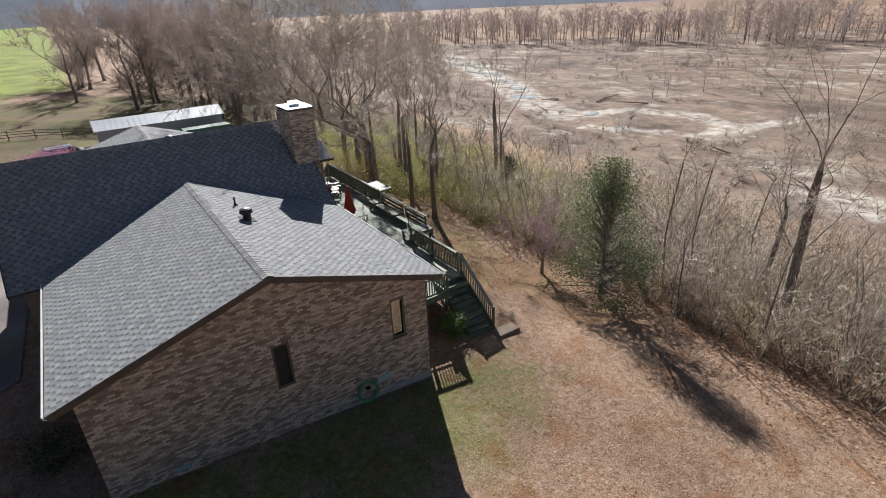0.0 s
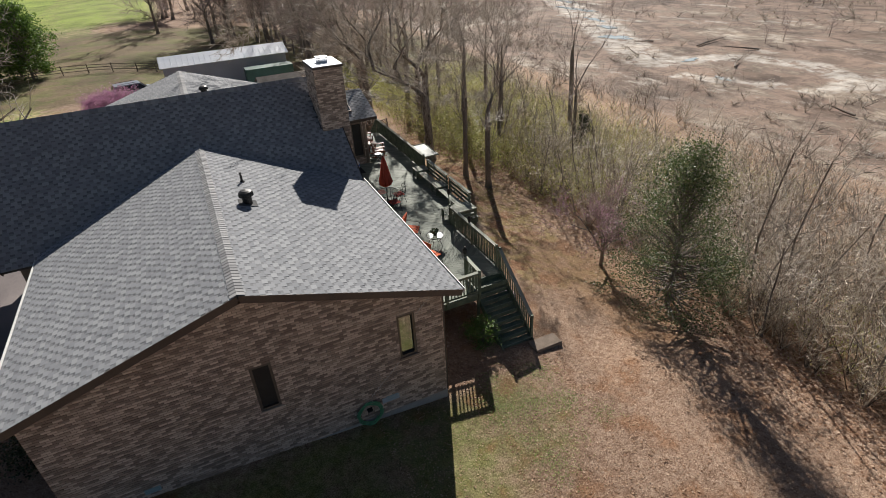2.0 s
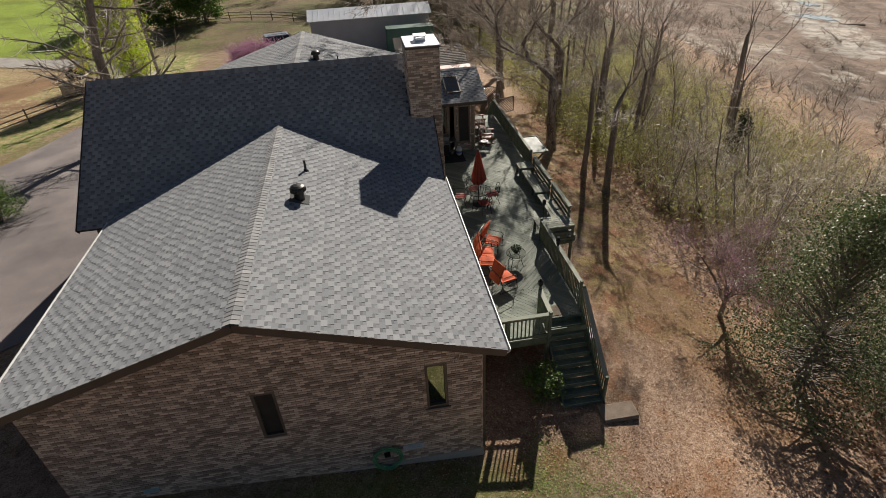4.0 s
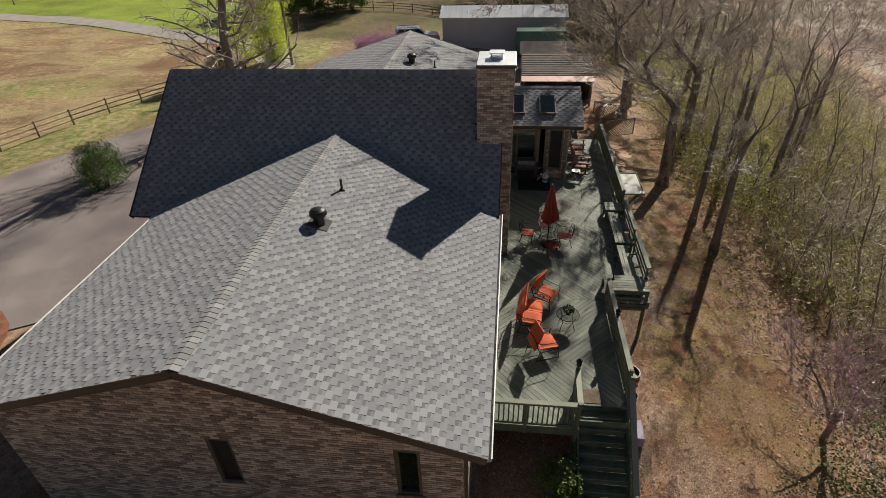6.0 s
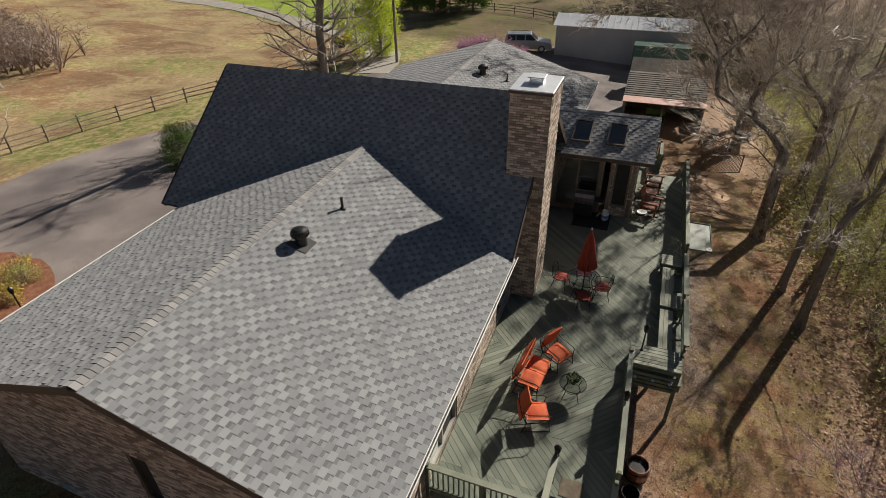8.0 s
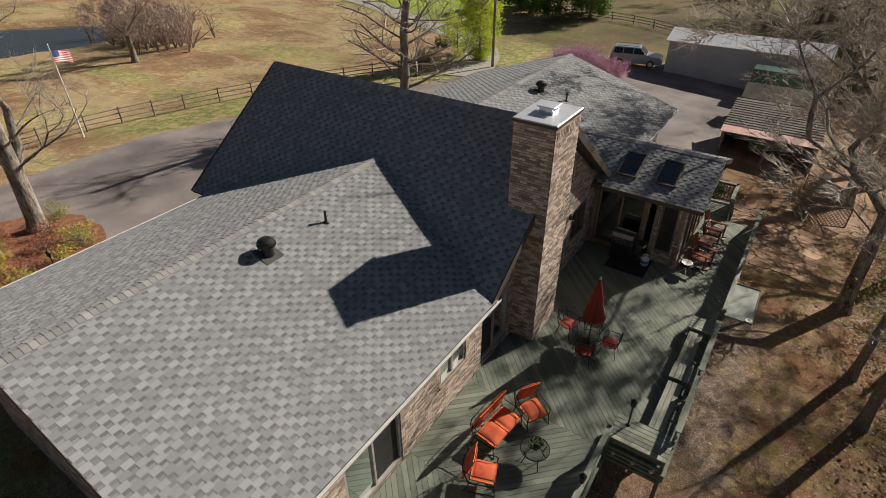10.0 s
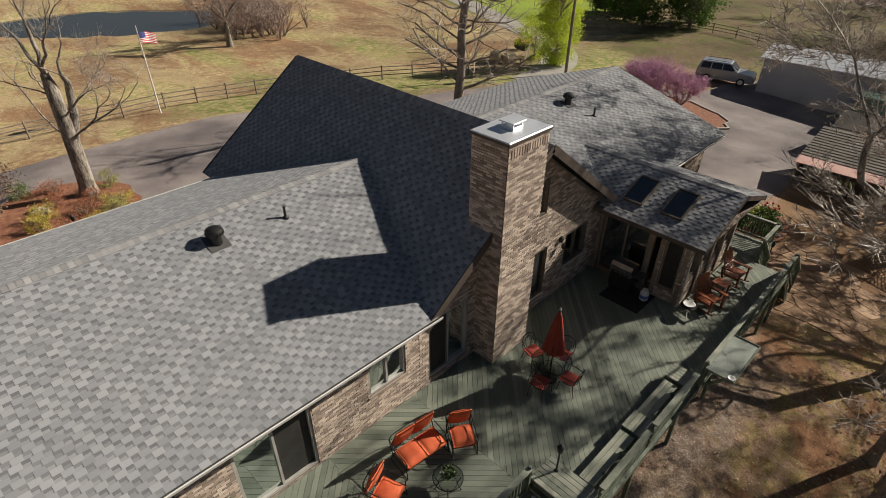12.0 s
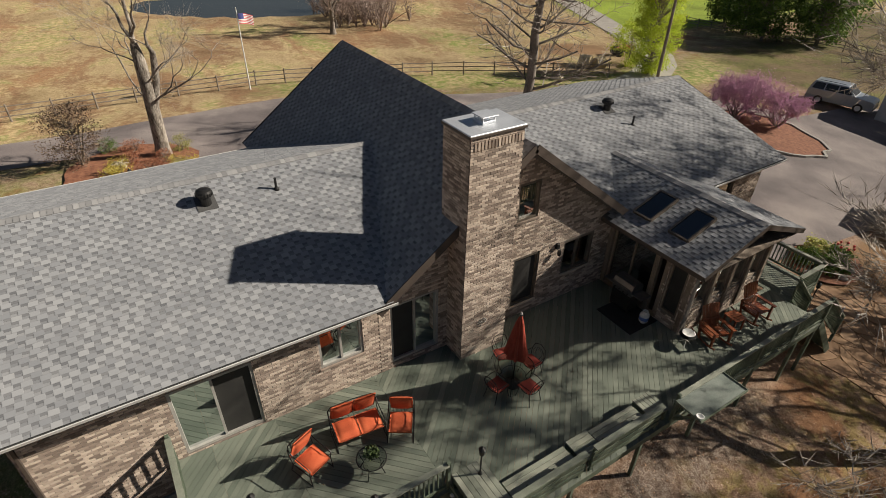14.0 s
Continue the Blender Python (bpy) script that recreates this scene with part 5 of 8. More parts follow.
lounge("loveseat", "black iron loveseat with thick orange cushions", (10.1, 21.1), -6, 2)
lounge("lounge_chair", "black iron lounge chair with orange cushions beside the loveseat", (10.6, 22.1), -32, 1)
lounge("lounge_chair", "black iron lounge chair with orange cushions, its back to the wall", (10.45, 19.72), 22, 1)

LEAF = surface("green_leaves", [(0.035, 0.06, 0.02), (0.07, 0.11, 0.035), (0.11, 0.16, 0.05)], 4, 20, 0.6, 0.0, vary="island", amount=0.5)


def leaf_clump(n, radius, size, rng, flat=0.8, up=0.0):
    mb = MB()
    for _ in range(n):
        v = Vector((rng.gauss(0, 1), rng.gauss(0, 1), rng.gauss(0, 1) * flat))
        v = v.normalized() * radius * rng.random() ** 0.4
        v.z = v.z * flat + up
        a = Vector((rng.gauss(0, 1), rng.gauss(0, 1), rng.gauss(0, 0.6))).normalized() * size * rng.uniform(0.7, 1.3)
        b = a.cross(Vector((rng.gauss(0, 1), rng.gauss(0, 1), rng.gauss(0, 1)))).normalized() * size * 0.35
        mb.quad(v - a * 0.5, v + b, v + a * 0.5, v - b)
    return mb


def round_table(name, label, at, r, h, group=""):
    t = thing(name, label, "table", (*at, DZ), 0, group)
    disc = MB()
    disc.v = [((r - 0.01) * math.cos(k * math.pi / 16), (r - 0.01) * math.sin(k * math.pi / 16), h) for k in range(32)]
    disc.f = [tuple(range(32))]
    part("glass_top", disc, TABLEGLASS, t, "round glass top")
    ring = [(r * math.cos(a), r * math.sin(a), h - 0.004) for a in np.linspace(0, 2 * math.pi, 33)]
    part("rim", MB().tube(ring, 0.014, 6, False), BLACK, t, "black iron rim")
    for k in range(4):
        a = math.pi / 4 + k * math.pi / 2
        c, s = math.cos(a), math.sin(a)
        part("leg", MB().tube([(c * r * 0.85, s * r * 0.85, h - 0.015), (c * r * 0.6, s * r * 0.6, h * 0.55), (c * r * 0.9, s * r * 0.9, 0)], 0.012, 6), BLACK, t)
    part("leg_ring", MB().tube([(r * 0.6 * math.cos(a), r * 0.6 * math.sin(a), h * 0.55) for a in np.linspace(0, 2 * math.pi, 25)], 0.008, 5, False), BLACK, t)
    return t


round_table("side_table", "round black iron side table with a glass top", (11.25, 20.95), 0.36, 0.5)
pot = thing("potted_plant", "small leafy plant in a dark pot on the glass table", "plant", (11.25, 20.95, DZ + 0.5))
part("pot", MB().lathe([(0.07, 0), (0.1, 0.14), (0.11, 0.15), (0.095, 0.145), (0.08, 0.12)], 14), BLACK, pot)
part("foliage", leaf_clump(260, 0.2, 0.075, random.Random(3), 0.6, 0.2), LEAF, pot, "grey-green leaves")
umb_at = (10.84, 25.6)
round_table("dining_table", "round glass patio table under a closed umbrella", umb_at, 0.56, 0.72)
umb = thing("patio_umbrella", "closed rust-red patio umbrella standing in the table", "umbrella", (*umb_at, DZ))
part("pole", MB().lathe([(0.02, 0), (0.02, 2.55), (0.03, 2.57), (0.035, 2.62), (0.0, 2.65)], 10), BLACK, umb)
part("base", MB().lathe([(0.24, 0), (0.24, 0.04), (0.08, 0.1), (0.04, 0.25)], 20), BLACK, umb, "round cast base")
can = MB()
sides, rows_ = 32, [(0.32, 1.1), (0.35, 1.19), (0.28, 1.5), (0.2, 1.9), (0.12, 2.3), (0.06, 2.5), (0.03, 2.56)]
for r, z in rows_:
    for k in range(sides):
        a = 2 * math.pi * k / sides
        f = r * (0.72 + 0.28 * math.cos(8 * a)) * (1 + 0.08 * math.sin(3 * a + z))
        can.v.append((f * math.cos(a), f * math.sin(a), z + 0.05 * math.cos(8 * a) * (z < 1.3)))
for i in range(len(rows_) - 1):
    for k in range(sides):
        can.f.append((i * sides + k, i * sides + (k + 1) % sides, (i + 1) * sides + (k + 1) % sides, (i + 1) * sides + k))
part("canopy", can, CANVAS, umb, "folded rust-red canvas", smooth=True)
part("finial", MB().lathe([(0.02, 2.6), (0.04, 2.64), (0.02, 2.7), (0.0, 2.72)], 10), GREYFRAME, umb)


def iron_chair(at, turn):
    c = thing("patio_chair", "black scrolled iron patio chair with a red seat pad", "chair", (*at, DZ), turn, "chairs round the patio table")
    part("seat_pad", cushion(0.46, 0.46, 0.07, pose(0.02, 0, 0.45), 0.02), RED, c, "faded red seat pad", smooth=True)
    part("seat_ring", MB().tube([(0.24 * math.cos(a), 0.24 * math.sin(a), 0.41) for a in np.linspace(0, 2 * math.pi, 21)], 0.011, 5, False), BLACK, c)
    part("back_frame", MB().tube([(-0.2, -0.22, 0.41), (-0.26, -0.25, 0.65), (-0.3, -0.19, 0.86), (-0.32, 0, 0.94), (-0.3, 0.19, 0.86), (-0.26, 0.25, 0.65), (-0.2, 0.22, 0.41)], 0.012, 6), BLACK, c)
    sc = MB()
    for s in (-1, 1):
        sc.tube([(-0.24, s * 0.05, 0.42), (-0.28, s * 0.12, 0.6), (-0.3, s * 0.1, 0.76), (-0.31, s * 0.02, 0.8), (-0.3, s * 0.04, 0.7)], 0.008, 5, False)
        sc.tube([(-0.24, s * 0.14, 0.5), (-0.27, s * 0.2, 0.62), (-0.29, s * 0.15, 0.74)], 0.007, 5, False)
    part("scrollwork", sc, BLACK, c, "curled iron back")
    for s in (-1, 1):
        part("arm", MB().tube([(-0.26, s * 0.25, 0.65), (0.0, s * 0.29, 0.66), (0.22, s * 0.27, 0.64), (0.25, s * 0.25, 0.42)], 0.011, 5), BLACK, c)
        part("leg", MB().tube([(0.2, s * 0.2, 0.41), (0.22, s * 0.22, 0.2), (0.27, s * 0.24, 0)], 0.011, 5), BLACK, c)
        part("leg", MB().tube([(-0.18, s * 0.18, 0.41), (-0.22, s * 0.2, 0.2), (-0.28, s * 0.22, 0)], 0.011, 5), BLACK, c)
    return c


for a, r in ((166, 0.8), (96, 0.72), (-80, 0.69), (5, 0.64)):
    x, y = umb_at[0] + r * math.cos(radians(a)), umb_at[1] + r * math.sin(radians(a))
    iron_chair((x, y), a + 180)

# rocking chairs
REDWOOD = surface("oiled_redwood", [(0.11, 0.03, 0.014), (0.22, 0.065, 0.028), (0.34, 0.12, 0.055)], 3, 70, 0.35, 0.1, stretch=(1, 1, 0.4), coat=0.3)


def rocker(at, turn):
    c = thing("rocking_chair", "glossy red-brown wooden rocking chair with a tall slatted back", "chair", (*at, DZ), turn, "rocking chairs by the sunroom")
    for i in range(6):
        y = -0.25 + i * 0.1
        part("back_slat", MB().beam((-0.24, y, 0.4), (-0.46 - 0.0, y * 1.12, 1.12 + 0.05 * math.cos(y * 5)), 0.088, 0.02, (1, 0, 0)), REDWOOD, c)
    for i in range(6):
        x = -0.22 + i * 0.095
        part("seat_slat", MB().beam((x, -0.29, 0.4 + 0.02 * i / 5), (x, 0.29, 0.4 + 0.02 * i / 5), 0.085, 0.022), REDWOOD, c)
    for s in (-1, 1):
        y = s * 0.33
        part("arm", MB().beam((-0.36, y, 0.62), (0.4, y, 0.64), 0.12, 0.03), REDWOOD, c)
        part("front_leg", MB().box(0.28, 0.34, y - 0.03, y + 0.03, 0.07, 0.625), REDWOOD, c)
        part("rear_leg", MB().beam((-0.22, y, 0.08), (-0.34, y, 0.62), 0.06, 0.06, (0, 1, 0)), REDWOOD, c)
        part("rail", MB().beam((-0.3, y, 0.36), (0.33, y, 0.38), 0.03, 0.09), REDWOOD, c)
        part("runner", MB().tube([(-0.6, y, 0.13), (-0.35, y, 0.06), (0.0, y, 0.028), (0.3, y, 0.05), (0.46, y, 0.11)], 0.027, 6), REDWOOD, c)
    part("crossbar", MB().beam((-0.3, -0.33, 0.68), (-0.3, 0.33, 0.68), 0.03, 0.08), REDWOOD, c)
    return c


rocker((12.71, 32.16), -14)
rocker((12.73, 34.31), -6)
tt = thing("slatted_table", "small red-brown slatted table between the rockers", "table", (12.67, 33.25, DZ), -8)
for i in range(5):
    part("slat", MB().soft(-0.25 + i * 0.1, -0.16 + i * 0.1, -0.25, 0.25, 0.48, 0.5, 0.004), REDWOOD, tt)
for x in (-0.2, 0.2):
    for y in (-0.2, 0.2):
        part("leg", MB().box(x - 0.025, x + 0.025, y - 0.025, y + 0.025, 0, 0.479), REDWOOD, tt)
st = thing("plant_stand", "low round metal stand with folding legs", "stand", (12.39, 31.26, DZ))
part("top", MB().lathe([(0.26, 0.42), (0.27, 0.44), (0.25, 0.435), (0.02, 0.43)], 24), BLACK, st)
for k in range(3):
    a = k * 2.09
    part("leg", MB().tube([(0.2 * math.cos(a), 0.2 * math.sin(a), 0.42), (-0.2 * math.cos(a), -0.2 * math.sin(a), 0)], 0.01, 5), WHITE, st)
solid("shallow_dish", MB().lathe([(0.05, 0), (0.19, 0.05), (0.2, 0.06), (0.18, 0.052), (0.04, 0.012)], 20, (12.39, 31.26, DZ + 0.44)), WHITE, "white enamel dish on the metal stand", "dish", smooth=True)

# grill
STAINLESS = surface("stainless_steel", [(0.12, 0.12, 0.125), (0.2, 0.2, 0.205)], 4, 60, 0.35, 0.05, metal=0.7)
solid("grill_mat", MB().soft(9.72, 11.2, 30.1, 31.42, DZ + 0.0, DZ + 0.012, 0.004), surface("black_mat", [(0.012, 0.012, 0.012), (0.025, 0.025, 0.025)], 3, 60, 0.9, 0.2), "black rubber mat under the gas grill", "mat")
g = thing("gas_grill", "stainless gas grill with a closed lid on a cart", "grill", (10.05, 31.0, DZ + 0.012), 180)
part("cart", MB().soft(-0.38, 0.38, -0.25, 0.25, 0.12, 0.72, 0.01), BLACK, g, "black cart with doors")
part("firebox", MB().soft(-0.4, 0.4, -0.28, 0.28, 0.72, 0.88, 0.02), STAINLESS, g)
lid = MB()
for k, (y, z) in enumerate([(-0.28, 0.88), (-0.28, 1.02), (-0.2, 1.14), (0.0, 1.19), (0.2, 1.14), (0.28, 1.0), (0.28, 0.88)]):
    lid.v += [(-0.4, y, z), (0.4, y, z)]
lid.f = [(2 * i, 2 * i + 1, 2 * i + 3, 2 * i + 2) for i in range(6)] + [tuple(range(0, 14, 2)), tuple(range(13, 0, -2))]
part("lid", lid, STAINLESS, g, "curved stainless lid")
part("handle", MB().tube([(-0.3, 0.31, 1.0), (-0.3, 0.35, 1.0), (0.3, 0.35, 1.0), (0.3, 0.31, 1.0)], 0.014, 6), STAINLESS, g)
for s in (-1, 1):
    part("side_shelf", MB().soft(s * 0.6 - 0.195, s * 0.6 + 0.195, -0.25, 0.25, 0.84, 0.87, 0.008), STAINLESS, g)
for k in range(4):
    part("knob", MB().tube([(-0.27 + k * 0.18, 0.28, 0.8), (-0.27 + k * 0.18, 0.32, 0.8)], 0.028, 10), BLACK, g)
for x in (-0.34, 0.34):
    for y in (-0.2, 0.2):
        part("wheel", MB().tube([(x - 0.02, y, 0.06), (x + 0.02, y, 0.06)], 0.06, 12), BLACK, g)
tank = thing("propane_tank", "white and blue propane tank beside the grill", "gas tank", (10.98, 30.95, DZ + 0.012))
part("body", MB().lathe([(0.1, 0), (0.11, 0.04), (0.15, 0.07), (0.155, 0.12), (0.155, 0.28), (0.14, 0.35), (0.08, 0.39)], 20), WHITE, tank, "white steel body", smooth=True)
part("label_band", MB().lathe([(0.158, 0.13), (0.158, 0.26)], 20), surface("blue_label", [(0.08, 0.14, 0.4), (0.14, 0.22, 0.5)], 8, 40, 0.5, 0), tank, "plain blue label band")
part("collar", MB().lathe([(0.09, 0.38), (0.095, 0.46), (0.085, 0.46), (0.08, 0.38)], 16), WHITE, tank)
solid("door_mat", MB().soft(11.45, 12.0, 17.85, 18.35, DZ + 0.001, DZ + 0.014, 0.005), surface("coir_mat", [(0.14, 0.11, 0.08), (0.24, 0.2, 0.15)], 8, 60, 0.95, 0.4), "brown coir mat at the head of the stairs", "mat")
sd = thing("wall_ornament", "pale metal ornament hung on the chimney", "ornament", (CX1 + 0.02, 25.55, 2.75))
orn = MB()
rng = random.Random(8)
for k in range(14):
    a, r = rng.uniform(0, 6.28), rng.uniform(0.03, 0.17)
    orn.tube([(0.02, r * math.cos(a) - 0.05, r * math.sin(a)), (0.04, r * math.cos(a), r * math.sin(a) + 0.04), (0.02, r * math.cos(a) + 0.05, r * math.sin(a))], 0.012, 5)
part("leaves", orn, CONCRETE, sd)

# ---- bare trees ----
def grow(wood, twig, p, d, length, r, level, rng, plan, thin=0.009):
    """One branch and, on it, its children. plan: per level (children, from, ratio, spread, sides, segments)."""
    kids, start, ratio, spread, sides, segs = plan[level][:6]
    slim = plan[level][6] if len(plan[level]) > 6 else rng.uniform(0.34, 0.58)
    pts, radii = [p.copy()], [r]
    last = level == len(plan) - 1
    end = 0.3 if last else 0.45
    for i in range(segs):
        wob = 0.06 if level == 0 else 0.2
        d = (d + Vector((rng.gauss(0, wob), rng.gauss(0, wob), rng.gauss(0, wob * 0.6) + (0.05 if level else 0.02)))).normalized()
        p = p + d * (length / segs)
        pts.append(p.copy())
        radii.append(r * (1 - (1 - end) * (i + 1) / segs))
    if last:
        # the finest twigs: bent slivers
        w = d.cross(Vector((rng.gauss(0, 1), rng.gauss(0, 1), rng.gauss(0, 1)))).normalized() * max(r, thin)
        twig.tri(pts[0] - w, pts[0] + w, pts[-1])
    else:
        (wood if level < 2 else twig).tube(pts, radii, sides, False)
    if last:
        return
    for k in range(kids):
        f = start + (1 - start) * (k + rng.random() * 0.8) / kids
        i = min(int(f * segs), segs - 1)
        t = f * segs - i
        q = pts[i].lerp(pts[i + 1], min(1, t))
        axis = (pts[i + 1] - pts[i]).normalized()
        side = axis.orthogonal().normalized()
        side.rotate(Matrix.Rotation(k * 2.4 + rng.uniform(-0.6, 0.6), 3, axis))
        a = radians(spread * rng.uniform(0.7, 1.25))
        nd = (axis * math.cos(a) + side * math.sin(a)).normalized()
        grow(wood, twig, q, nd, length * ratio * (1.15 - 0.5 * f) * rng.uniform(0.75, 1.2), (radii[i] * (1 - t) + radii[i + 1] * t) * slim * rng.uniform(0.85, 1.15), level + 1, rng, plan, thin)


SAPL = [(10, 0.15, 0.45, 38, 5, 6), (7, 0.1, 0.52, 45, 3, 3), (6, 0.05, 0.6, 45, 3, 1)]


def bare_tree(label, seed, height, r, plan, at=(0, 0), lean=(0, 0), bark=BARK, twigs=TWIG, group="bare trees", thin=0.016):
    rng = random.Random(seed)
    t = thing("tree", label, "tree", (at[0], at[1], ground_z(*at) - 0.1), 0, group)
    wood, twig = MB(), MB()
    grow(wood, twig, Vector((0, 0, 0)), Vector((lean[0], lean[1], 1)).normalized(), height, r, 0, rng, plan, thin)
    wood.tube([(0, 0, -0.3), (0, 0, 0.15), (lean[0] * 0.5, lean[1] * 0.5, 0.7)], [r * 1.9, r * 1.3, r * 0.98], 9, False)
    part("trunk", wood, bark, t, smooth=True)
    part("crown", twig, twigs, t, "leafless twigs")
    return t


def again(t, x, y, scale=1.0, turn=0.0, tall=1.0):
    return copy_thing(t, pose(x, y, ground_z(x, y) - 0.1, 0, 0, turn) @ Matrix.Diagonal((scale, scale, scale * tall, 1)))


def spray(twig, p, d, size, rng, thin, n=6):
    """A twig with finer ones along it, as slivers."""
    q = p + d * size
    w = d.cross(Vector((rng.gauss(0, 1), rng.gauss(0, 1), rng.gauss(0, 1)))).normalized() * thin
    twig.tri(p - w, p + w, q)
    for k in range(n):
        a = p.lerp(q, rng.uniform(0.15, 0.95))
        e = (d + Vector((rng.gauss(0, 0.55), rng.gauss(0, 0.55), rng.gauss(0.12, 0.5)))).normalized()
        w = e.cross(Vector((rng.gauss(0, 1), rng.gauss(0, 1), rng.gauss(0, 1)))).normalized() * thin * 0.75
        twig.tri(a - w, a + w, a + e * size * rng.uniform(0.35, 0.85))


def fork(wood, twig, p, d, length, r, level, rng, deep, spread, thin, sprays=3, arm=1.5):
    """A stem that divides again and again into two or three ascending limbs, with twigs along them."""
    segs = (7, 5, 4, 3, 3, 2)[min(level, 5)]
    wob = 0.018 if level == 0 else 0.15
    p = Vector(p)
    pts, radii = [p.copy()], [r]
    for i in range(segs):
        d = (d + Vector((rng.gauss(0, wob), rng.gauss(0, wob), rng.gauss(0, wob * 0.5) + (0.055 if level else 0.02)))).normalized()
        p = p + d * (length / segs)
        pts.append(p.copy())
        radii.append(r * (1 - 0.3 * (i + 1) / segs))
    (wood if level < 3 else twig).tube(pts, radii, (10, 7, 5, 4, 3, 3)[min(level, 5)], False)
    side_of = lambda axis, a: Matrix.Rotation(a, 3, axis) @ axis.orthogonal().normalized()
    if level == 0:
        for k in range(2 + int(2 * arm)):
            f = rng.uniform(0.42, 0.98)
            i = min(int(f * segs), segs - 1)
            out = (Vector((0, 0, 0.7)) + side_of(d, k * 1.7 + rng.random())).normalized()
            fork(wood, twig, pts[i], out, arm * rng.uniform(0.6, 1.1), r * 0.14, min(2, deep), rng, deep - 1, spread, thin, sprays)
    for k in range(sprays if level else 0):
        f = rng.uniform(0.15, 1.0)
        i = min(int(f * segs), segs - 1)
        out = (d * 0.7 + side_of(d, rng.uniform(0, 6.28)) * rng.uniform(0.5, 1.1) + Vector((0, 0, 0.1))).normalized()
        spray(twig, pts[i], out, rng.uniform(0.5, 1.1) * (0.5 + length * 0.22), rng, thin)
    if level >= deep:
        for k in range(6):
            out = (d + side_of(d, k * 1.05 + rng.random()) * rng.uniform(0.2, 0.75)).normalized()
            spray(twig, pts[rng.randrange(segs + 1)], out, length * rng.uniform(0.6, 1.2), rng, thin, 5)
        return
    n = 3 if (level == 0 or rng.random() < 0.35) else 2
    turn = rng.uniform(0, 6.28)
    for k in range(n):
        a = radians(spread * (rng.uniform(0.35, 0.7) if k == 0 else rng.uniform(0.75, 1.35)))
        nd = (d * math.cos(a) + side_of(d, turn + k * 6.28 / n + rng.uniform(-0.4, 0.4)) * math.sin(a)).normalized()
        fork(wood, twig, pts[-1], nd, length * (0.62 if level == 0 else 0.76) * rng.uniform(0.8, 1.2), radii[-1] * (0.72 if k == 0 else rng.uniform(0.42, 0.62)), level + 1, rng, deep, spread, thin, sprays)


def forked_tree(label, seed, height, r, at, bark=BARK, twigs=TWIG, group="bare trees", thin=0.009, deep=5, spread=32, bole=0.38, lean=(0, 0), sprays=3, arm=1.5, second=False, wide=0.0, shift=(0, 0)):
    rng = random.Random(seed)
    t = thing("tree", label, "tree", (at[0], at[1], ground_z(*at) - 0.1), 0, group)
    wood, twig = MB(), MB()
    fork(wood, twig, (0, 0, 0), Vector((lean[0], lean[1], 1)).normalized(), height * bole, r, 0, rng, deep, spread, thin, sprays, arm)
    if second:
        fork(wood, twig, (0.1, 0.1, height * 0.17), Vector((0.16, 0.12, 1)).normalized(), height * 0.32, r * 0.55, 1, rng, deep, spread, thin, sprays)
    # bring the crown to its true height and width
    top = max(v[2] for v in twig.v)
    reach = sorted(math.hypot(v[0], v[1]) for v in twig.v)[int(len(twig.v) * 0.97)]
    low = height * bole * 0.75
    kz, kw = (height - low) / (top - low), (wide or height * 0.3) / reach

    def fit(x, y, z):
        f = min(1.0, max(0.0, z - low) / (height * 0.18))
        k = 1 + (kw - 1) * f
        return x * k + shift[0] * f, y * k + shift[1] * f, z if z < low else low + (z - low) * kz
    wood.mapped(fit)
    twig.mapped(fit)
    wood.tube([(0, 0, -0.3), (0, 0, 0.15), (lean[0] * 0.6, lean[1] * 0.6, 0.7)], [r * 1.8, r * 1.3, r * 0.99], 10, False)
    part("trunk", wood, bark, t, smooth=True)
    part("crown", twig, twigs, t, "leafless twigs")
    return t


PALEBARK = surface("pale_grey_bark", [(0.06, 0.048, 0.038), (0.17, 0.145, 0.12), (0.3, 0.265, 0.225), (0.42, 0.38, 0.33)], 5, 22, 0.95, 1.0, contrast=(0.36, 0.62), stretch=(1, 1, 0.3), dist=0.06)
REDTWIG = sheer(surface("reddish_twigs", [(0.17, 0.125, 0.11), (0.3, 0.23, 0.2), (0.46, 0.37, 0.33)], 1.0, 10, 0.6, 0.0, vary="island", amount=0.6), 0.2)
# Mauve-brown twigs, greyed and paled: distance haze is in the colour.
HAZETWIG = sheer(surface("hazed_mauve_twigs", [(0.25, 0.19, 0.18), (0.38, 0.3, 0.28), (0.5, 0.42, 0.39)], 1.0, 10, 0.6, 0.0, vary="island", amount=0.6), 0.2)
GREYTWIG = sheer(surface("grey_twigs", [(0.2, 0.165, 0.135), (0.36, 0.31, 0.26), (0.58, 0.52, 0.45)], 1.0, 10, 0.6, 0.0, vary="island", amount=0.6), 0.2)
big = forked_tree("big leafless hardwood tree beyond the deck", 11, 17.2, 0.31, (18.2, 37.1), PALEBARK, GREYTWIG, thin=0.024, sprays=7, spread=40, bole=0.38, arm=2.0, wide=7.2, shift=(-2.8, 0.6))
tall1 = forked_tree("tall slender leafless tree at the wood's edge", 22, 13.0, 0.16, (18.6, 32.3), BARK, GREYTWIG, bole=0.5, spread=28, arm=1.5, thin=0.016, wide=3.2)
tall2 = forked_tree("tall leafless tree on the slope", 33, 13.0, 0.18, (18.9, 29.8), BARK, GREYTWIG, bole=0.52, spread=28, arm=1.5, thin=0.016, wide=3.0, shift=(0.6, 0.3))
tall3 = forked_tree("tall dark leafless tree above the floodplain", 44, 19.0, 0.24, (35.2, 42.8), BARK, REDTWIG, bole=0.58, spread=26, deep=4, thin=0.013, wide=3.6)
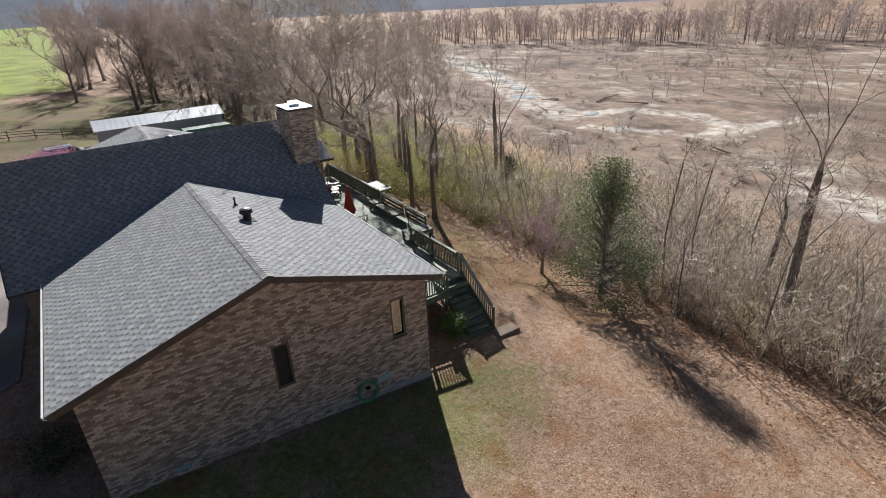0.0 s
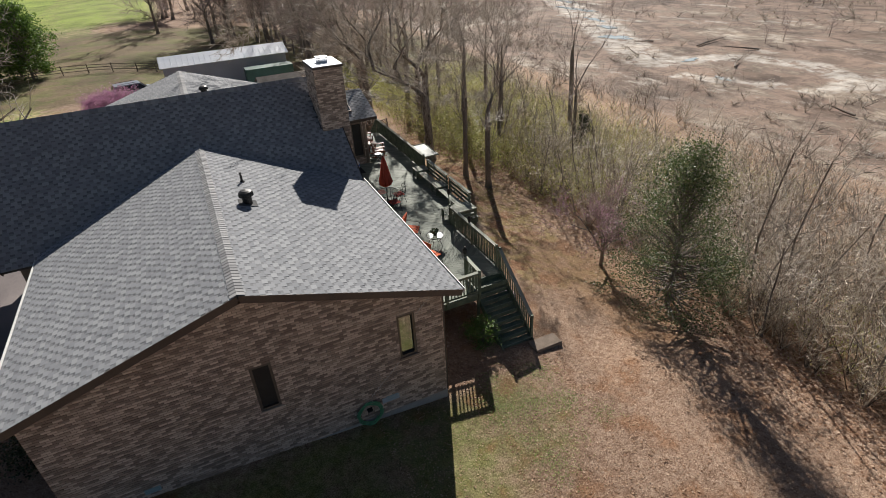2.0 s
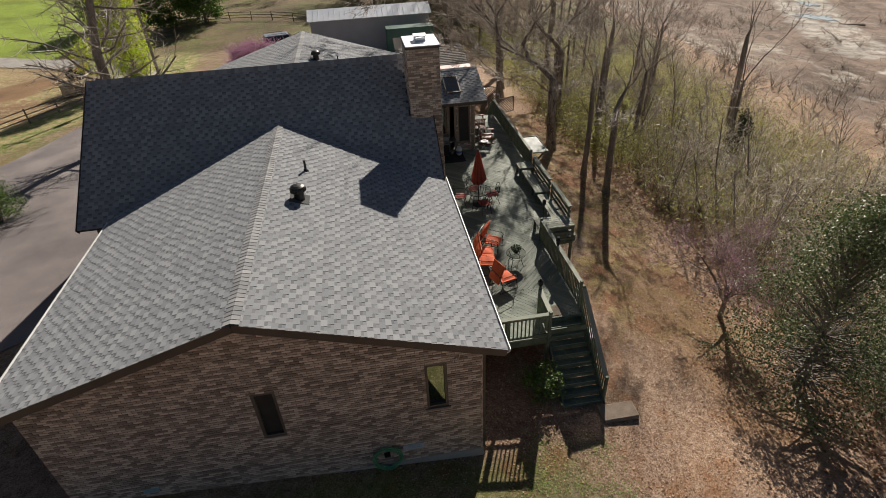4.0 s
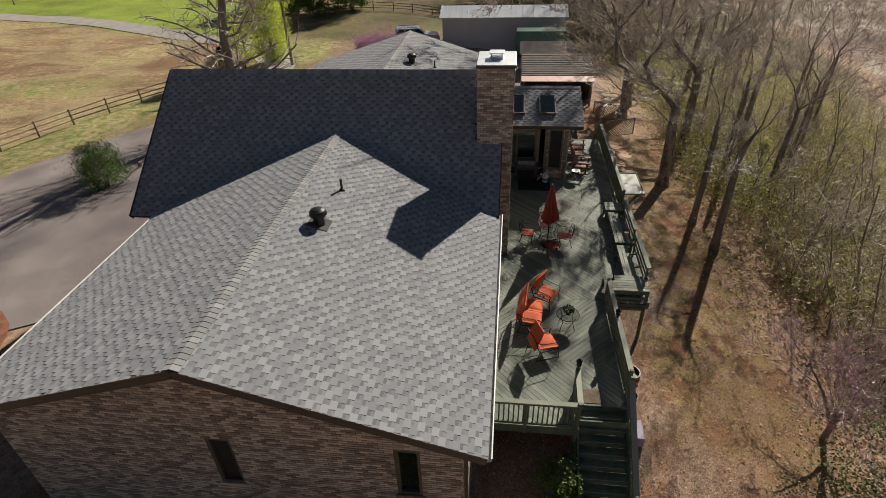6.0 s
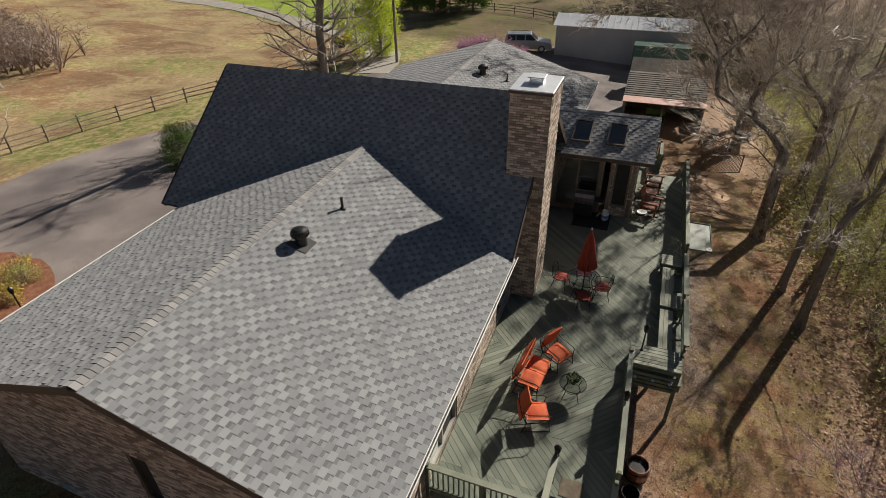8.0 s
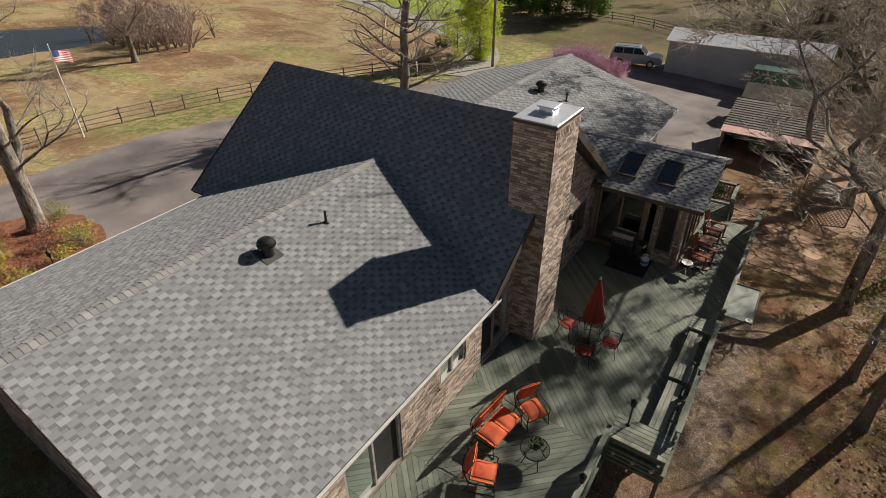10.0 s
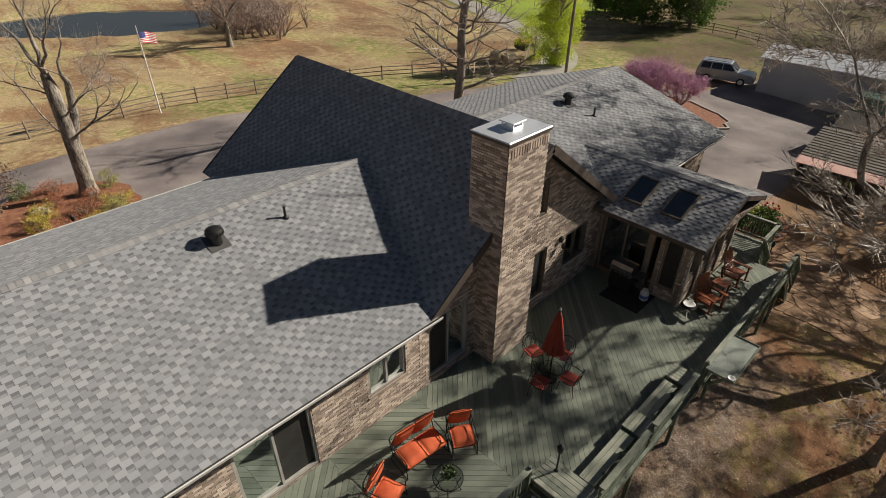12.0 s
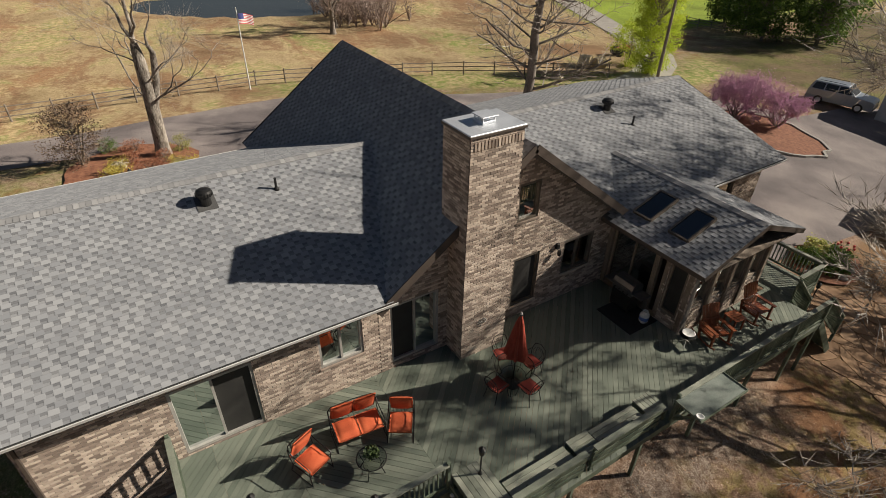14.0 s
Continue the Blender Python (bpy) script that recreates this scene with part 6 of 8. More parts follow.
edge = forked_tree("tall leafless tree on the wooded bank", 57, 19.5, 0.25, (25.4, 9.4), PALEBARK, GREYTWIG, bole=0.53, spread=32, thin=0.018, sprays=5, arm=3.0, wide=5.6, lean=(0.03, 0.02))
yard = forked_tree("large old shade tree with pale bark beside the drive", 66, 14.5, 0.38, (-13.2, 19.9), PALEBARK, GREYTWIG, bole=0.5, spread=20, lean=(0.02, 0.03), second=True, arm=3.4, sprays=4, wide=5.5)
PIN = [(30, 0.14, 0.36, 74, 9, 9, 0.3), (9, 0.1, 0.46, 50, 5, 5), (8, 0.08, 0.5, 48, 3, 3), (9, 0.05, 0.75, 48, 3, 1)]
bare_tree("leafless yard tree with level limbs beside the drive", 77, 13.5, 0.37, PIN, (-10.2, 43.6), (0.0, 0.0), BARK, GREYTWIG, group="yard trees", thin=0.016)
field = forked_tree("leafless pasture tree with a rounded crown", 79, 9.5, 0.34, (-47.5, 44.0), BARK, REDTWIG, thin=0.022, deep=5, bole=0.3, spread=38, wide=4.0)
far_a = forked_tree("leafless grey-brown woodland tree", 88, 16.5, 0.18, (24.9, 38.6), BARK, REDTWIG, "woodland trees", 0.013, 4, 38, 0.4, sprays=5, arm=2.2, wide=4.4)
far_b = forked_tree("leafless woodland tree with upright limbs", 99, 16.0, 0.17, (32.4, 38.6), BARK, REDTWIG, "woodland trees", 0.013, 4, 32, 0.42, sprays=5, arm=2.0)
far_c = forked_tree("slim leafless grey woodland tree", 111, 15.0, 0.13, (27.9, 43.3), BARK, GREYTWIG, "woodland trees", 0.012, 4, 34, 0.42, sprays=5, arm=1.8)
sap_a = bare_tree("thin leafless woodland sapling", 122, 5.0, 0.045, SAPL, (23.5, 14), twigs=GREYTWIG, group="saplings")
sap_b = bare_tree("thin leafless sapling, crooked", 133, 4.2, 0.04, SAPL, (25, 20), twigs=GREYTWIG, group="saplings")
sap_c = bare_tree("tall thin leafless woodland sapling", 144, 6.5, 0.055, SAPL, (24, 27), twigs=GREYTWIG, group="saplings")
rng = random.Random(5)
again(field, -50.5, 45.6, 0.85, 100)
forked_tree("tall broad leafless tree beside the garden shelter", 210, 21.5, 0.33, (18.2, 50.6), PALEBARK, GREYTWIG, thin=0.024, sprays=7, bole=0.34, spread=38, wide=7.8, arm=2.6, shift=(-3.0, -1.5))
again(edge, 31, 13, 0.7, 250)
dense = forked_tree("tall leafless tree with a dense twiggy crown", 412, 20.5, 0.3, (21.3, 44.6), PALEBARK, GREYTWIG, thin=0.024, sprays=7, bole=0.38, spread=38, wide=7.2, arm=2.4, shift=(-2.8, 0))
again(dense, 23.5, 51.5, 1.05, 190)
again(dense, 19.4, 55.0, 1.0, 80)
again(tall1, 22.4, 39.6, 1.2, 40)
for x, y, k, a in ((24.6, 57.5, 1.6, 140), (20.6, 60.5, 1.5, 260)):
    again(tall2, x, y, k, a)
again(tall3, 26, 47, 0.9, 215)
spots = [(24.9, 38.6), (32.4, 38.6), (27.9, 43.3), (35.2, 42.8), (18.2, 50.6), (22.5, 45.5)]
tries = 0
while len(spots) < 50 and tries < 9000:
    tries += 1
    x, y = rng.uniform(17, 56), rng.uniform(34, 122)
    if (x < 23 and y < 56) or (y < 40 and x > 38) or (x > 40 and y < 62) or (x < 21 and y < 66):
        continue
    if x > 30 + 0.35 * (y - 30):
        continue
    if all(math.hypot(x - a, y - b) > 2.4 for a, b in spots):
        spots.append((x, y))
for x, y in spots[6:]:
    again(rng.choice((far_a, far_b, far_c, far_a)), x, y, rng.uniform(0.8, 1.2), rng.uniform(0, 360), rng.uniform(0.9, 1.15))
big_a = forked_tree("leafless tree with a wide purple-brown twig crown", 301, 18.5, 0.3, (9.5, 110), BARK, HAZETWIG, "far woodland trees", 0.026, 4, 44, 0.26, sprays=5, arm=3.0, wide=7.5)
big_b = forked_tree("thick-trunked leafless tree behind the shed", 302, 18.0, 0.32, (2.6, 150), BARK, HAZETWIG, "far woodland trees", 0.026, 4, 44, 0.25, (0.1, 0.0), sprays=5, arm=3.0, wide=7.5)
for x, y in ((11.2, 118), (12.6, 113), (13.8, 116), (4.6, 147), (3.4, 151)):
    again(big_b if y > 114 else big_a, x, y, rng.uniform(0.95, 1.15), rng.uniform(0, 360))
for i in range(20):
    x, y = rng.uniform(14, 34), rng.uniform(84, 140)
    again(rng.choice((big_a, big_b)), x, y, rng.uniform(0.8, 1.2), rng.uniform(0, 360))
for i in range(12):
    x, y = rng.uniform(-2, 30), rng.uniform(124, 190)
    again(rng.choice((big_a, big_b)), x, y, rng.uniform(0.9, 1.3), rng.uniform(0, 360))
for i in range(105):
    x, y = rng.uniform(21.8, 42), rng.uniform(1, 48)
    if x > 32 and y > 36:
        continue
    again(rng.choice((sap_a, sap_b, sap_c, sap_a, sap_b)), x, y, rng.uniform(0.6, 1.2), rng.uniform(0, 360), rng.uniform(0.8, 1.2))
# tree line across the floodplain
far_wood, far_twig = MB(), MB()
proto = []
for seed in (321, 322, 323, 324, 325):
    pw, pt = MB(), MB()
    r_ = random.Random(seed)
    pw.tube([(0, 0, -0.2), (r_.gauss(0, 0.2), r_.gauss(0, 0.2), 5), (r_.gauss(0, 0.5), r_.gauss(0, 0.5), 11)], [0.2, 0.14, 0.04], 4, False)
    for k in range(44):
        z = 2.5 + 9 * r_.random() ** 0.8
        d_ = Vector((r_.gauss(0, 1), r_.gauss(0, 1), r_.uniform(0.4, 1.6))).normalized()
        spray(pt, Vector((r_.gauss(0, 0.8), r_.gauss(0, 0.8), z)), d_, r_.uniform(1.4, 3.2), r_, 0.06, 6)
    proto.append((pw, pt))
places = [(150 + 75 * a + rng.uniform(-8, 110) * rng.random(), 195 - 150 * a + rng.uniform(-8, 130) * rng.random(), rng.uniform(0.6, 1.3)) for a in [rng.uniform(-0.3, 1.3) for _ in range(430)]]
places += [(rng.uniform(80, 190), rng.uniform(60, 170), rng.uniform(0.25, 0.45)) for _ in range(26)]
places += [(rng.uniform(62, 100), rng.uniform(130, 210), rng.uniform(0.6, 1.0)) for _ in range(60)]
for x, y, k in places:
    pw, pt = rng.choice(proto)
    m = pose(x, y, ground_z(x, y) - 0.1, 0, 0, rng.uniform(0, 360)) @ Matrix.Diagonal((k, k, k * rng.uniform(0.7, 1.0), 1))
    far_wood.add(pw, m)
    far_twig.add(pt, m)
solid("distant_trees", far_wood, HAZETWIG, "distant leafless trees across the floodplain", "trees", kind="stuff")
solid("distant_twigs", far_twig, HAZETWIG, "twig haze of the distant leafless trees", "trees", kind="stuff")
for i in range(5):
    again(far_c, -75 + rng.uniform(-30, 15), 95 + rng.uniform(-10, 40), rng.uniform(0.6, 0.9), rng.uniform(0, 360))


# ---- brush, stuff ----
def brush(label, seed, n, area, height, radius, material, splay=0.35, name="brush"):
    rng = random.Random(seed)
    mb = MB()
    for _ in range(n):
        x, y = area(rng)
        z = ground_z(x, y)
        h = height * rng.uniform(0.45, 1.15)
        d = Vector((rng.gauss(0, splay), rng.gauss(0, splay), 1)).normalized()
        p = Vector((x, y, z - 0.03))
        m = p + d * h * 0.5
        d2 = (d + Vector((rng.gauss(0, 0.25), rng.gauss(0, 0.25), 0))).normalized()
        q = m + d2 * h * 0.5
        mb.tube([p, m, q], [radius, radius * 0.75, radius * 0.3], 3, False)
        for k in range(3):
            f = rng.uniform(0.3, 0.9)
            b = p.lerp(m, f * 2) if f < 0.5 else m.lerp(q, f * 2 - 1)
            e = b + Vector((rng.gauss(0, 0.5), rng.gauss(0, 0.5), rng.uniform(0.2, 0.8))).normalized() * h * rng.uniform(0.15, 0.35)
            mb.tube([b, e], [radius * 0.5, radius * 0.2], 3, False)
    return solid(name, mb, material, label, "brush", kind="stuff")


def band(x0, x1, y0, y1):
    return lambda r: (x0 + (x1 - x0) * r.random() ** 1.3, r.uniform(y0, y1))


DRYSTEM = sheer(surface("dry_stems", [(0.1, 0.075, 0.055), (0.3, 0.235, 0.175), (0.5, 0.42, 0.325), (0.78, 0.7, 0.57)], 0.25, 6, 0.55, 0.0, vary="island", amount=0.8), 0.3)
def thicket(label, seed, bushes, area, height, spread, per, material, thin=0.008, name="brush"):
    """Bushes of fine crooked twigs, spraying up and out from their stools."""
    rng = random.Random(seed)
    mb = MB()
    for _ in range(bushes):
        x, y = area(rng)
        o = Vector((x, y, ground_z(x, y) - 0.03))
        h, w = height * rng.uniform(0.5, 1.2), spread * rng.uniform(0.6, 1.3)
        for k in range(5):
            e = o + Vector((rng.gauss(0, w * 0.35), rng.gauss(0, w * 0.35), h * rng.uniform(0.6, 1.0)))
            m = o.lerp(e, 0.5) + Vector((rng.gauss(0, 0.1), rng.gauss(0, 0.1), 0.1))
            mb.tube([o, m, e], [thin * 2.2, thin * 1.6, thin * 0.5], 3, False)
        for k in range(per):
            f = rng.random() ** 0.7
            p = o + Vector((rng.gauss(0, w * 0.45 * f), rng.gauss(0, w * 0.45 * f), h * f))
            d = Vector((rng.gauss(0, 0.75), rng.gauss(0, 0.75), rng.uniform(-0.2, 1.1))).normalized()
            q = p + d * rng.uniform(0.25, 0.75) * (0.5 + 0.25 * h)
            side = d.cross(Vector((rng.gauss(0, 1), rng.gauss(0, 1), rng.gauss(0, 1)))).normalized() * thin
            mb.tri(p - side, p + side, q)
    return solid(name, mb, material, label, "brush", kind="stuff")


PALEBRUSH = sheer(surface("pale_grey_brush", [(0.12, 0.095, 0.075), (0.34, 0.285, 0.235), (0.54, 0.475, 0.4), (0.82, 0.76, 0.67)], 0.3, 6, 0.5, 0.0, vary="island", amount=0.8), 0.3)
def clumped(seed, n, inner, spread):
    """Places gathered in clumps."""
    r = random.Random(seed)
    spots_ = [inner(r) for _ in range(n)]

    def at(rr):
        c = spots_[rr.randrange(n)]
        return c[0] + rr.gauss(0, spread), c[1] + rr.gauss(0, spread)
    return at


thicket("dense bare brush at the edge of the lawn", 1, 420, band(21.9, 34, -6, 29), 2.1, 1.5, 100, DRYSTEM, 0.0105)
thicket("fine bare understorey brush in the wood", 2, 380, band(21.5, 44, 28, 62), 1.7, 1.5, 90, DRYSTEM, 0.009)
thicket("taller pale thicket on the bank", 3, 400, band(23.5, 50, -8, 36), 3.8, 2.3, 110, PALEBRUSH, 0.012)
thicket("dense grey brush below the bank", 14, 360, band(26, 56, 6, 74), 2.8, 2.2, 85, PALEBRUSH, 0.015)
brush("young stems in the wood", 15, 2000, band(22.3, 44, -4, 60), 3.2, 0.016, DRYSTEM, 0.4)
thicket("brown brush on the pond shore", 16, 46, lambda r: (r.gauss(-56, 4.5), r.gauss(51, 2.5)), 4.0, 3.0, 150, REDTWIG, 0.03)
brush("reddish marsh brush on the floodplain", 4, 4200, clumped(41, 120, lambda r: (60 + 150 * r.random() ** 1.4, r.uniform(-10, 200)), 3.5), 1.1, 0.024, REDTWIG, 0.9)
thicket("grey scrub in patches on the floodplain", 17, 330, clumped(42, 50, lambda r: (60 + 110 * r.random() ** 1.5, r.uniform(0, 150)), 3.5), 1.3, 2.0, 90, PALEBRUSH, 0.016)
YOUNG = sheer(surface("young_leaves", [(0.29, 0.3, 0.085), (0.43, 0.43, 0.14), (0.56, 0.55, 0.22)], 2, 12, 0.7, 0.0, vary="island", amount=0.6), 0.5)


def leaf_scatter(name, label, seed, n, area, size, material, low=0.0, high=0.05, flat=True, category="leaves"):
    rng = random.Random(seed)
    mb = MB()
    for _ in range(n):
        x, y = area(rng)
        c = Vector((x, y, ground_z(x, y) + rng.uniform(low, high)))
        a = rng.uniform(0, 6.28)
        s = size * rng.uniform(0.6, 1.3)
        tilt = rng.uniform(-0.35, 0.35) if flat else rng.uniform(-1.2, 1.2)
        u = Vector((math.cos(a), math.sin(a), tilt)).normalized() * s
        w = Vector((-math.sin(a), math.cos(a), rng.uniform(-0.3, 0.3) if flat else rng.uniform(-1, 1))).normalized() * s * 0.5
        mb.quad(c - u * 0.5, c + w, c + u * 0.5, c - w)
    return solid(name, mb, material, label, category, kind="stuff")


LITTER = sheer(surface("fallen_leaves", [(0.24, 0.14, 0.085), (0.4, 0.25, 0.155), (0.54, 0.37, 0.25), (0.68, 0.53, 0.41)], 2, 12, 0.9, 0.0, vary="island", amount=0.75), 0.5)
leaf_scatter("understorey_leaves", "young yellow-green leaves low in the wood", 7, 135000, clumped(71, 360, band(21.8, 44, 25, 78), 1.6), 0.12, YOUNG, 0.05, 2.3, False)
leaf_scatter("understorey_leaves", "sparse young leaves among the brush", 72, 14000, clumped(73, 90, band(23.0, 40, -4, 30), 0.9), 0.07, YOUNG, 0.05, 1.6, False)
leaf_scatter("fallen_leaves", "brown fallen leaves along the wood's edge", 8, 42000, lambda r: (r.gauss(23.2, 2.2), r.uniform(0, 52)), 0.11, LITTER)
leaf_scatter("fallen_leaves", "brown leaves scattered over the lawn", 9, 15000, band(9.0, 21.5, 1, 40), 0.06, LITTER, 0.0, 0.02)
WEED = sheer(surface("green_weeds", [(0.1, 0.15, 0.03), (0.2, 0.27, 0.06), (0.32, 0.38, 0.11)], 3, 20, 0.7, 0.0, vary="island", amount=0.6), 0.45)
leaf_scatter("grass_tuft", "green weeds in the lawn", 10, 5200, clumped(101, 26, lambda r: (r.gauss(10.6, 0.9), r.gauss(12.2, 1.5)), 0.3), 0.035, WEED, 0.0, 0.03, True, "grass")
leaf_scatter("grass_tuft", "dry grass blades on the lawn", 12, 22000, band(6, 21, 0, 22), 0.045, sheer(surface("dry_grass", [(0.36, 0.245, 0.16), (0.48, 0.35, 0.245), (0.6, 0.47, 0.34)], 1, 10, 0.95, 0.0, vary="island", amount=0.6), 0.5), 0.0, 0.03, True, "grass")


# ---- evergreens and blossom ----
def leafy(label, seed, at, height, width, n, size, material, shape="cone", base=0.05, r=0.09, name="tree", category="tree", stems=1, clumps=60):
    """A leafy tree or shrub: stems with limbs, and leaves in clumps at their ends with gaps between."""
    rng = random.Random(seed)
    t = thing(name, label, category, (*at, ground_z(*at) - 0.05))
    wood, leaves = MB(), MB()
    for s in range(stems):
        a = s * 2.4 + rng.uniform(-0.4, 0.4)
        lean = Vector((math.cos(a), math.sin(a), 0)) * (0.0 if stems == 1 else width * 0.3)
        wood.tube([(0, 0, -0.1), lean * 0.3 + Vector((0, 0, height * 0.3)), lean + Vector((0, 0, height * 0.9))], [r, r * 0.7, r * 0.15], 7, False)
    for k in range(clumps):
        f = base + (1 - base) * rng.random() ** (1.15 if shape == "cone" else 0.9)
        if shape == "cone":
            rad = width / 2 * (1 - f) ** 0.6 * min(1, 0.65 + f * 3)
        else:
            rad = width / 2 * math.sqrt(max(0.05, 1 - (2 * f - 1.05) ** 2))
        a = rng.uniform(0, 6.28)
        rr = rad * rng.uniform(0.45, 1.08)
        c = Vector((rr * math.cos(a), rr * math.sin(a), height * f))
        wood.tube([(0, 0, max(0.05, height * f * 0.72)), c], [r * 0.28, 0.006], 4, False)
        cr = rng.uniform(0.5, 1.2) * (width * 0.13 + 0.08)
        for _ in range(n // clumps):
            v = Vector((rng.gauss(0, 1), rng.gauss(0, 1), rng.gauss(0, 0.75))) * cr * 0.55
            p = c + v
            u = Vector((rng.gauss(0, 1), rng.gauss(0, 1), rng.gauss(0, 0.7))).normalized() * size * rng.uniform(0.6, 1.3)
            w = u.cross(Vector((rng.gauss(0, 1), rng.gauss(0, 1), rng.gauss(0, 1)))).normalized() * size * 0.33
            leaves.quad(p - u * 0.5, p + w, p + u * 0.5, p - w)
    part("trunk", wood, BARK, t)
    part("crown", leaves, material, t)
    return t


HOLLY = surface("glossy_holly", [(0.05, 0.08, 0.026), (0.1, 0.145, 0.05), (0.22, 0.255, 0.11)], 3, 20, 0.5, 0.0, vary="island", amount=0.6)
sheer(HOLLY, 0.25)
CEDAR = surface("cedar_green", [(0.02, 0.032, 0.015), (0.045, 0.06, 0.025), (0.075, 0.085, 0.035)], 3, 20, 0.8, 0.0, vary="island", amount=0.6)
SPRING = sheer(surface("spring_green", [(0.34, 0.44, 0.025), (0.5, 0.59, 0.05), (0.6, 0.68, 0.1)], 3, 20, 0.6, 0.0, vary="island", amount=0.6), 0.55)
GREENLEAF = surface("fresh_green", [(0.05, 0.1, 0.015), (0.1, 0.18, 0.03), (0.17, 0.26, 0.05)], 3, 20, 0.6, 0.0, vary="island", amount=0.6)
sheer(GREENLEAF, 0.3)
PINK = sheer(surface("redbud_blossom", [(0.4, 0.17, 0.31), (0.55, 0.27, 0.45), (0.68, 0.42, 0.58)], 3, 20, 0.8, 0.0, vary="island", amount=0.6), 0.3)
GOLD = surface("yellow_shrub", [(0.3, 0.22, 0.02), (0.5, 0.4, 0.05), (0.55, 0.5, 0.12)], 3, 20, 0.7, 0.0, vary="island", amount=0.6)
RUSTLEAF = surface("rust_shrub", [(0.2, 0.06, 0.03), (0.34, 0.12, 0.06), (0.4, 0.2, 0.11)], 3, 20, 0.8, 0.0, vary="island", amount=0.6)
BROWNLEAF = surface("brown_shrub", [(0.13, 0.085, 0.06), (0.22, 0.15, 0.1), (0.3, 0.22, 0.15)], 3, 20, 0.9, 0.0, vary="island", amount=0.6)
leafy("evergreen holly tree with glossy dark leaves", 1, (19.75, 15.7), 7.3, 5.9, 24000, 0.085, HOLLY, r=0.14, clumps=200)
leafy("young dark cedar in the wood", 2, (31.5, 36.5), 4.5, 2.6, 3600, 0.12, CEDAR, clumps=60)
leafy("young cedar on the slope", 21, (24.5, 40.0), 3.5, 2.0, 2500, 0.12, YOUNG, clumps=60)
leafy("bright spring-green leafing tree beside the lane", 3, (-15.4, 63.2), 9.0, 4.3, 26000, 0.14, SPRING, "round", 0.03, 0.16, clumps=230)
leafy("bright spring-green shrub beside the lane", 31, (-19.0, 64.5), 4.0, 4.0, 3600, 0.16, SPRING, "round", 0.05, 0.1, clumps=60)
for k, (x, y, h, w) in enumerate([(-19.5, 89, 8, 6), (-14.5, 92, 9, 7), (-16.5, 96, 8.5, 7), (-24, 92, 7, 6), (-27, 99, 8, 6), (-30, 97, 7, 6)]):
    leafy("broad dark green tree beyond the paddock fence", 40 + k, (x, y), h, w, 9000, 0.3, GREENLEAF, "round", 0.1, 0.2, clumps=150)
for k, (x, y, r) in enumerate([(-13.5, 32.9, 1.8), (-12.0, 31.3, 1.85)]):
    leafy("round clipped evergreen bush beside the drive", 50 + k, (x, y), 2.0, r * 1.25, 6500, 0.075, GREENLEAF, "round", 0.02, 0.05, "bush", "bush", 3, 90)
leafy("brown leafless-looking round shrub by the drive", 60, (-14.0, 16.0), 3.3, 2.9, 5200, 0.09, BROWNLEAF, "round", 0.1, 0.06, "bush", "bush", 4, 90)
for k, (x, y, h, w, m, lab) in enumerate([(-11.4, 17.6, 0.9, 1.2, GOLD, "yellow flowering shrub"), (-10.5, 17.2, 0.8, 1.0, GOLD, "yellow flowering shrub"), (-12.6, 18.2, 0.7, 1.1, RUSTLEAF, "rust-red low shrub"), (-10.8, 19.1, 0.7, 1.3, RUSTLEAF, "rust-red low shrub"), (-13.5, 20.9, 1.0, 1.1, YOUNG, "green low shrub"), (-10.9, 20.6, 0.8, 1.4, GOLD, "yellow-green low shrub"), (-9.9, 20.2, 0.8, 1.2, YOUNG, "yellow-green low shrub"), (-14.8, 18.6, 0.7, 1.2, RUSTLEAF, "rust-red low shrub"), (-12.0, 19.8, 0.7, 1.2, RUSTLEAF, "rust-red low shrub"), (-9.2, 19.2, 0.7, 1.1, GOLD, "yellow-green low shrub"), (-15.5, 17.3, 0.9, 1.1, GREENLEAF, "green low shrub"), (-9.5, 18.0, 0.6, 1.2, RUSTLEAF, "rust-red low shrub"), (-8.7, 17.4, 0.8, 1.0, GOLD, "yellow-green low shrub")]):
    leafy(lab + " in the mulched bed", 70 + k, (x, y), h, w, 1300, 0.06, m, "round", 0.03, 0.03, "shrub", "shrub", 4, 40)


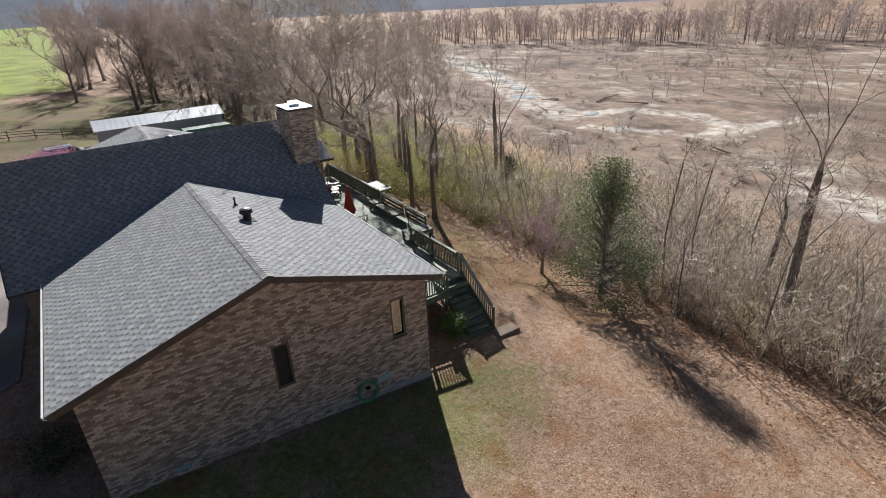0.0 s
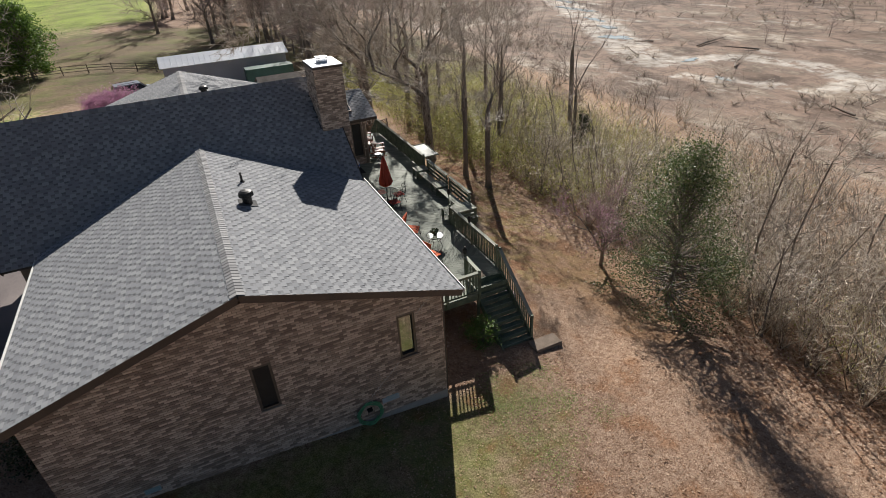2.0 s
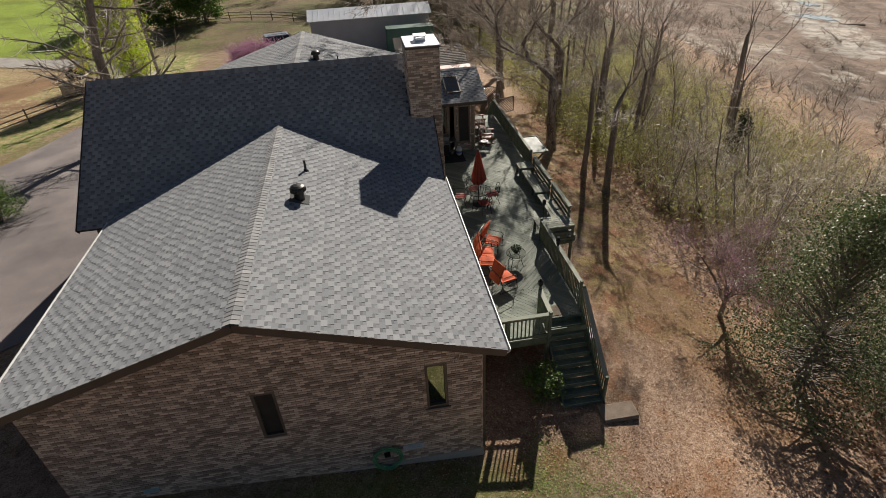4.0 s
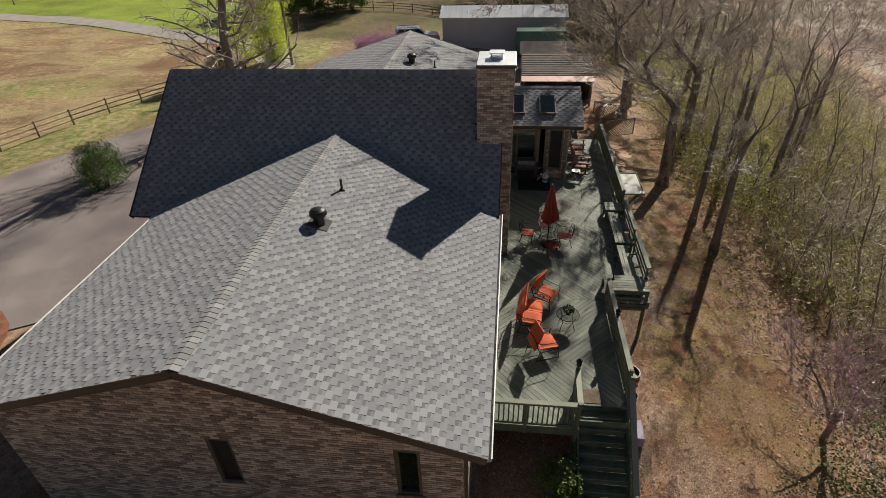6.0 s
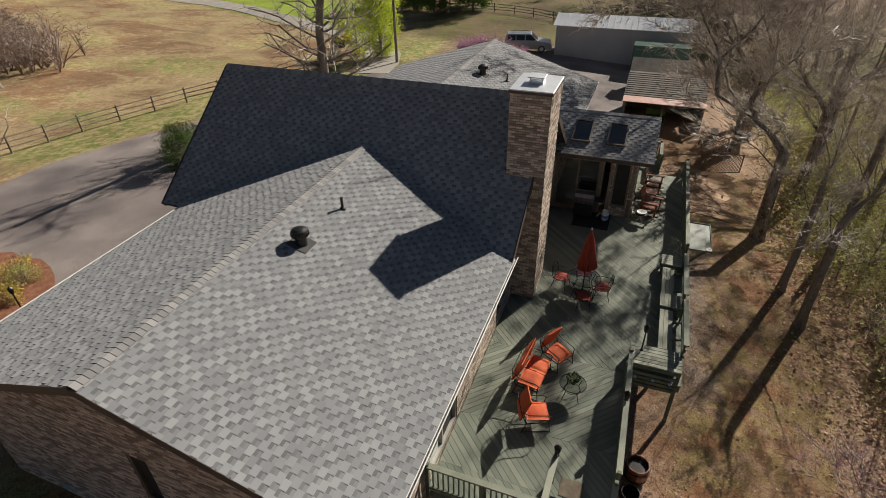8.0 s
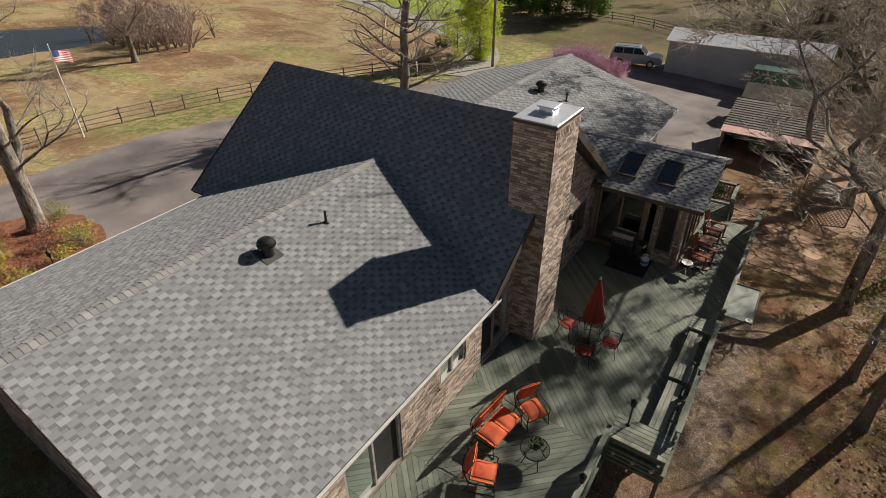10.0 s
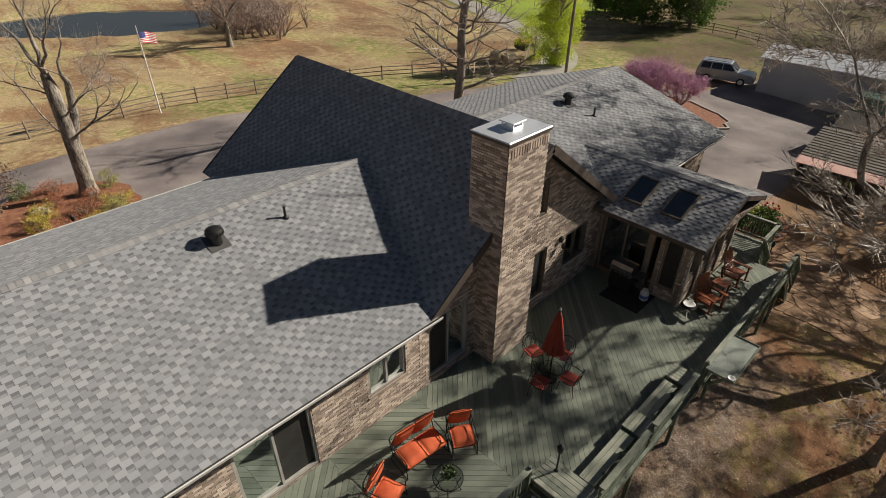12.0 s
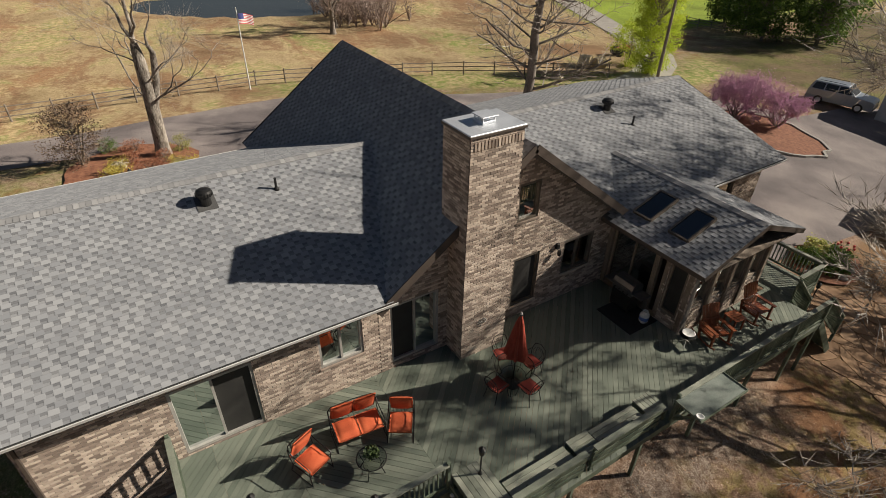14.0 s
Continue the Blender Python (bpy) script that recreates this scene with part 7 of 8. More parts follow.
def redbud(label, seed, at, height, spread, stems, flowers, size, low=0.2):
    rng = random.Random(seed)
    t = thing("redbud_tree", label, "tree", (*at, ground_z(*at) - 0.08))
    wood, twig, bloom = MB(), MB(), MB()
    fork(wood, twig, (0, 0, 0), Vector((0.05, 0.0, 1)), height * 0.24, 0.11, 0, rng, 4, spread, 0.007, 4, height * 0.2) if low > 0.1 else None
    for s in range(stems):
        a = s * 2 * math.pi / stems + rng.uniform(-0.5, 0.5)
        d = Vector((math.cos(a) * 0.95, math.sin(a) * 0.95, 1)).normalized()
        fork(wood, twig, (0, 0, height * low), d, height * 0.3, 0.06, 1, rng, 4, spread, 0.007, 4)
    tips = twig.v
    for _ in range(flowers):
        p = Vector(tips[rng.randrange(len(tips))]) + Vector((rng.gauss(0, 0.04), rng.gauss(0, 0.04), rng.gauss(0, 0.04)))
        u = Vector((rng.gauss(0, 1), rng.gauss(0, 1), rng.gauss(0, 1))).normalized() * size * rng.uniform(0.6, 1.3)
        w = u.cross(Vector((rng.gauss(0, 1), rng.gauss(0, 1), rng.gauss(0, 1)))).normalized() * size * 0.5
        bloom.quad(p - u * 0.5, p + w, p + u * 0.5, p - w)
    part("trunk", wood, BARK, t)
    part("crown", twig, REDTWIG, t)
    part("blossom", bloom, PINK, t, "pink-purple blossom along the twigs")
    return t


redbud("small multi-stemmed redbud just coming into bloom", 5, (19.2, 19.4), 4.3, 38, 3, 2600, 0.042)
redbud("wide redbud in full pink bloom on a mulched island", 6, (-3.2, 58.6), 3.7, 42, 11, 22000, 0.075, 0.02)
redbud("pink-blooming redbud beside the lane", 61, (-0.9, 60.6), 3.0, 42, 8, 11000, 0.075, 0.02)

MULCH = surface("red_mulch", [(0.13, 0.05, 0.03), (0.24, 0.1, 0.055), (0.34, 0.16, 0.09)], 4, 40, 0.95, 0.5)


def oval(cx, cy, rx, ry, n=28, seed=0):
    r = random.Random(seed)
    return [(cx + rx * math.cos(a) * r.uniform(0.93, 1.06), cy + ry * math.sin(a) * r.uniform(0.93, 1.06)) for a in np.linspace(0, 2 * math.pi, n, endpoint=False)]


draped("mulch_bed", oval(-11.8, 18.3, 4.3, 3.3), MULCH, "red mulch bed round the old shade tree", "flower bed", 0.09)
draped("mulch_bed", oval(-0.6, 58.6, 4.2, 3.4, seed=2), MULCH, "mulched island under the redbuds", "flower bed", 0.09)
draped("mulch_bed", oval(10.8, 44.9, 1.5, 2.0, seed=3), MULCH, "small flower bed behind the sunroom", "flower bed", 0.09, 0.7)
kerb = thing("kerb", "pale concrete kerb round the mulched island", "kerb")
pts = oval(-0.6, 58.6, 4.3, 3.5, seed=2)
for i in range(len(pts)):
    a, b = pts[i], pts[(i + 1) % len(pts)]
    part("kerb_stone", MB().beam((*a, ground_z(*a) + 0.08), (*b, ground_z(*b) + 0.08), 0.16, 0.2), CONCRETE, kerb)
for k, (x, y, m, lab) in enumerate([(10.2, 44.2, GREENLEAF, "green bulb leaves"), (10.9, 45.7, GREENLEAF, "green tulip leaves"), (11.3, 44.5, GREENLEAF, "green bulb leaves"), (10.0, 45.4, YOUNG, "yellow-green perennial leaves")]):
    leafy(lab + " in the flower bed", 90 + k, (x, y), 0.75, 1.2, 1400, 0.12, m, "round", 0.0, 0.01, "flower", "flowers", 3, 40)
for k in range(7):
    a = k * 0.9
    f = thing("tulip", "red tulip in the flower bed", "flower", (10.95 + 0.35 * math.cos(a), 46.0 + 0.35 * math.sin(a), ground_z(10.95, 46.0) + 0.25), group="red tulips")
    part("stem", MB().tube([(0, 0, -0.25), (0.01, 0, 0.5)], 0.008, 5), GREENLEAF, f)
    part("petals", MB().lathe([(0.02, 0.5), (0.06, 0.55), (0.055, 0.62), (0.03, 0.64)], 8), surface("tulip_red", [(0.6, 0.05, 0.06), (0.75, 0.12, 0.12)], 5, 20, 0.6, 0), f)
for x, y in ((11.7, 45.3), (10.9, 43.1), (11.9, 44.3)):
    rk = bmesh.new()
    bmesh.ops.create_icosphere(rk, subdivisions=2, radius=0.17)
    for v in rk.verts:
        v.co = Vector((v.co.x * 1.3, v.co.y, v.co.z * 0.7)) * (1 + 0.25 * noise.noise(v.co * 5 + Vector((x, y, 0))))
    solid("garden_stone", MB().take(rk, pose(x, y, ground_z(x, y) + 0.14)), CONCRETE, "pale rounded garden stone", "stone", "garden stones")

# ---- fence, flagpole, pole ----
FENCEWOOD = surface("weathered_fence", [(0.13, 0.105, 0.08), (0.22, 0.185, 0.15), (0.33, 0.29, 0.24)], 2, 40, 0.9, 0.3)


def fence(line, label, step=2.6):
    f = thing("fence", label, "fence", (*line[0], ground_z(*line[0])))
    o = Vector((*line[0], ground_z(*line[0])))
    pts = []
    for a, b in zip(line, line[1:]):
        n = max(1, round(math.dist(a, b) / step))
        pts += [(a[0] + (b[0] - a[0]) * i / n, a[1] + (b[1] - a[1]) * i / n) for i in range(n)]
    pts.append(line[-1])
    g = [Vector((x, y, ground_z(x, y))) - o for x, y in pts]
    for p in g:
        part("post", MB().tube([p - Vector((0, 0, 0.3)), p + Vector((random.uniform(-0.03, 0.03), 0, 1.25))], [0.07, 0.06], 6), FENCEWOOD, f)
    for a, b in zip(g, g[1:]):
        for z in (0.4, 0.75, 1.1):
            part("rail", MB().tube([a + Vector((0, 0, z + random.uniform(-0.03, 0.03))), b + Vector((0, 0, z + random.uniform(-0.03, 0.03)))], 0.04, 5), FENCEWOOD, f)
    return f


fence([(-28, -2), (-28, 12), (-28, 20), (-27.5, 29), (-26.3, 36), (-24, 44), (-20.5, 52), (-16.6, 59)], "three-rail split wooden fence along the drive")
fence([(-34, 91), (-25, 89.5), (-14, 91.4), (-8, 91), (-2, 88.7), (5, 85)], "dark three-rail fence of the far paddock")
fp = thing("flagpole", "white metal flagpole with a small striped flag", "flagpole", (-26.4, 28.2, ground_z(-26.4, 28.2)))
part("pole", MB().lathe([(0.06, -0.1), (0.055, 2), (0.035, 6.1), (0.05, 6.13), (0.0, 6.2)], 10), WHITE, fp)
FLAGRED, FLAGBLUE = surface("flag_red", [(0.45, 0.04, 0.05), (0.55, 0.07, 0.08)], 3, 40, 0.8, 0), surface("flag_blue", [(0.03, 0.04, 0.16), (0.05, 0.06, 0.22)], 3, 40, 0.8, 0)
fl = thing("flag", "red and white striped flag with a blue corner", "flag", (-26.35, 28.2, ground_z(-26.4, 28.2) + 5.0), 20)


def cloth(y0, y1, z0, z1, off):
    mb = MB()
    for i in range(8):
        a, b = y0 + (y1 - y0) * i / 8, y0 + (y1 - y0) * (i + 1) / 8
        wave = lambda v: 0.07 * math.sin(v * 6) + off
        drop = lambda v: -0.18 * v * v
        mb.quad((wave(a), a, z0 + drop(a)), (wave(b), b, z0 + drop(b)), (wave(b), b, z1 + drop(b)), (wave(a), a, z1 + drop(a)))
    return mb


for k in range(13):
    part("stripe", cloth(0.05, 1.3, 0.75 * k / 13, 0.75 * (k + 1) / 13, 0), FLAGRED if k % 2 == 0 else WHITE, fl)
part("canton", cloth(0.05, 0.55, 0.35, 0.75, 0.006).add(cloth(0.05, 0.55, 0.35, 0.75, -0.006)), FLAGBLUE, fl, "blue corner")
up_ = thing("utility_pole", "grey wooden utility pole with a transformer", "utility pole", (-12.6, 61.0, ground_z(-12.6, 61)))
part("pole", MB().lathe([(0.15, -0.3), (0.14, 3), (0.1, 10.5)], 10), FENCEWOOD, up_)
part("transformer", MB().lathe([(0.2, 7.2), (0.22, 7.3), (0.22, 8.0), (0.1, 8.1)], 14, (0.35, 0, 0)), CONCRETE, up_, "grey transformer can")
part("crossarm", MB().soft(-0.9, 0.9, -0.06, 0.06, 9.8, 9.92), FENCEWOOD, up_)

# ---- pond, floodplain water and sand ----
WATER, wn2, wl2, wb = nodes("pond_water")
wb.inputs["Base Color"].default_value = (0.05, 0.055, 0.055, 1)
wb.inputs["Roughness"].default_value = 0.06
wt = wn2.new("ShaderNodeTexNoise")
wt.inputs["Scale"].default_value = 1.4
wbump = wn2.new("ShaderNodeBump")
wbump.inputs["Strength"].default_value, wbump.inputs["Distance"].default_value = 0.15, 0.05
wl2.new(wt.outputs[0], wbump.inputs["Height"])
wl2.new(wbump.outputs[0], wb.inputs["Normal"])


def sheet(name, outline, z, material, label, category):
    mb = MB()
    n = len(outline)
    mb.v = [(x, y, z) for x, y in outline] + [(x, y, z - 0.2) for x, y in outline]
    mb.f = [tuple(range(n))] + [(i + n, (i + 1) % n + n, (i + 1) % n, i) for i in range(n)]
    return solid(name, mb, material, label, category, kind="structure")


sheet("water", [(-74.5 + 0.53 * u - 0.85 * v, 40 + 0.85 * u + 0.53 * v) for u, v in oval(0, 0, 17.4, 10.4, 40, 4)], -2.95, WATER, "still dark pond in the pasture", "pond")
rng = random.Random(17)
# The pale base colour carries the sky glare of the pools.
SHALLOW = surface("sky_toned_water", [(0.42, 0.5, 0.53), (0.58, 0.65, 0.68)], 0.4, 4, 0.12, 0.0)


def ragged(cx, cy, rx, ry, seed):
    r = random.Random(seed)
    k = [r.uniform(0, 6.28) for _ in range(4)]
    out = []
    for a in np.linspace(0, 2 * math.pi, 48, endpoint=False):
        f = 1 + 0.32 * math.sin(2 * a + k[0]) + 0.22 * math.sin(5 * a + k[1]) + 0.14 * math.sin(9 * a + k[2]) + 0.08 * math.sin(17 * a + k[3])
        out.append((cx + rx * f * math.cos(a), cy + ry * f * math.sin(a)))
    return out


for k, (cx, cy, rx, ry) in enumerate([(81.5, 89.5, 1.8, 2.6), (87.5, 99, 0.8, 3.0), (92.5, 109, 0.9, 3.6), (98.5, 124, 1.3, 5.5), (106, 142, 1.5, 7), (115, 162, 1.6, 8), (78.5, 68, 1.6, 0.6), (73, 57, 0.5, 1.4)]):
    sheet("water", ragged(cx, cy, rx, ry, 50 + k), ground_z(cx, cy) + 0.06, SHALLOW, "shallow floodplain pool, sky glare put into its colour", "pool")
DRIFTWOOD = surface("grey_driftwood", [(0.2, 0.165, 0.13), (0.36, 0.31, 0.26)], 2, 20, 0.9, 0.3)
rng = random.Random(23)
for k, (x, y, L, a) in enumerate([(87, 74.5, 9, 0.2), (74, 75, 5, 1.2), (92, 66, 6, 2.2), (79, 60, 5, 0.6), (84, 82, 4, 2.8), (70.5, 37, 4, 1.4)]):
    dx, dy = math.cos(a), math.sin(a)
    log = MB().tube([(x + dx * L * f, y + dy * L * f + 0.2 * math.sin(f * 5), ground_z(x, y) + 0.22 + 0.25 * f) for f in (0, 0.3, 0.6, 1.0)], [0.15, 0.13, 0.09, 0.03], 7)
    for b in range(4):
        f = rng.uniform(0.3, 0.9)
        c = Vector((x + dx * L * f, y + dy * L * f, ground_z(x, y) + 0.3))
        log.tube([c, c + Vector((rng.gauss(0, 0.8), rng.gauss(0, 0.8), rng.uniform(0.5, 1.4)))], [0.04, 0.015], 4)
    solid("driftwood_log", log, DRIFTWOOD, "grey stranded tree trunk on the floodplain", "log", "driftwood")

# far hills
# Distance haze is put into the hills' colour, plus a faint blue glow.
HILL = surface("hazed_wooded_hill", [(0.24, 0.25, 0.29), (0.32, 0.33, 0.37), (0.38, 0.39, 0.43)], 0.02, 0.3, 1.0, 0.0)
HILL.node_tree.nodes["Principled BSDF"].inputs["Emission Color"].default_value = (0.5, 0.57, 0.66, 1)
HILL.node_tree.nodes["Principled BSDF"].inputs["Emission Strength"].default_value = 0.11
hills = MB()
prev = None
for i in range(121):
    a = radians(-100 + i * 260 / 120)
    r = 780
    h = 55 + 40 * noise.noise(Vector((i * 0.11, 3, 0))) + 9 * noise.noise(Vector((i * 0.9, 7, 0)))
    c, s = math.cos(a), math.sin(a)
    cur = [(r * c, r * s, -12), ((r + 80) * c, (r + 80) * s, h * 0.6 - 8), ((r + 190) * c, (r + 190) * s, h)]
    if prev:
        for k in range(2):
            hills.quad(prev[k], cur[k], cur[k + 1], prev[k + 1])
    prev = cur
# flagstones behind the sunroom: a jittered grid with narrow joints
STONE = surface("orange_flagstone", [(0.21, 0.12, 0.062), (0.28, 0.168, 0.09), (0.35, 0.225, 0.13)], 1.2, 30, 0.85, 0.3, vary="object", amount=0.35)
pave = tagged(new("pavement"), "orange-brown flagstone paving behind the sunroom", "paving", kind="structure")
rng = random.Random(77)
node = {(i, j): (11.6 + i * 0.88 + (j % 2) * 0.35 + rng.uniform(-0.2, 0.2), 37.6 + j * 0.8 + rng.uniform(-0.18, 0.18)) for i in range(8) for j in range(10)}
for i in range(7):
    for j in range(9):
        poly = [node[i, j], node[i + 1, j], node[i + 1, j + 1], node[i, j + 1]]
        cx, cy = sum(p[0] for p in poly) / 4, sum(p[1] for p in poly) / 4
        if math.hypot(cx - 10.8, (cy - 44.9) * 0.75) < 1.9 or cx > 17.2 - 0.2 * abs(cy - 40):
            continue
        soft = []
        for q in range(4):
            a, b, c = Vector(poly[q - 1]), Vector(poly[q]), Vector(poly[(q + 1) % 4])
            mid = Vector((cx, cy))
            b2 = mid + (b - mid) * 0.955
            soft += [b2.lerp(mid + (a - mid) * 0.955, 0.12), b2.lerp(mid + (c - mid) * 0.955, 0.12)]
        mb = MB()
        k = len(soft)
        mb.v = [(p.x, p.y, ground_z(p.x, p.y) + 0.03) for p in soft] + [(p.x, p.y, ground_z(p.x, p.y) - 0.1) for p in soft]
        mb.f = [tuple(range(k))] + [(q + k, (q + 1) % k + k, (q + 1) % k, q) for q in range(k)]
        part("flagstone", mb, STONE, pave)
solid("backdrop", hills, HILL, "wooded hills on the horizon, haze put into their colour", "hills", kind="structure")

# ---- outbuildings ----
SHEETMETAL = surface("grey_wall_sheet", [(0.36, 0.39, 0.43), (0.45, 0.48, 0.52)], 0.6, 20, 0.5, 0.1)
ROOFMETAL = surface("white_roof_sheet", [(0.62, 0.66, 0.72), (0.84, 0.86, 0.88)], 0.4, 10, 0.32, 0.05, metal=0.15)
shed = thing("metal_shed", "long grey metal shed with a white sheet roof", "shed", (8.2, 73.0, -2.9))
w_ = MB().box(-6.7, 6.7, -2.0, 2.2, -0.6, 4.0)
wl_ = part("wall", w_, SHEETMETAL, shed, "grey ribbed metal wall")
for i in range(45):
    part("rib", MB().box(-6.7 + i * 0.3, -6.66 + i * 0.3, -2.03, -2.0, -0.6, 4.0), SHEETMETAL, wl_)
rf = MB()
for y0, z0, y1, z1 in ((-2.4, 3.95, 0.1, 4.75), (2.6, 3.95, 0.1, 4.75)):
    rf.beam((0, y0, z0), (0, y1, z1), 14.0, 0.06)
part("roof", rf, ROOFMETAL, shed, "white sheet metal roof")
for i in range(24):
    part("roof_rib", MB().beam((-6.9 + i * 0.6, -2.42, 3.99), (-6.9 + i * 0.6, 0.1, 4.79), 0.05, 0.04), ROOFMETAL, shed)
part("door", MB().soft(2.0, 5.0, -2.06, -2.035, -0.1, 3.0), SHEETMETAL, shed, "sliding shed door")
pav = thing("garden_pavilion", "open garden shelter with a shingle roof and red awning", "shelter", (13.0, 54.0, -2.0))
PAVROOF = surface("old_shingle_roof", [(0.1, 0.09, 0.08), (0.19, 0.17, 0.15)], 1.5, 30, 0.95, 0.4)
AWNING = surface("red_metal_awning", [(0.5, 0.27, 0.23), (0.66, 0.42, 0.37)], 0.6, 12, 0.5, 0.1)
for k in range(12):
    y0, y1 = -1.35 + k * 0.32, -1.35 + (k + 1) * 0.32 + 0.04
    part("roof_course", MB().beam((0, y0, 2.12 + k * 0.062 + 0.03), (0, y1, 2.12 + (k + 1) * 0.062), 5.8, 0.05), PAVROOF, pav)
part("awning", MB().beam((0, -2.3, 1.95), (0, -1.32, 2.13), 5.8, 0.04), AWNING, pav, "faded red metal awning")
for x in (-2.7, 0, 2.7):
    part("post", MB().box(x - 0.07, x + 0.07, -2.1, -1.96, -0.4, 1.95), FENCEWOOD, pav)
part("back_wall", MB().box(-2.8, 2.8, 2.2, 2.35, -0.5, 2.7).box(-2.9, -2.8, -1.0, 2.2, -0.5, 2.2).box(2.8, 2.9, -1.0, 2.2, -0.5, 2.2), FENCEWOOD, pav)
gb = thing("garden_bench", "green painted bench inside the shelter", "bench", (12.6, 53.0, ground_z(12.6, 53)))
part("seat", MB().soft(-0.7, 0.7, -0.22, 0.22, 0.42, 0.46), GREENLEAF, gb)
part("back", MB().soft(-0.7, 0.7, 0.22, 0.26, 0.46, 0.9), GREENLEAF, gb)
for x in (-0.6, 0.6):
    part("leg", MB().box(x - 0.03, x + 0.03, -0.2, 0.2, 0, 0.42), BLACK, gb)
sh2 = thing("tool_shed", "small grey-roofed tool shed behind the shelter", "shed", (12.5, 62.0, -2.4))
part("wall", MB().box(-2.3, 2.3, -1.5, 1.5, -0.4, 2.3), SHEETMETAL, sh2)
part("roof", MB().beam((0, -1.8, 2.25), (0, 0.02, 3.0), 5.0, 0.07).beam((0, 1.8, 2.25), (0, -0.02, 3.0), 5.0, 0.07), PAVROOF, sh2)
tr_ = thing("green_trailer", "dark green flat-roofed trailer beside the shed", "trailer", (12.3, 68.2, ground_z(12, 68)))
part("body", MB().soft(-2.6, 2.6, -0.9, 0.9, 0.6, 2.9, 0.03), surface("dark_green_paint", [(0.015, 0.07, 0.05), (0.03, 0.11, 0.08)], 1, 20, 0.4, 0.05), tr_)
for x in (-1.5, 1.5):
    part("wheel", MB().tube([(x, -0.95, 0.33), (x, -0.75, 0.33)], 0.33, 16), BLACK, tr_)


def lattice(at, turn, w, h):
    l_ = thing("lattice_panel", "weathered wooden lattice panel beside the shelter", "lattice", (*at, ground_z(*at)), turn, "lattice panels")
    part("frame", MB().box(-w / 2, w / 2, -0.03, 0.03, 0, 0.06).box(-w / 2, w / 2, -0.03, 0.03, h - 0.06, h).box(-w / 2, -w / 2 + 0.06, -0.03, 0.03, 0.061, h - 0.061).box(w / 2 - 0.06, w / 2, -0.03, 0.03, 0.061, h - 0.061), FENCEWOOD, l_)
    n = int((w + h) / 0.2)
    for s in (1, -1):
        for i in range(1, n):
            a = -w / 2 - h + i * 0.2
            x0, x1 = a, a + h
            lo, hi = max(x0, -w / 2), min(x1, w / 2)
            if hi - lo < 0.1:
                continue
            z0, z1 = lo - a, hi - a
            part("lath", MB().beam((s * lo, 0.01 * s, z0), (s * hi, 0.01 * s, z1), 0.012, 0.035), FENCEWOOD, l_)


lattice((17.0, 45.5), 20, 2.4, 1.2)
lattice((16.6, 49.2), -30, 2.0, 1.2)
for k, (x, y, tn) in enumerate([(16.9, 51.6, 20), (17.8, 50.2, 80)]):
    lc = thing("lawn_chair", "white plastic lawn chair beside the shelter", "chair", (x, y, ground_z(x, y)), tn, "lawn chairs")
    part("seat", MB().soft(-0.25, 0.25, -0.25, 0.25, 0.4, 0.43), WHITE, lc)
    for i in range(5):
        part("back_slat", MB().beam((-0.22 + i * 0.11, 0.25, 0.43), (-0.22 + i * 0.11, 0.38, 0.9), 0.08, 0.02), WHITE, lc)
    for a in (-0.22, 0.22):
        for b in (-0.22, 0.22):
            part("leg", MB().box(a - 0.02, a + 0.02, b - 0.02, b + 0.02, 0, 0.4), WHITE, lc)


# ---- parked car ----
CARPAINT = surface("silver_car_paint", [(0.24, 0.27, 0.31), (0.31, 0.34, 0.38)], 0.5, 5, 0.3, 0.0, metal=0.2, coat=0.5)
CARGLASS = surface("dark_car_glass", [(0.015, 0.018, 0.02), (0.03, 0.034, 0.038)], 1, 5, 0.08, 0.0)
car = thing("suv", "silver full-size sport utility vehicle parked on the drive", "car", (-1.5, 71.2, ground_z(-1.5, 71.2) + 0.05), 12)
prof = [(-2.5, 0.35), (-2.54, 0.75), (-2.48, 1.2), (1.05, 1.2), (1.3, 1.16), (2.3, 1.04), (2.5, 0.92), (2.54, 0.45), (2.45, 0.32)]
body = MB()
for y in (-0.97, 0.97):
    body.v += [(x, y, z) for x, z in prof]
n = len(prof)
body.f = [(i, (i + 1) % n, (i + 1) % n + n, i + n) for i in range(n)] + [tuple(reversed(range(n))), tuple(range(n, 2 * n))]
part("body", body, CARPAINT, car)
cab = MB()
low_, high_ = [(-2.46, 1.2), (1.05, 1.2)], [(-2.2, 1.84), (0.3, 1.84)]
cab.v = [(x, y * 0.95, z) for y in (-1, 1) for x, z in low_] + [(x, y * 0.76, z) for y in (-1, 1) for x, z in high_]
cab.f = [(0, 1, 5, 4), (2, 6, 7, 3), (0, 4, 6, 2), (1, 3, 7, 5), (4, 5, 7, 6)]
part("cabin", cab, CARPAINT, car)
for s in (-1, 1):
    for a, b, c, d_ in ((-2.25, -1.35, -1.35, -2.08), (-1.25, -0.35, -0.35, -1.25), (-0.25, 0.85, 0.28, -0.25)):
        q = [(a, s * 0.945, 1.25), (b, s * 0.945, 1.25), (c, s * 0.795, 1.76), (d_, s * 0.795, 1.76)]
        gl_ = MB()
        gl_.quad(*(q if s < 0 else q[::-1]))
        part("side_window", gl_, CARGLASS, car)
part("windscreen", MB().beam((1.02, 0, 1.26), (0.38, 0, 1.8), 1.5, 0.02, (1, 0, 1)), CARGLASS, car)
part("rear_window", MB().beam((-2.45, 0, 1.28), (-2.24, 0, 1.76), 1.4, 0.02, (-1, 0, 0.4)), CARGLASS, car)
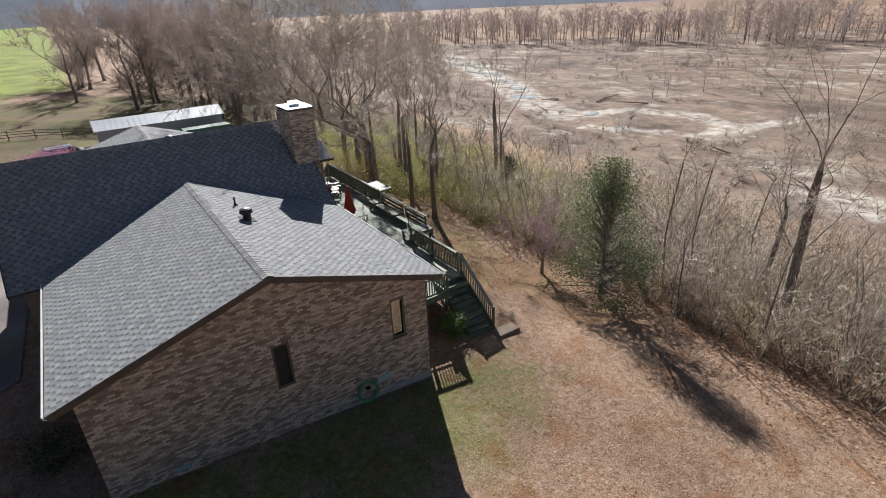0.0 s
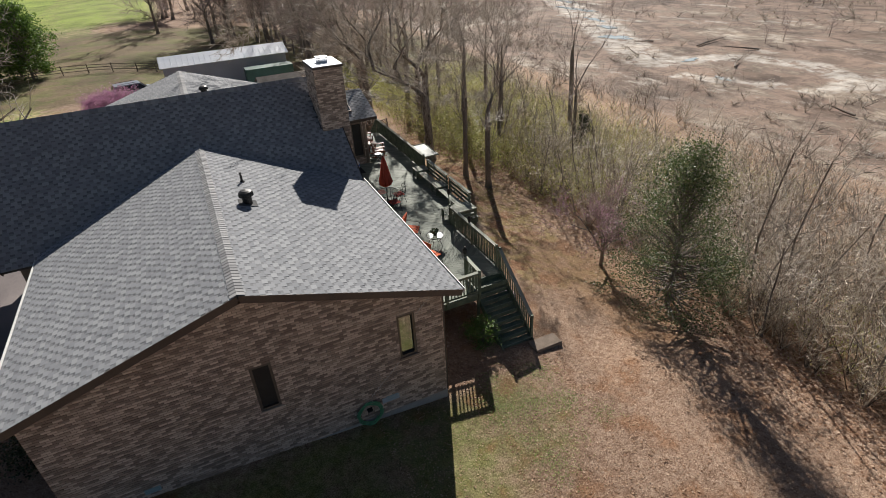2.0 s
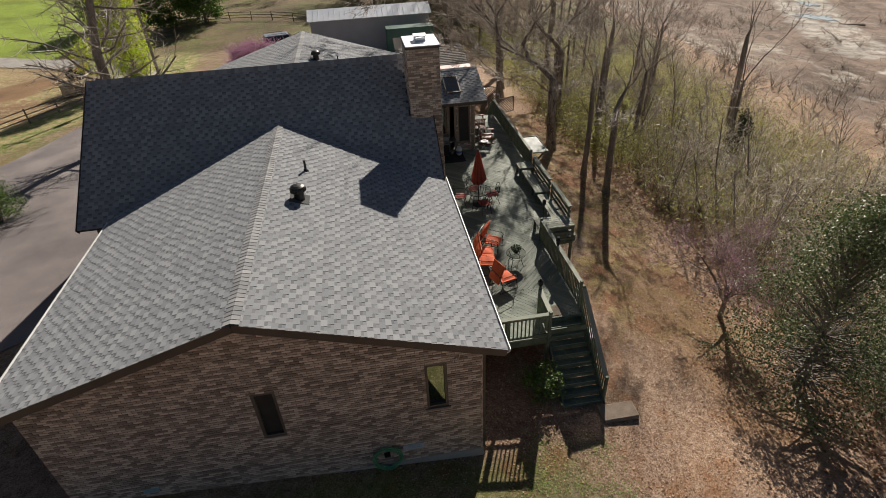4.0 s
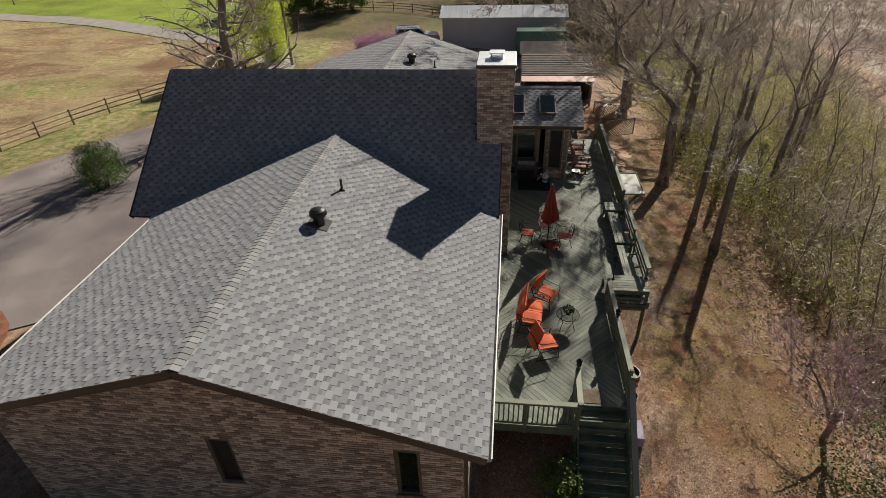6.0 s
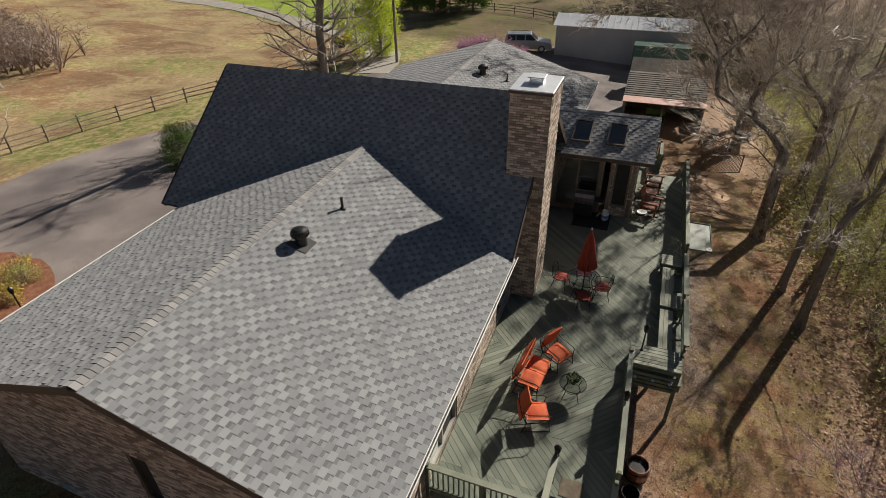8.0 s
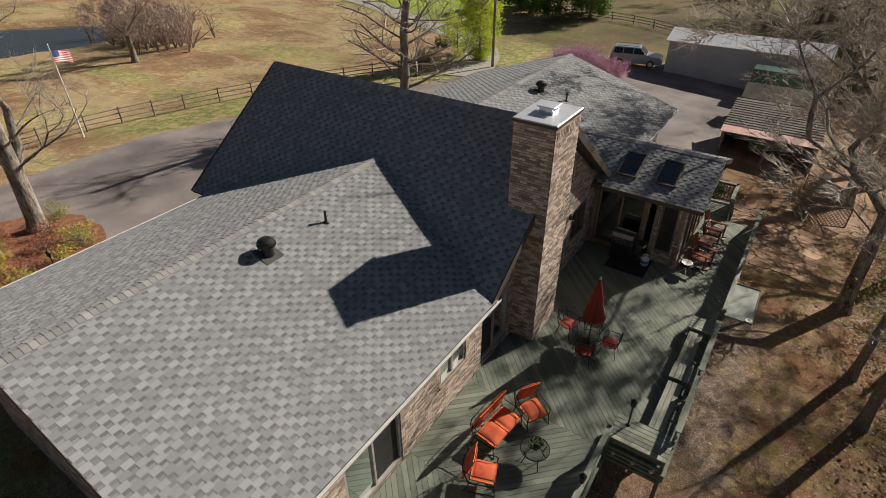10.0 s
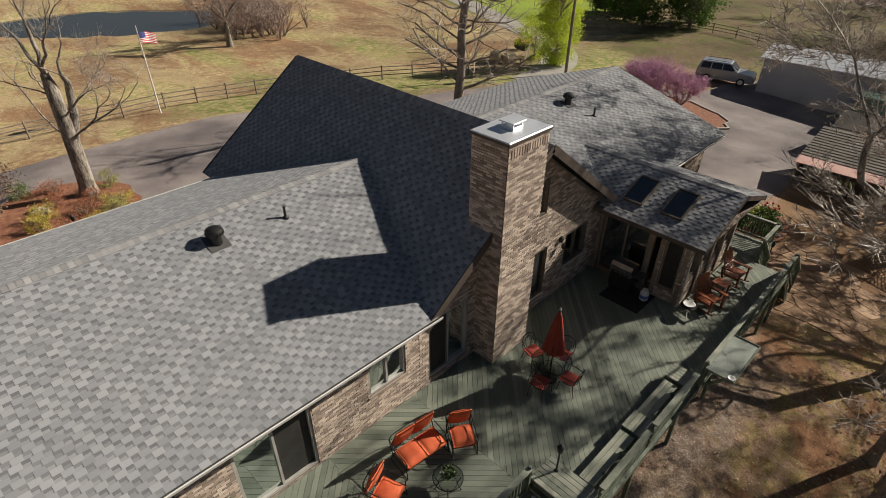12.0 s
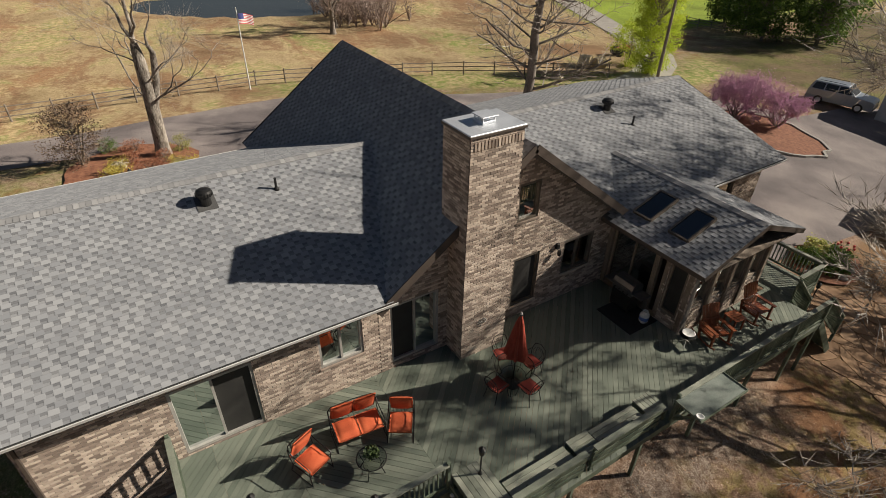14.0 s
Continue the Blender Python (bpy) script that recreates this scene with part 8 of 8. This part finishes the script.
for s in (-1, 1):
    part("roof_rack", MB().tube([(-1.9, s * 0.62, 1.87), (-1.8, s * 0.62, 1.93), (0.0, s * 0.62, 1.93), (0.1, s * 0.62, 1.88)], 0.02, 6), BLACK, car)
    part("headlight", MB().soft(2.42, 2.53, s * 0.72 - 0.16, s * 0.72 + 0.16, 0.72, 0.92), WHITE, car)
    part("mirror", MB().soft(0.75, 0.87, s * 1.05 - 0.09, s * 1.05 + 0.09, 1.15, 1.32), CARPAINT, car)
    for x in (-1.5, 1.5):
        wh = part("wheel", MB().tube([(x, s * 0.98 - 0.12 * s, 0.36), (x, s * 0.98, 0.36)], 0.37, 20), BLACK, car)
        part("rim", MB().tube([(x, s * 0.981, 0.36), (x, s * 0.99, 0.36)], 0.22, 16), STEEL, wh)
part("bumper", MB().soft(2.4, 2.58, -0.9, 0.9, 0.35, 0.6, 0.05).soft(-2.6, -2.45, -0.9, 0.9, 0.4, 0.62, 0.05), BLACK, car)

# ---- things beside the lane ----
HAY = surface("pale_hay", [(0.36, 0.27, 0.15), (0.56, 0.45, 0.28), (0.7, 0.6, 0.42)], 3, 40, 0.95, 0.6)
for k, (x, y, r) in enumerate([(-20.6, 60.0, 0.62), (-19.6, 60.9, 0.55)]):
    bale = thing("hay_bale", "round bale of pale hay beside the rail fence", "hay bale", (x, y, ground_z(x, y)), 25 + 50 * k, "hay bales")
    part("roll", MB().tube([(-0.55, 0, r - 0.03), (-0.5, 0, r - 0.03), (0.5, 0, r - 0.03), (0.55, 0, r - 0.03)], [r * 0.92, r, r, r * 0.92], 20), HAY, bale)
    for a in (-0.3, 0.0, 0.3):
        part("twine", MB().tube([(a - 0.01, 0, r - 0.03), (a + 0.01, 0, r - 0.03)], r + 0.006, 20, False), WHITE, bale)
TRACTORRED = surface("faded_red_paint", [(0.34, 0.06, 0.035), (0.46, 0.1, 0.06)], 2, 30, 0.5, 0.05)
tx, ty = -22.5, 67.4
tractor = thing("garden_tractor", "small faded red tractor standing on bare soil", "tractor", (tx, ty, ground_z(tx, ty)), 70)
part("hood", MB().soft(0.1, 1.3, -0.3, 0.3, 0.65, 1.15, 0.06), TRACTORRED, tractor)
part("chassis", MB().soft(-1.0, 1.2, -0.25, 0.25, 0.45, 0.649, 0.03), BLACK, tractor)
part("seat", MB().soft(-0.75, -0.35, -0.25, 0.25, 0.85, 0.95, 0.03).soft(-0.82, -0.74, -0.25, 0.25, 0.95, 1.3, 0.03), BLACK, tractor)
part("steering_wheel", MB().tube([(-0.05 + 0.05 * math.sin(a), 0.18 * math.cos(a), 1.25 + 0.18 * math.sin(a)) for a in np.linspace(0, 6.28, 17)], 0.015, 5, False), BLACK, tractor)
for s_ in (-1, 1):
    part("fender", MB().soft(-1.05, -0.2, s_ * 0.55 - 0.17, s_ * 0.55 + 0.17, 0.98, 1.05, 0.02), TRACTORRED, tractor)
    part("wheel", MB().tube([(-0.6, s_ * 0.42, 0.48), (-0.6, s_ * 0.7, 0.48)], 0.48, 18), BLACK, tractor)
    part("wheel", MB().tube([(0.95, s_ * 0.38, 0.28), (0.95, s_ * 0.54, 0.28)], 0.28, 16), BLACK, tractor)
BLEACHED = surface("bleached_wood", [(0.5, 0.46, 0.4), (0.7, 0.66, 0.6)], 4, 30, 0.85, 0.3)
gn = MB()
gz_ = ground_z(-12.3, 17.7) + 0.12
gn.tube([(-12.9, 17.3, gz_), (-12.4, 17.6, gz_ + 0.18), (-11.9, 17.9, gz_ + 0.1), (-11.5, 17.9, gz_ + 0.22)], [0.06, 0.1, 0.08, 0.03], 6)
for dx_, dy_, dz_ in ((-0.3, 0.4, 0.3), (0.25, -0.4, 0.25), (0.1, 0.45, 0.15), (-0.4, -0.25, 0.2)):
    gn.tube([(-12.3, 17.65, gz_ + 0.15), (-12.3 + dx_, 17.65 + dy_, gz_ + dz_)], [0.07, 0.02], 5)
solid("driftwood_root", gn, BLEACHED, "bleached branching root lying on the red mulch", "driftwood")

# ---- yard bits ----
for k, (x, y) in enumerate([(13.3, 20.2)]):
    b = thing("wooden_barrel", "old wooden half barrel beside the deck", "barrel", (x, y, ground_z(x, y)))
    prof_ = [(0.26, 0), (0.31, 0.2), (0.33, 0.4), (0.3, 0.6)]
    for q in range(16):
        a0, a1 = 2 * math.pi * q / 16 + 0.015, 2 * math.pi * (q + 1) / 16 - 0.015
        sv = MB()
        for r0, z0 in prof_:
            sv.v += [(rr * math.cos(aa), rr * math.sin(aa), z0) for rr, aa in ((r0, a0), (r0, a1), (r0 - 0.03, a1), (r0 - 0.03, a0))]
        sv.f = [(4 * i + k, 4 * i + (k + 1) % 4, 4 * i + 4 + (k + 1) % 4, 4 * i + 4 + k) for i in range(3) for k in range(4)] + [(12, 13, 14, 15), (3, 2, 1, 0)]
        part("stave", sv, REDWOOD, b)
    for z in (0.12, 0.46):
        part("hoop", MB().lathe([(0.315 if z < 0.3 else 0.335, z), (0.32 if z < 0.3 else 0.333, z + 0.04)], 20), BLACK, b)
    b2 = thing("black_bucket", "black plastic bucket below the barrel", "bucket", (x - 0.1, y - 0.75, ground_z(x, y - 0.75)))
    part("tub", MB().lathe([(0.2, 0), (0.24, 0.35), (0.22, 0.35), (0.19, 0.05)], 18), BLACK, b2)
solid("storage_tote", MB().soft(12.95, 13.35, 17.8, 18.5, ground_z(13, 18), ground_z(13, 18) + 0.35, 0.03), surface("lilac_plastic", [(0.4, 0.33, 0.45), (0.5, 0.44, 0.55)], 3, 30, 0.5, 0.05), "pale lilac plastic tote beside the stairs", "box")
leafy("dark leafy shrub under the deck stairs", 201, (10.9, 16.2), 1.0, 1.3, 1600, 0.08, GREENLEAF, "round", 0.02, 0.03, "shrub", "shrub", 4, 40)
leafy("low evergreen foundation shrub by the drive side", 202, (-3.2, 17.0), 1.0, 1.6, 1600, 0.08, CEDAR, "round", 0.02, 0.03, "shrub", "shrub", 4, 40)
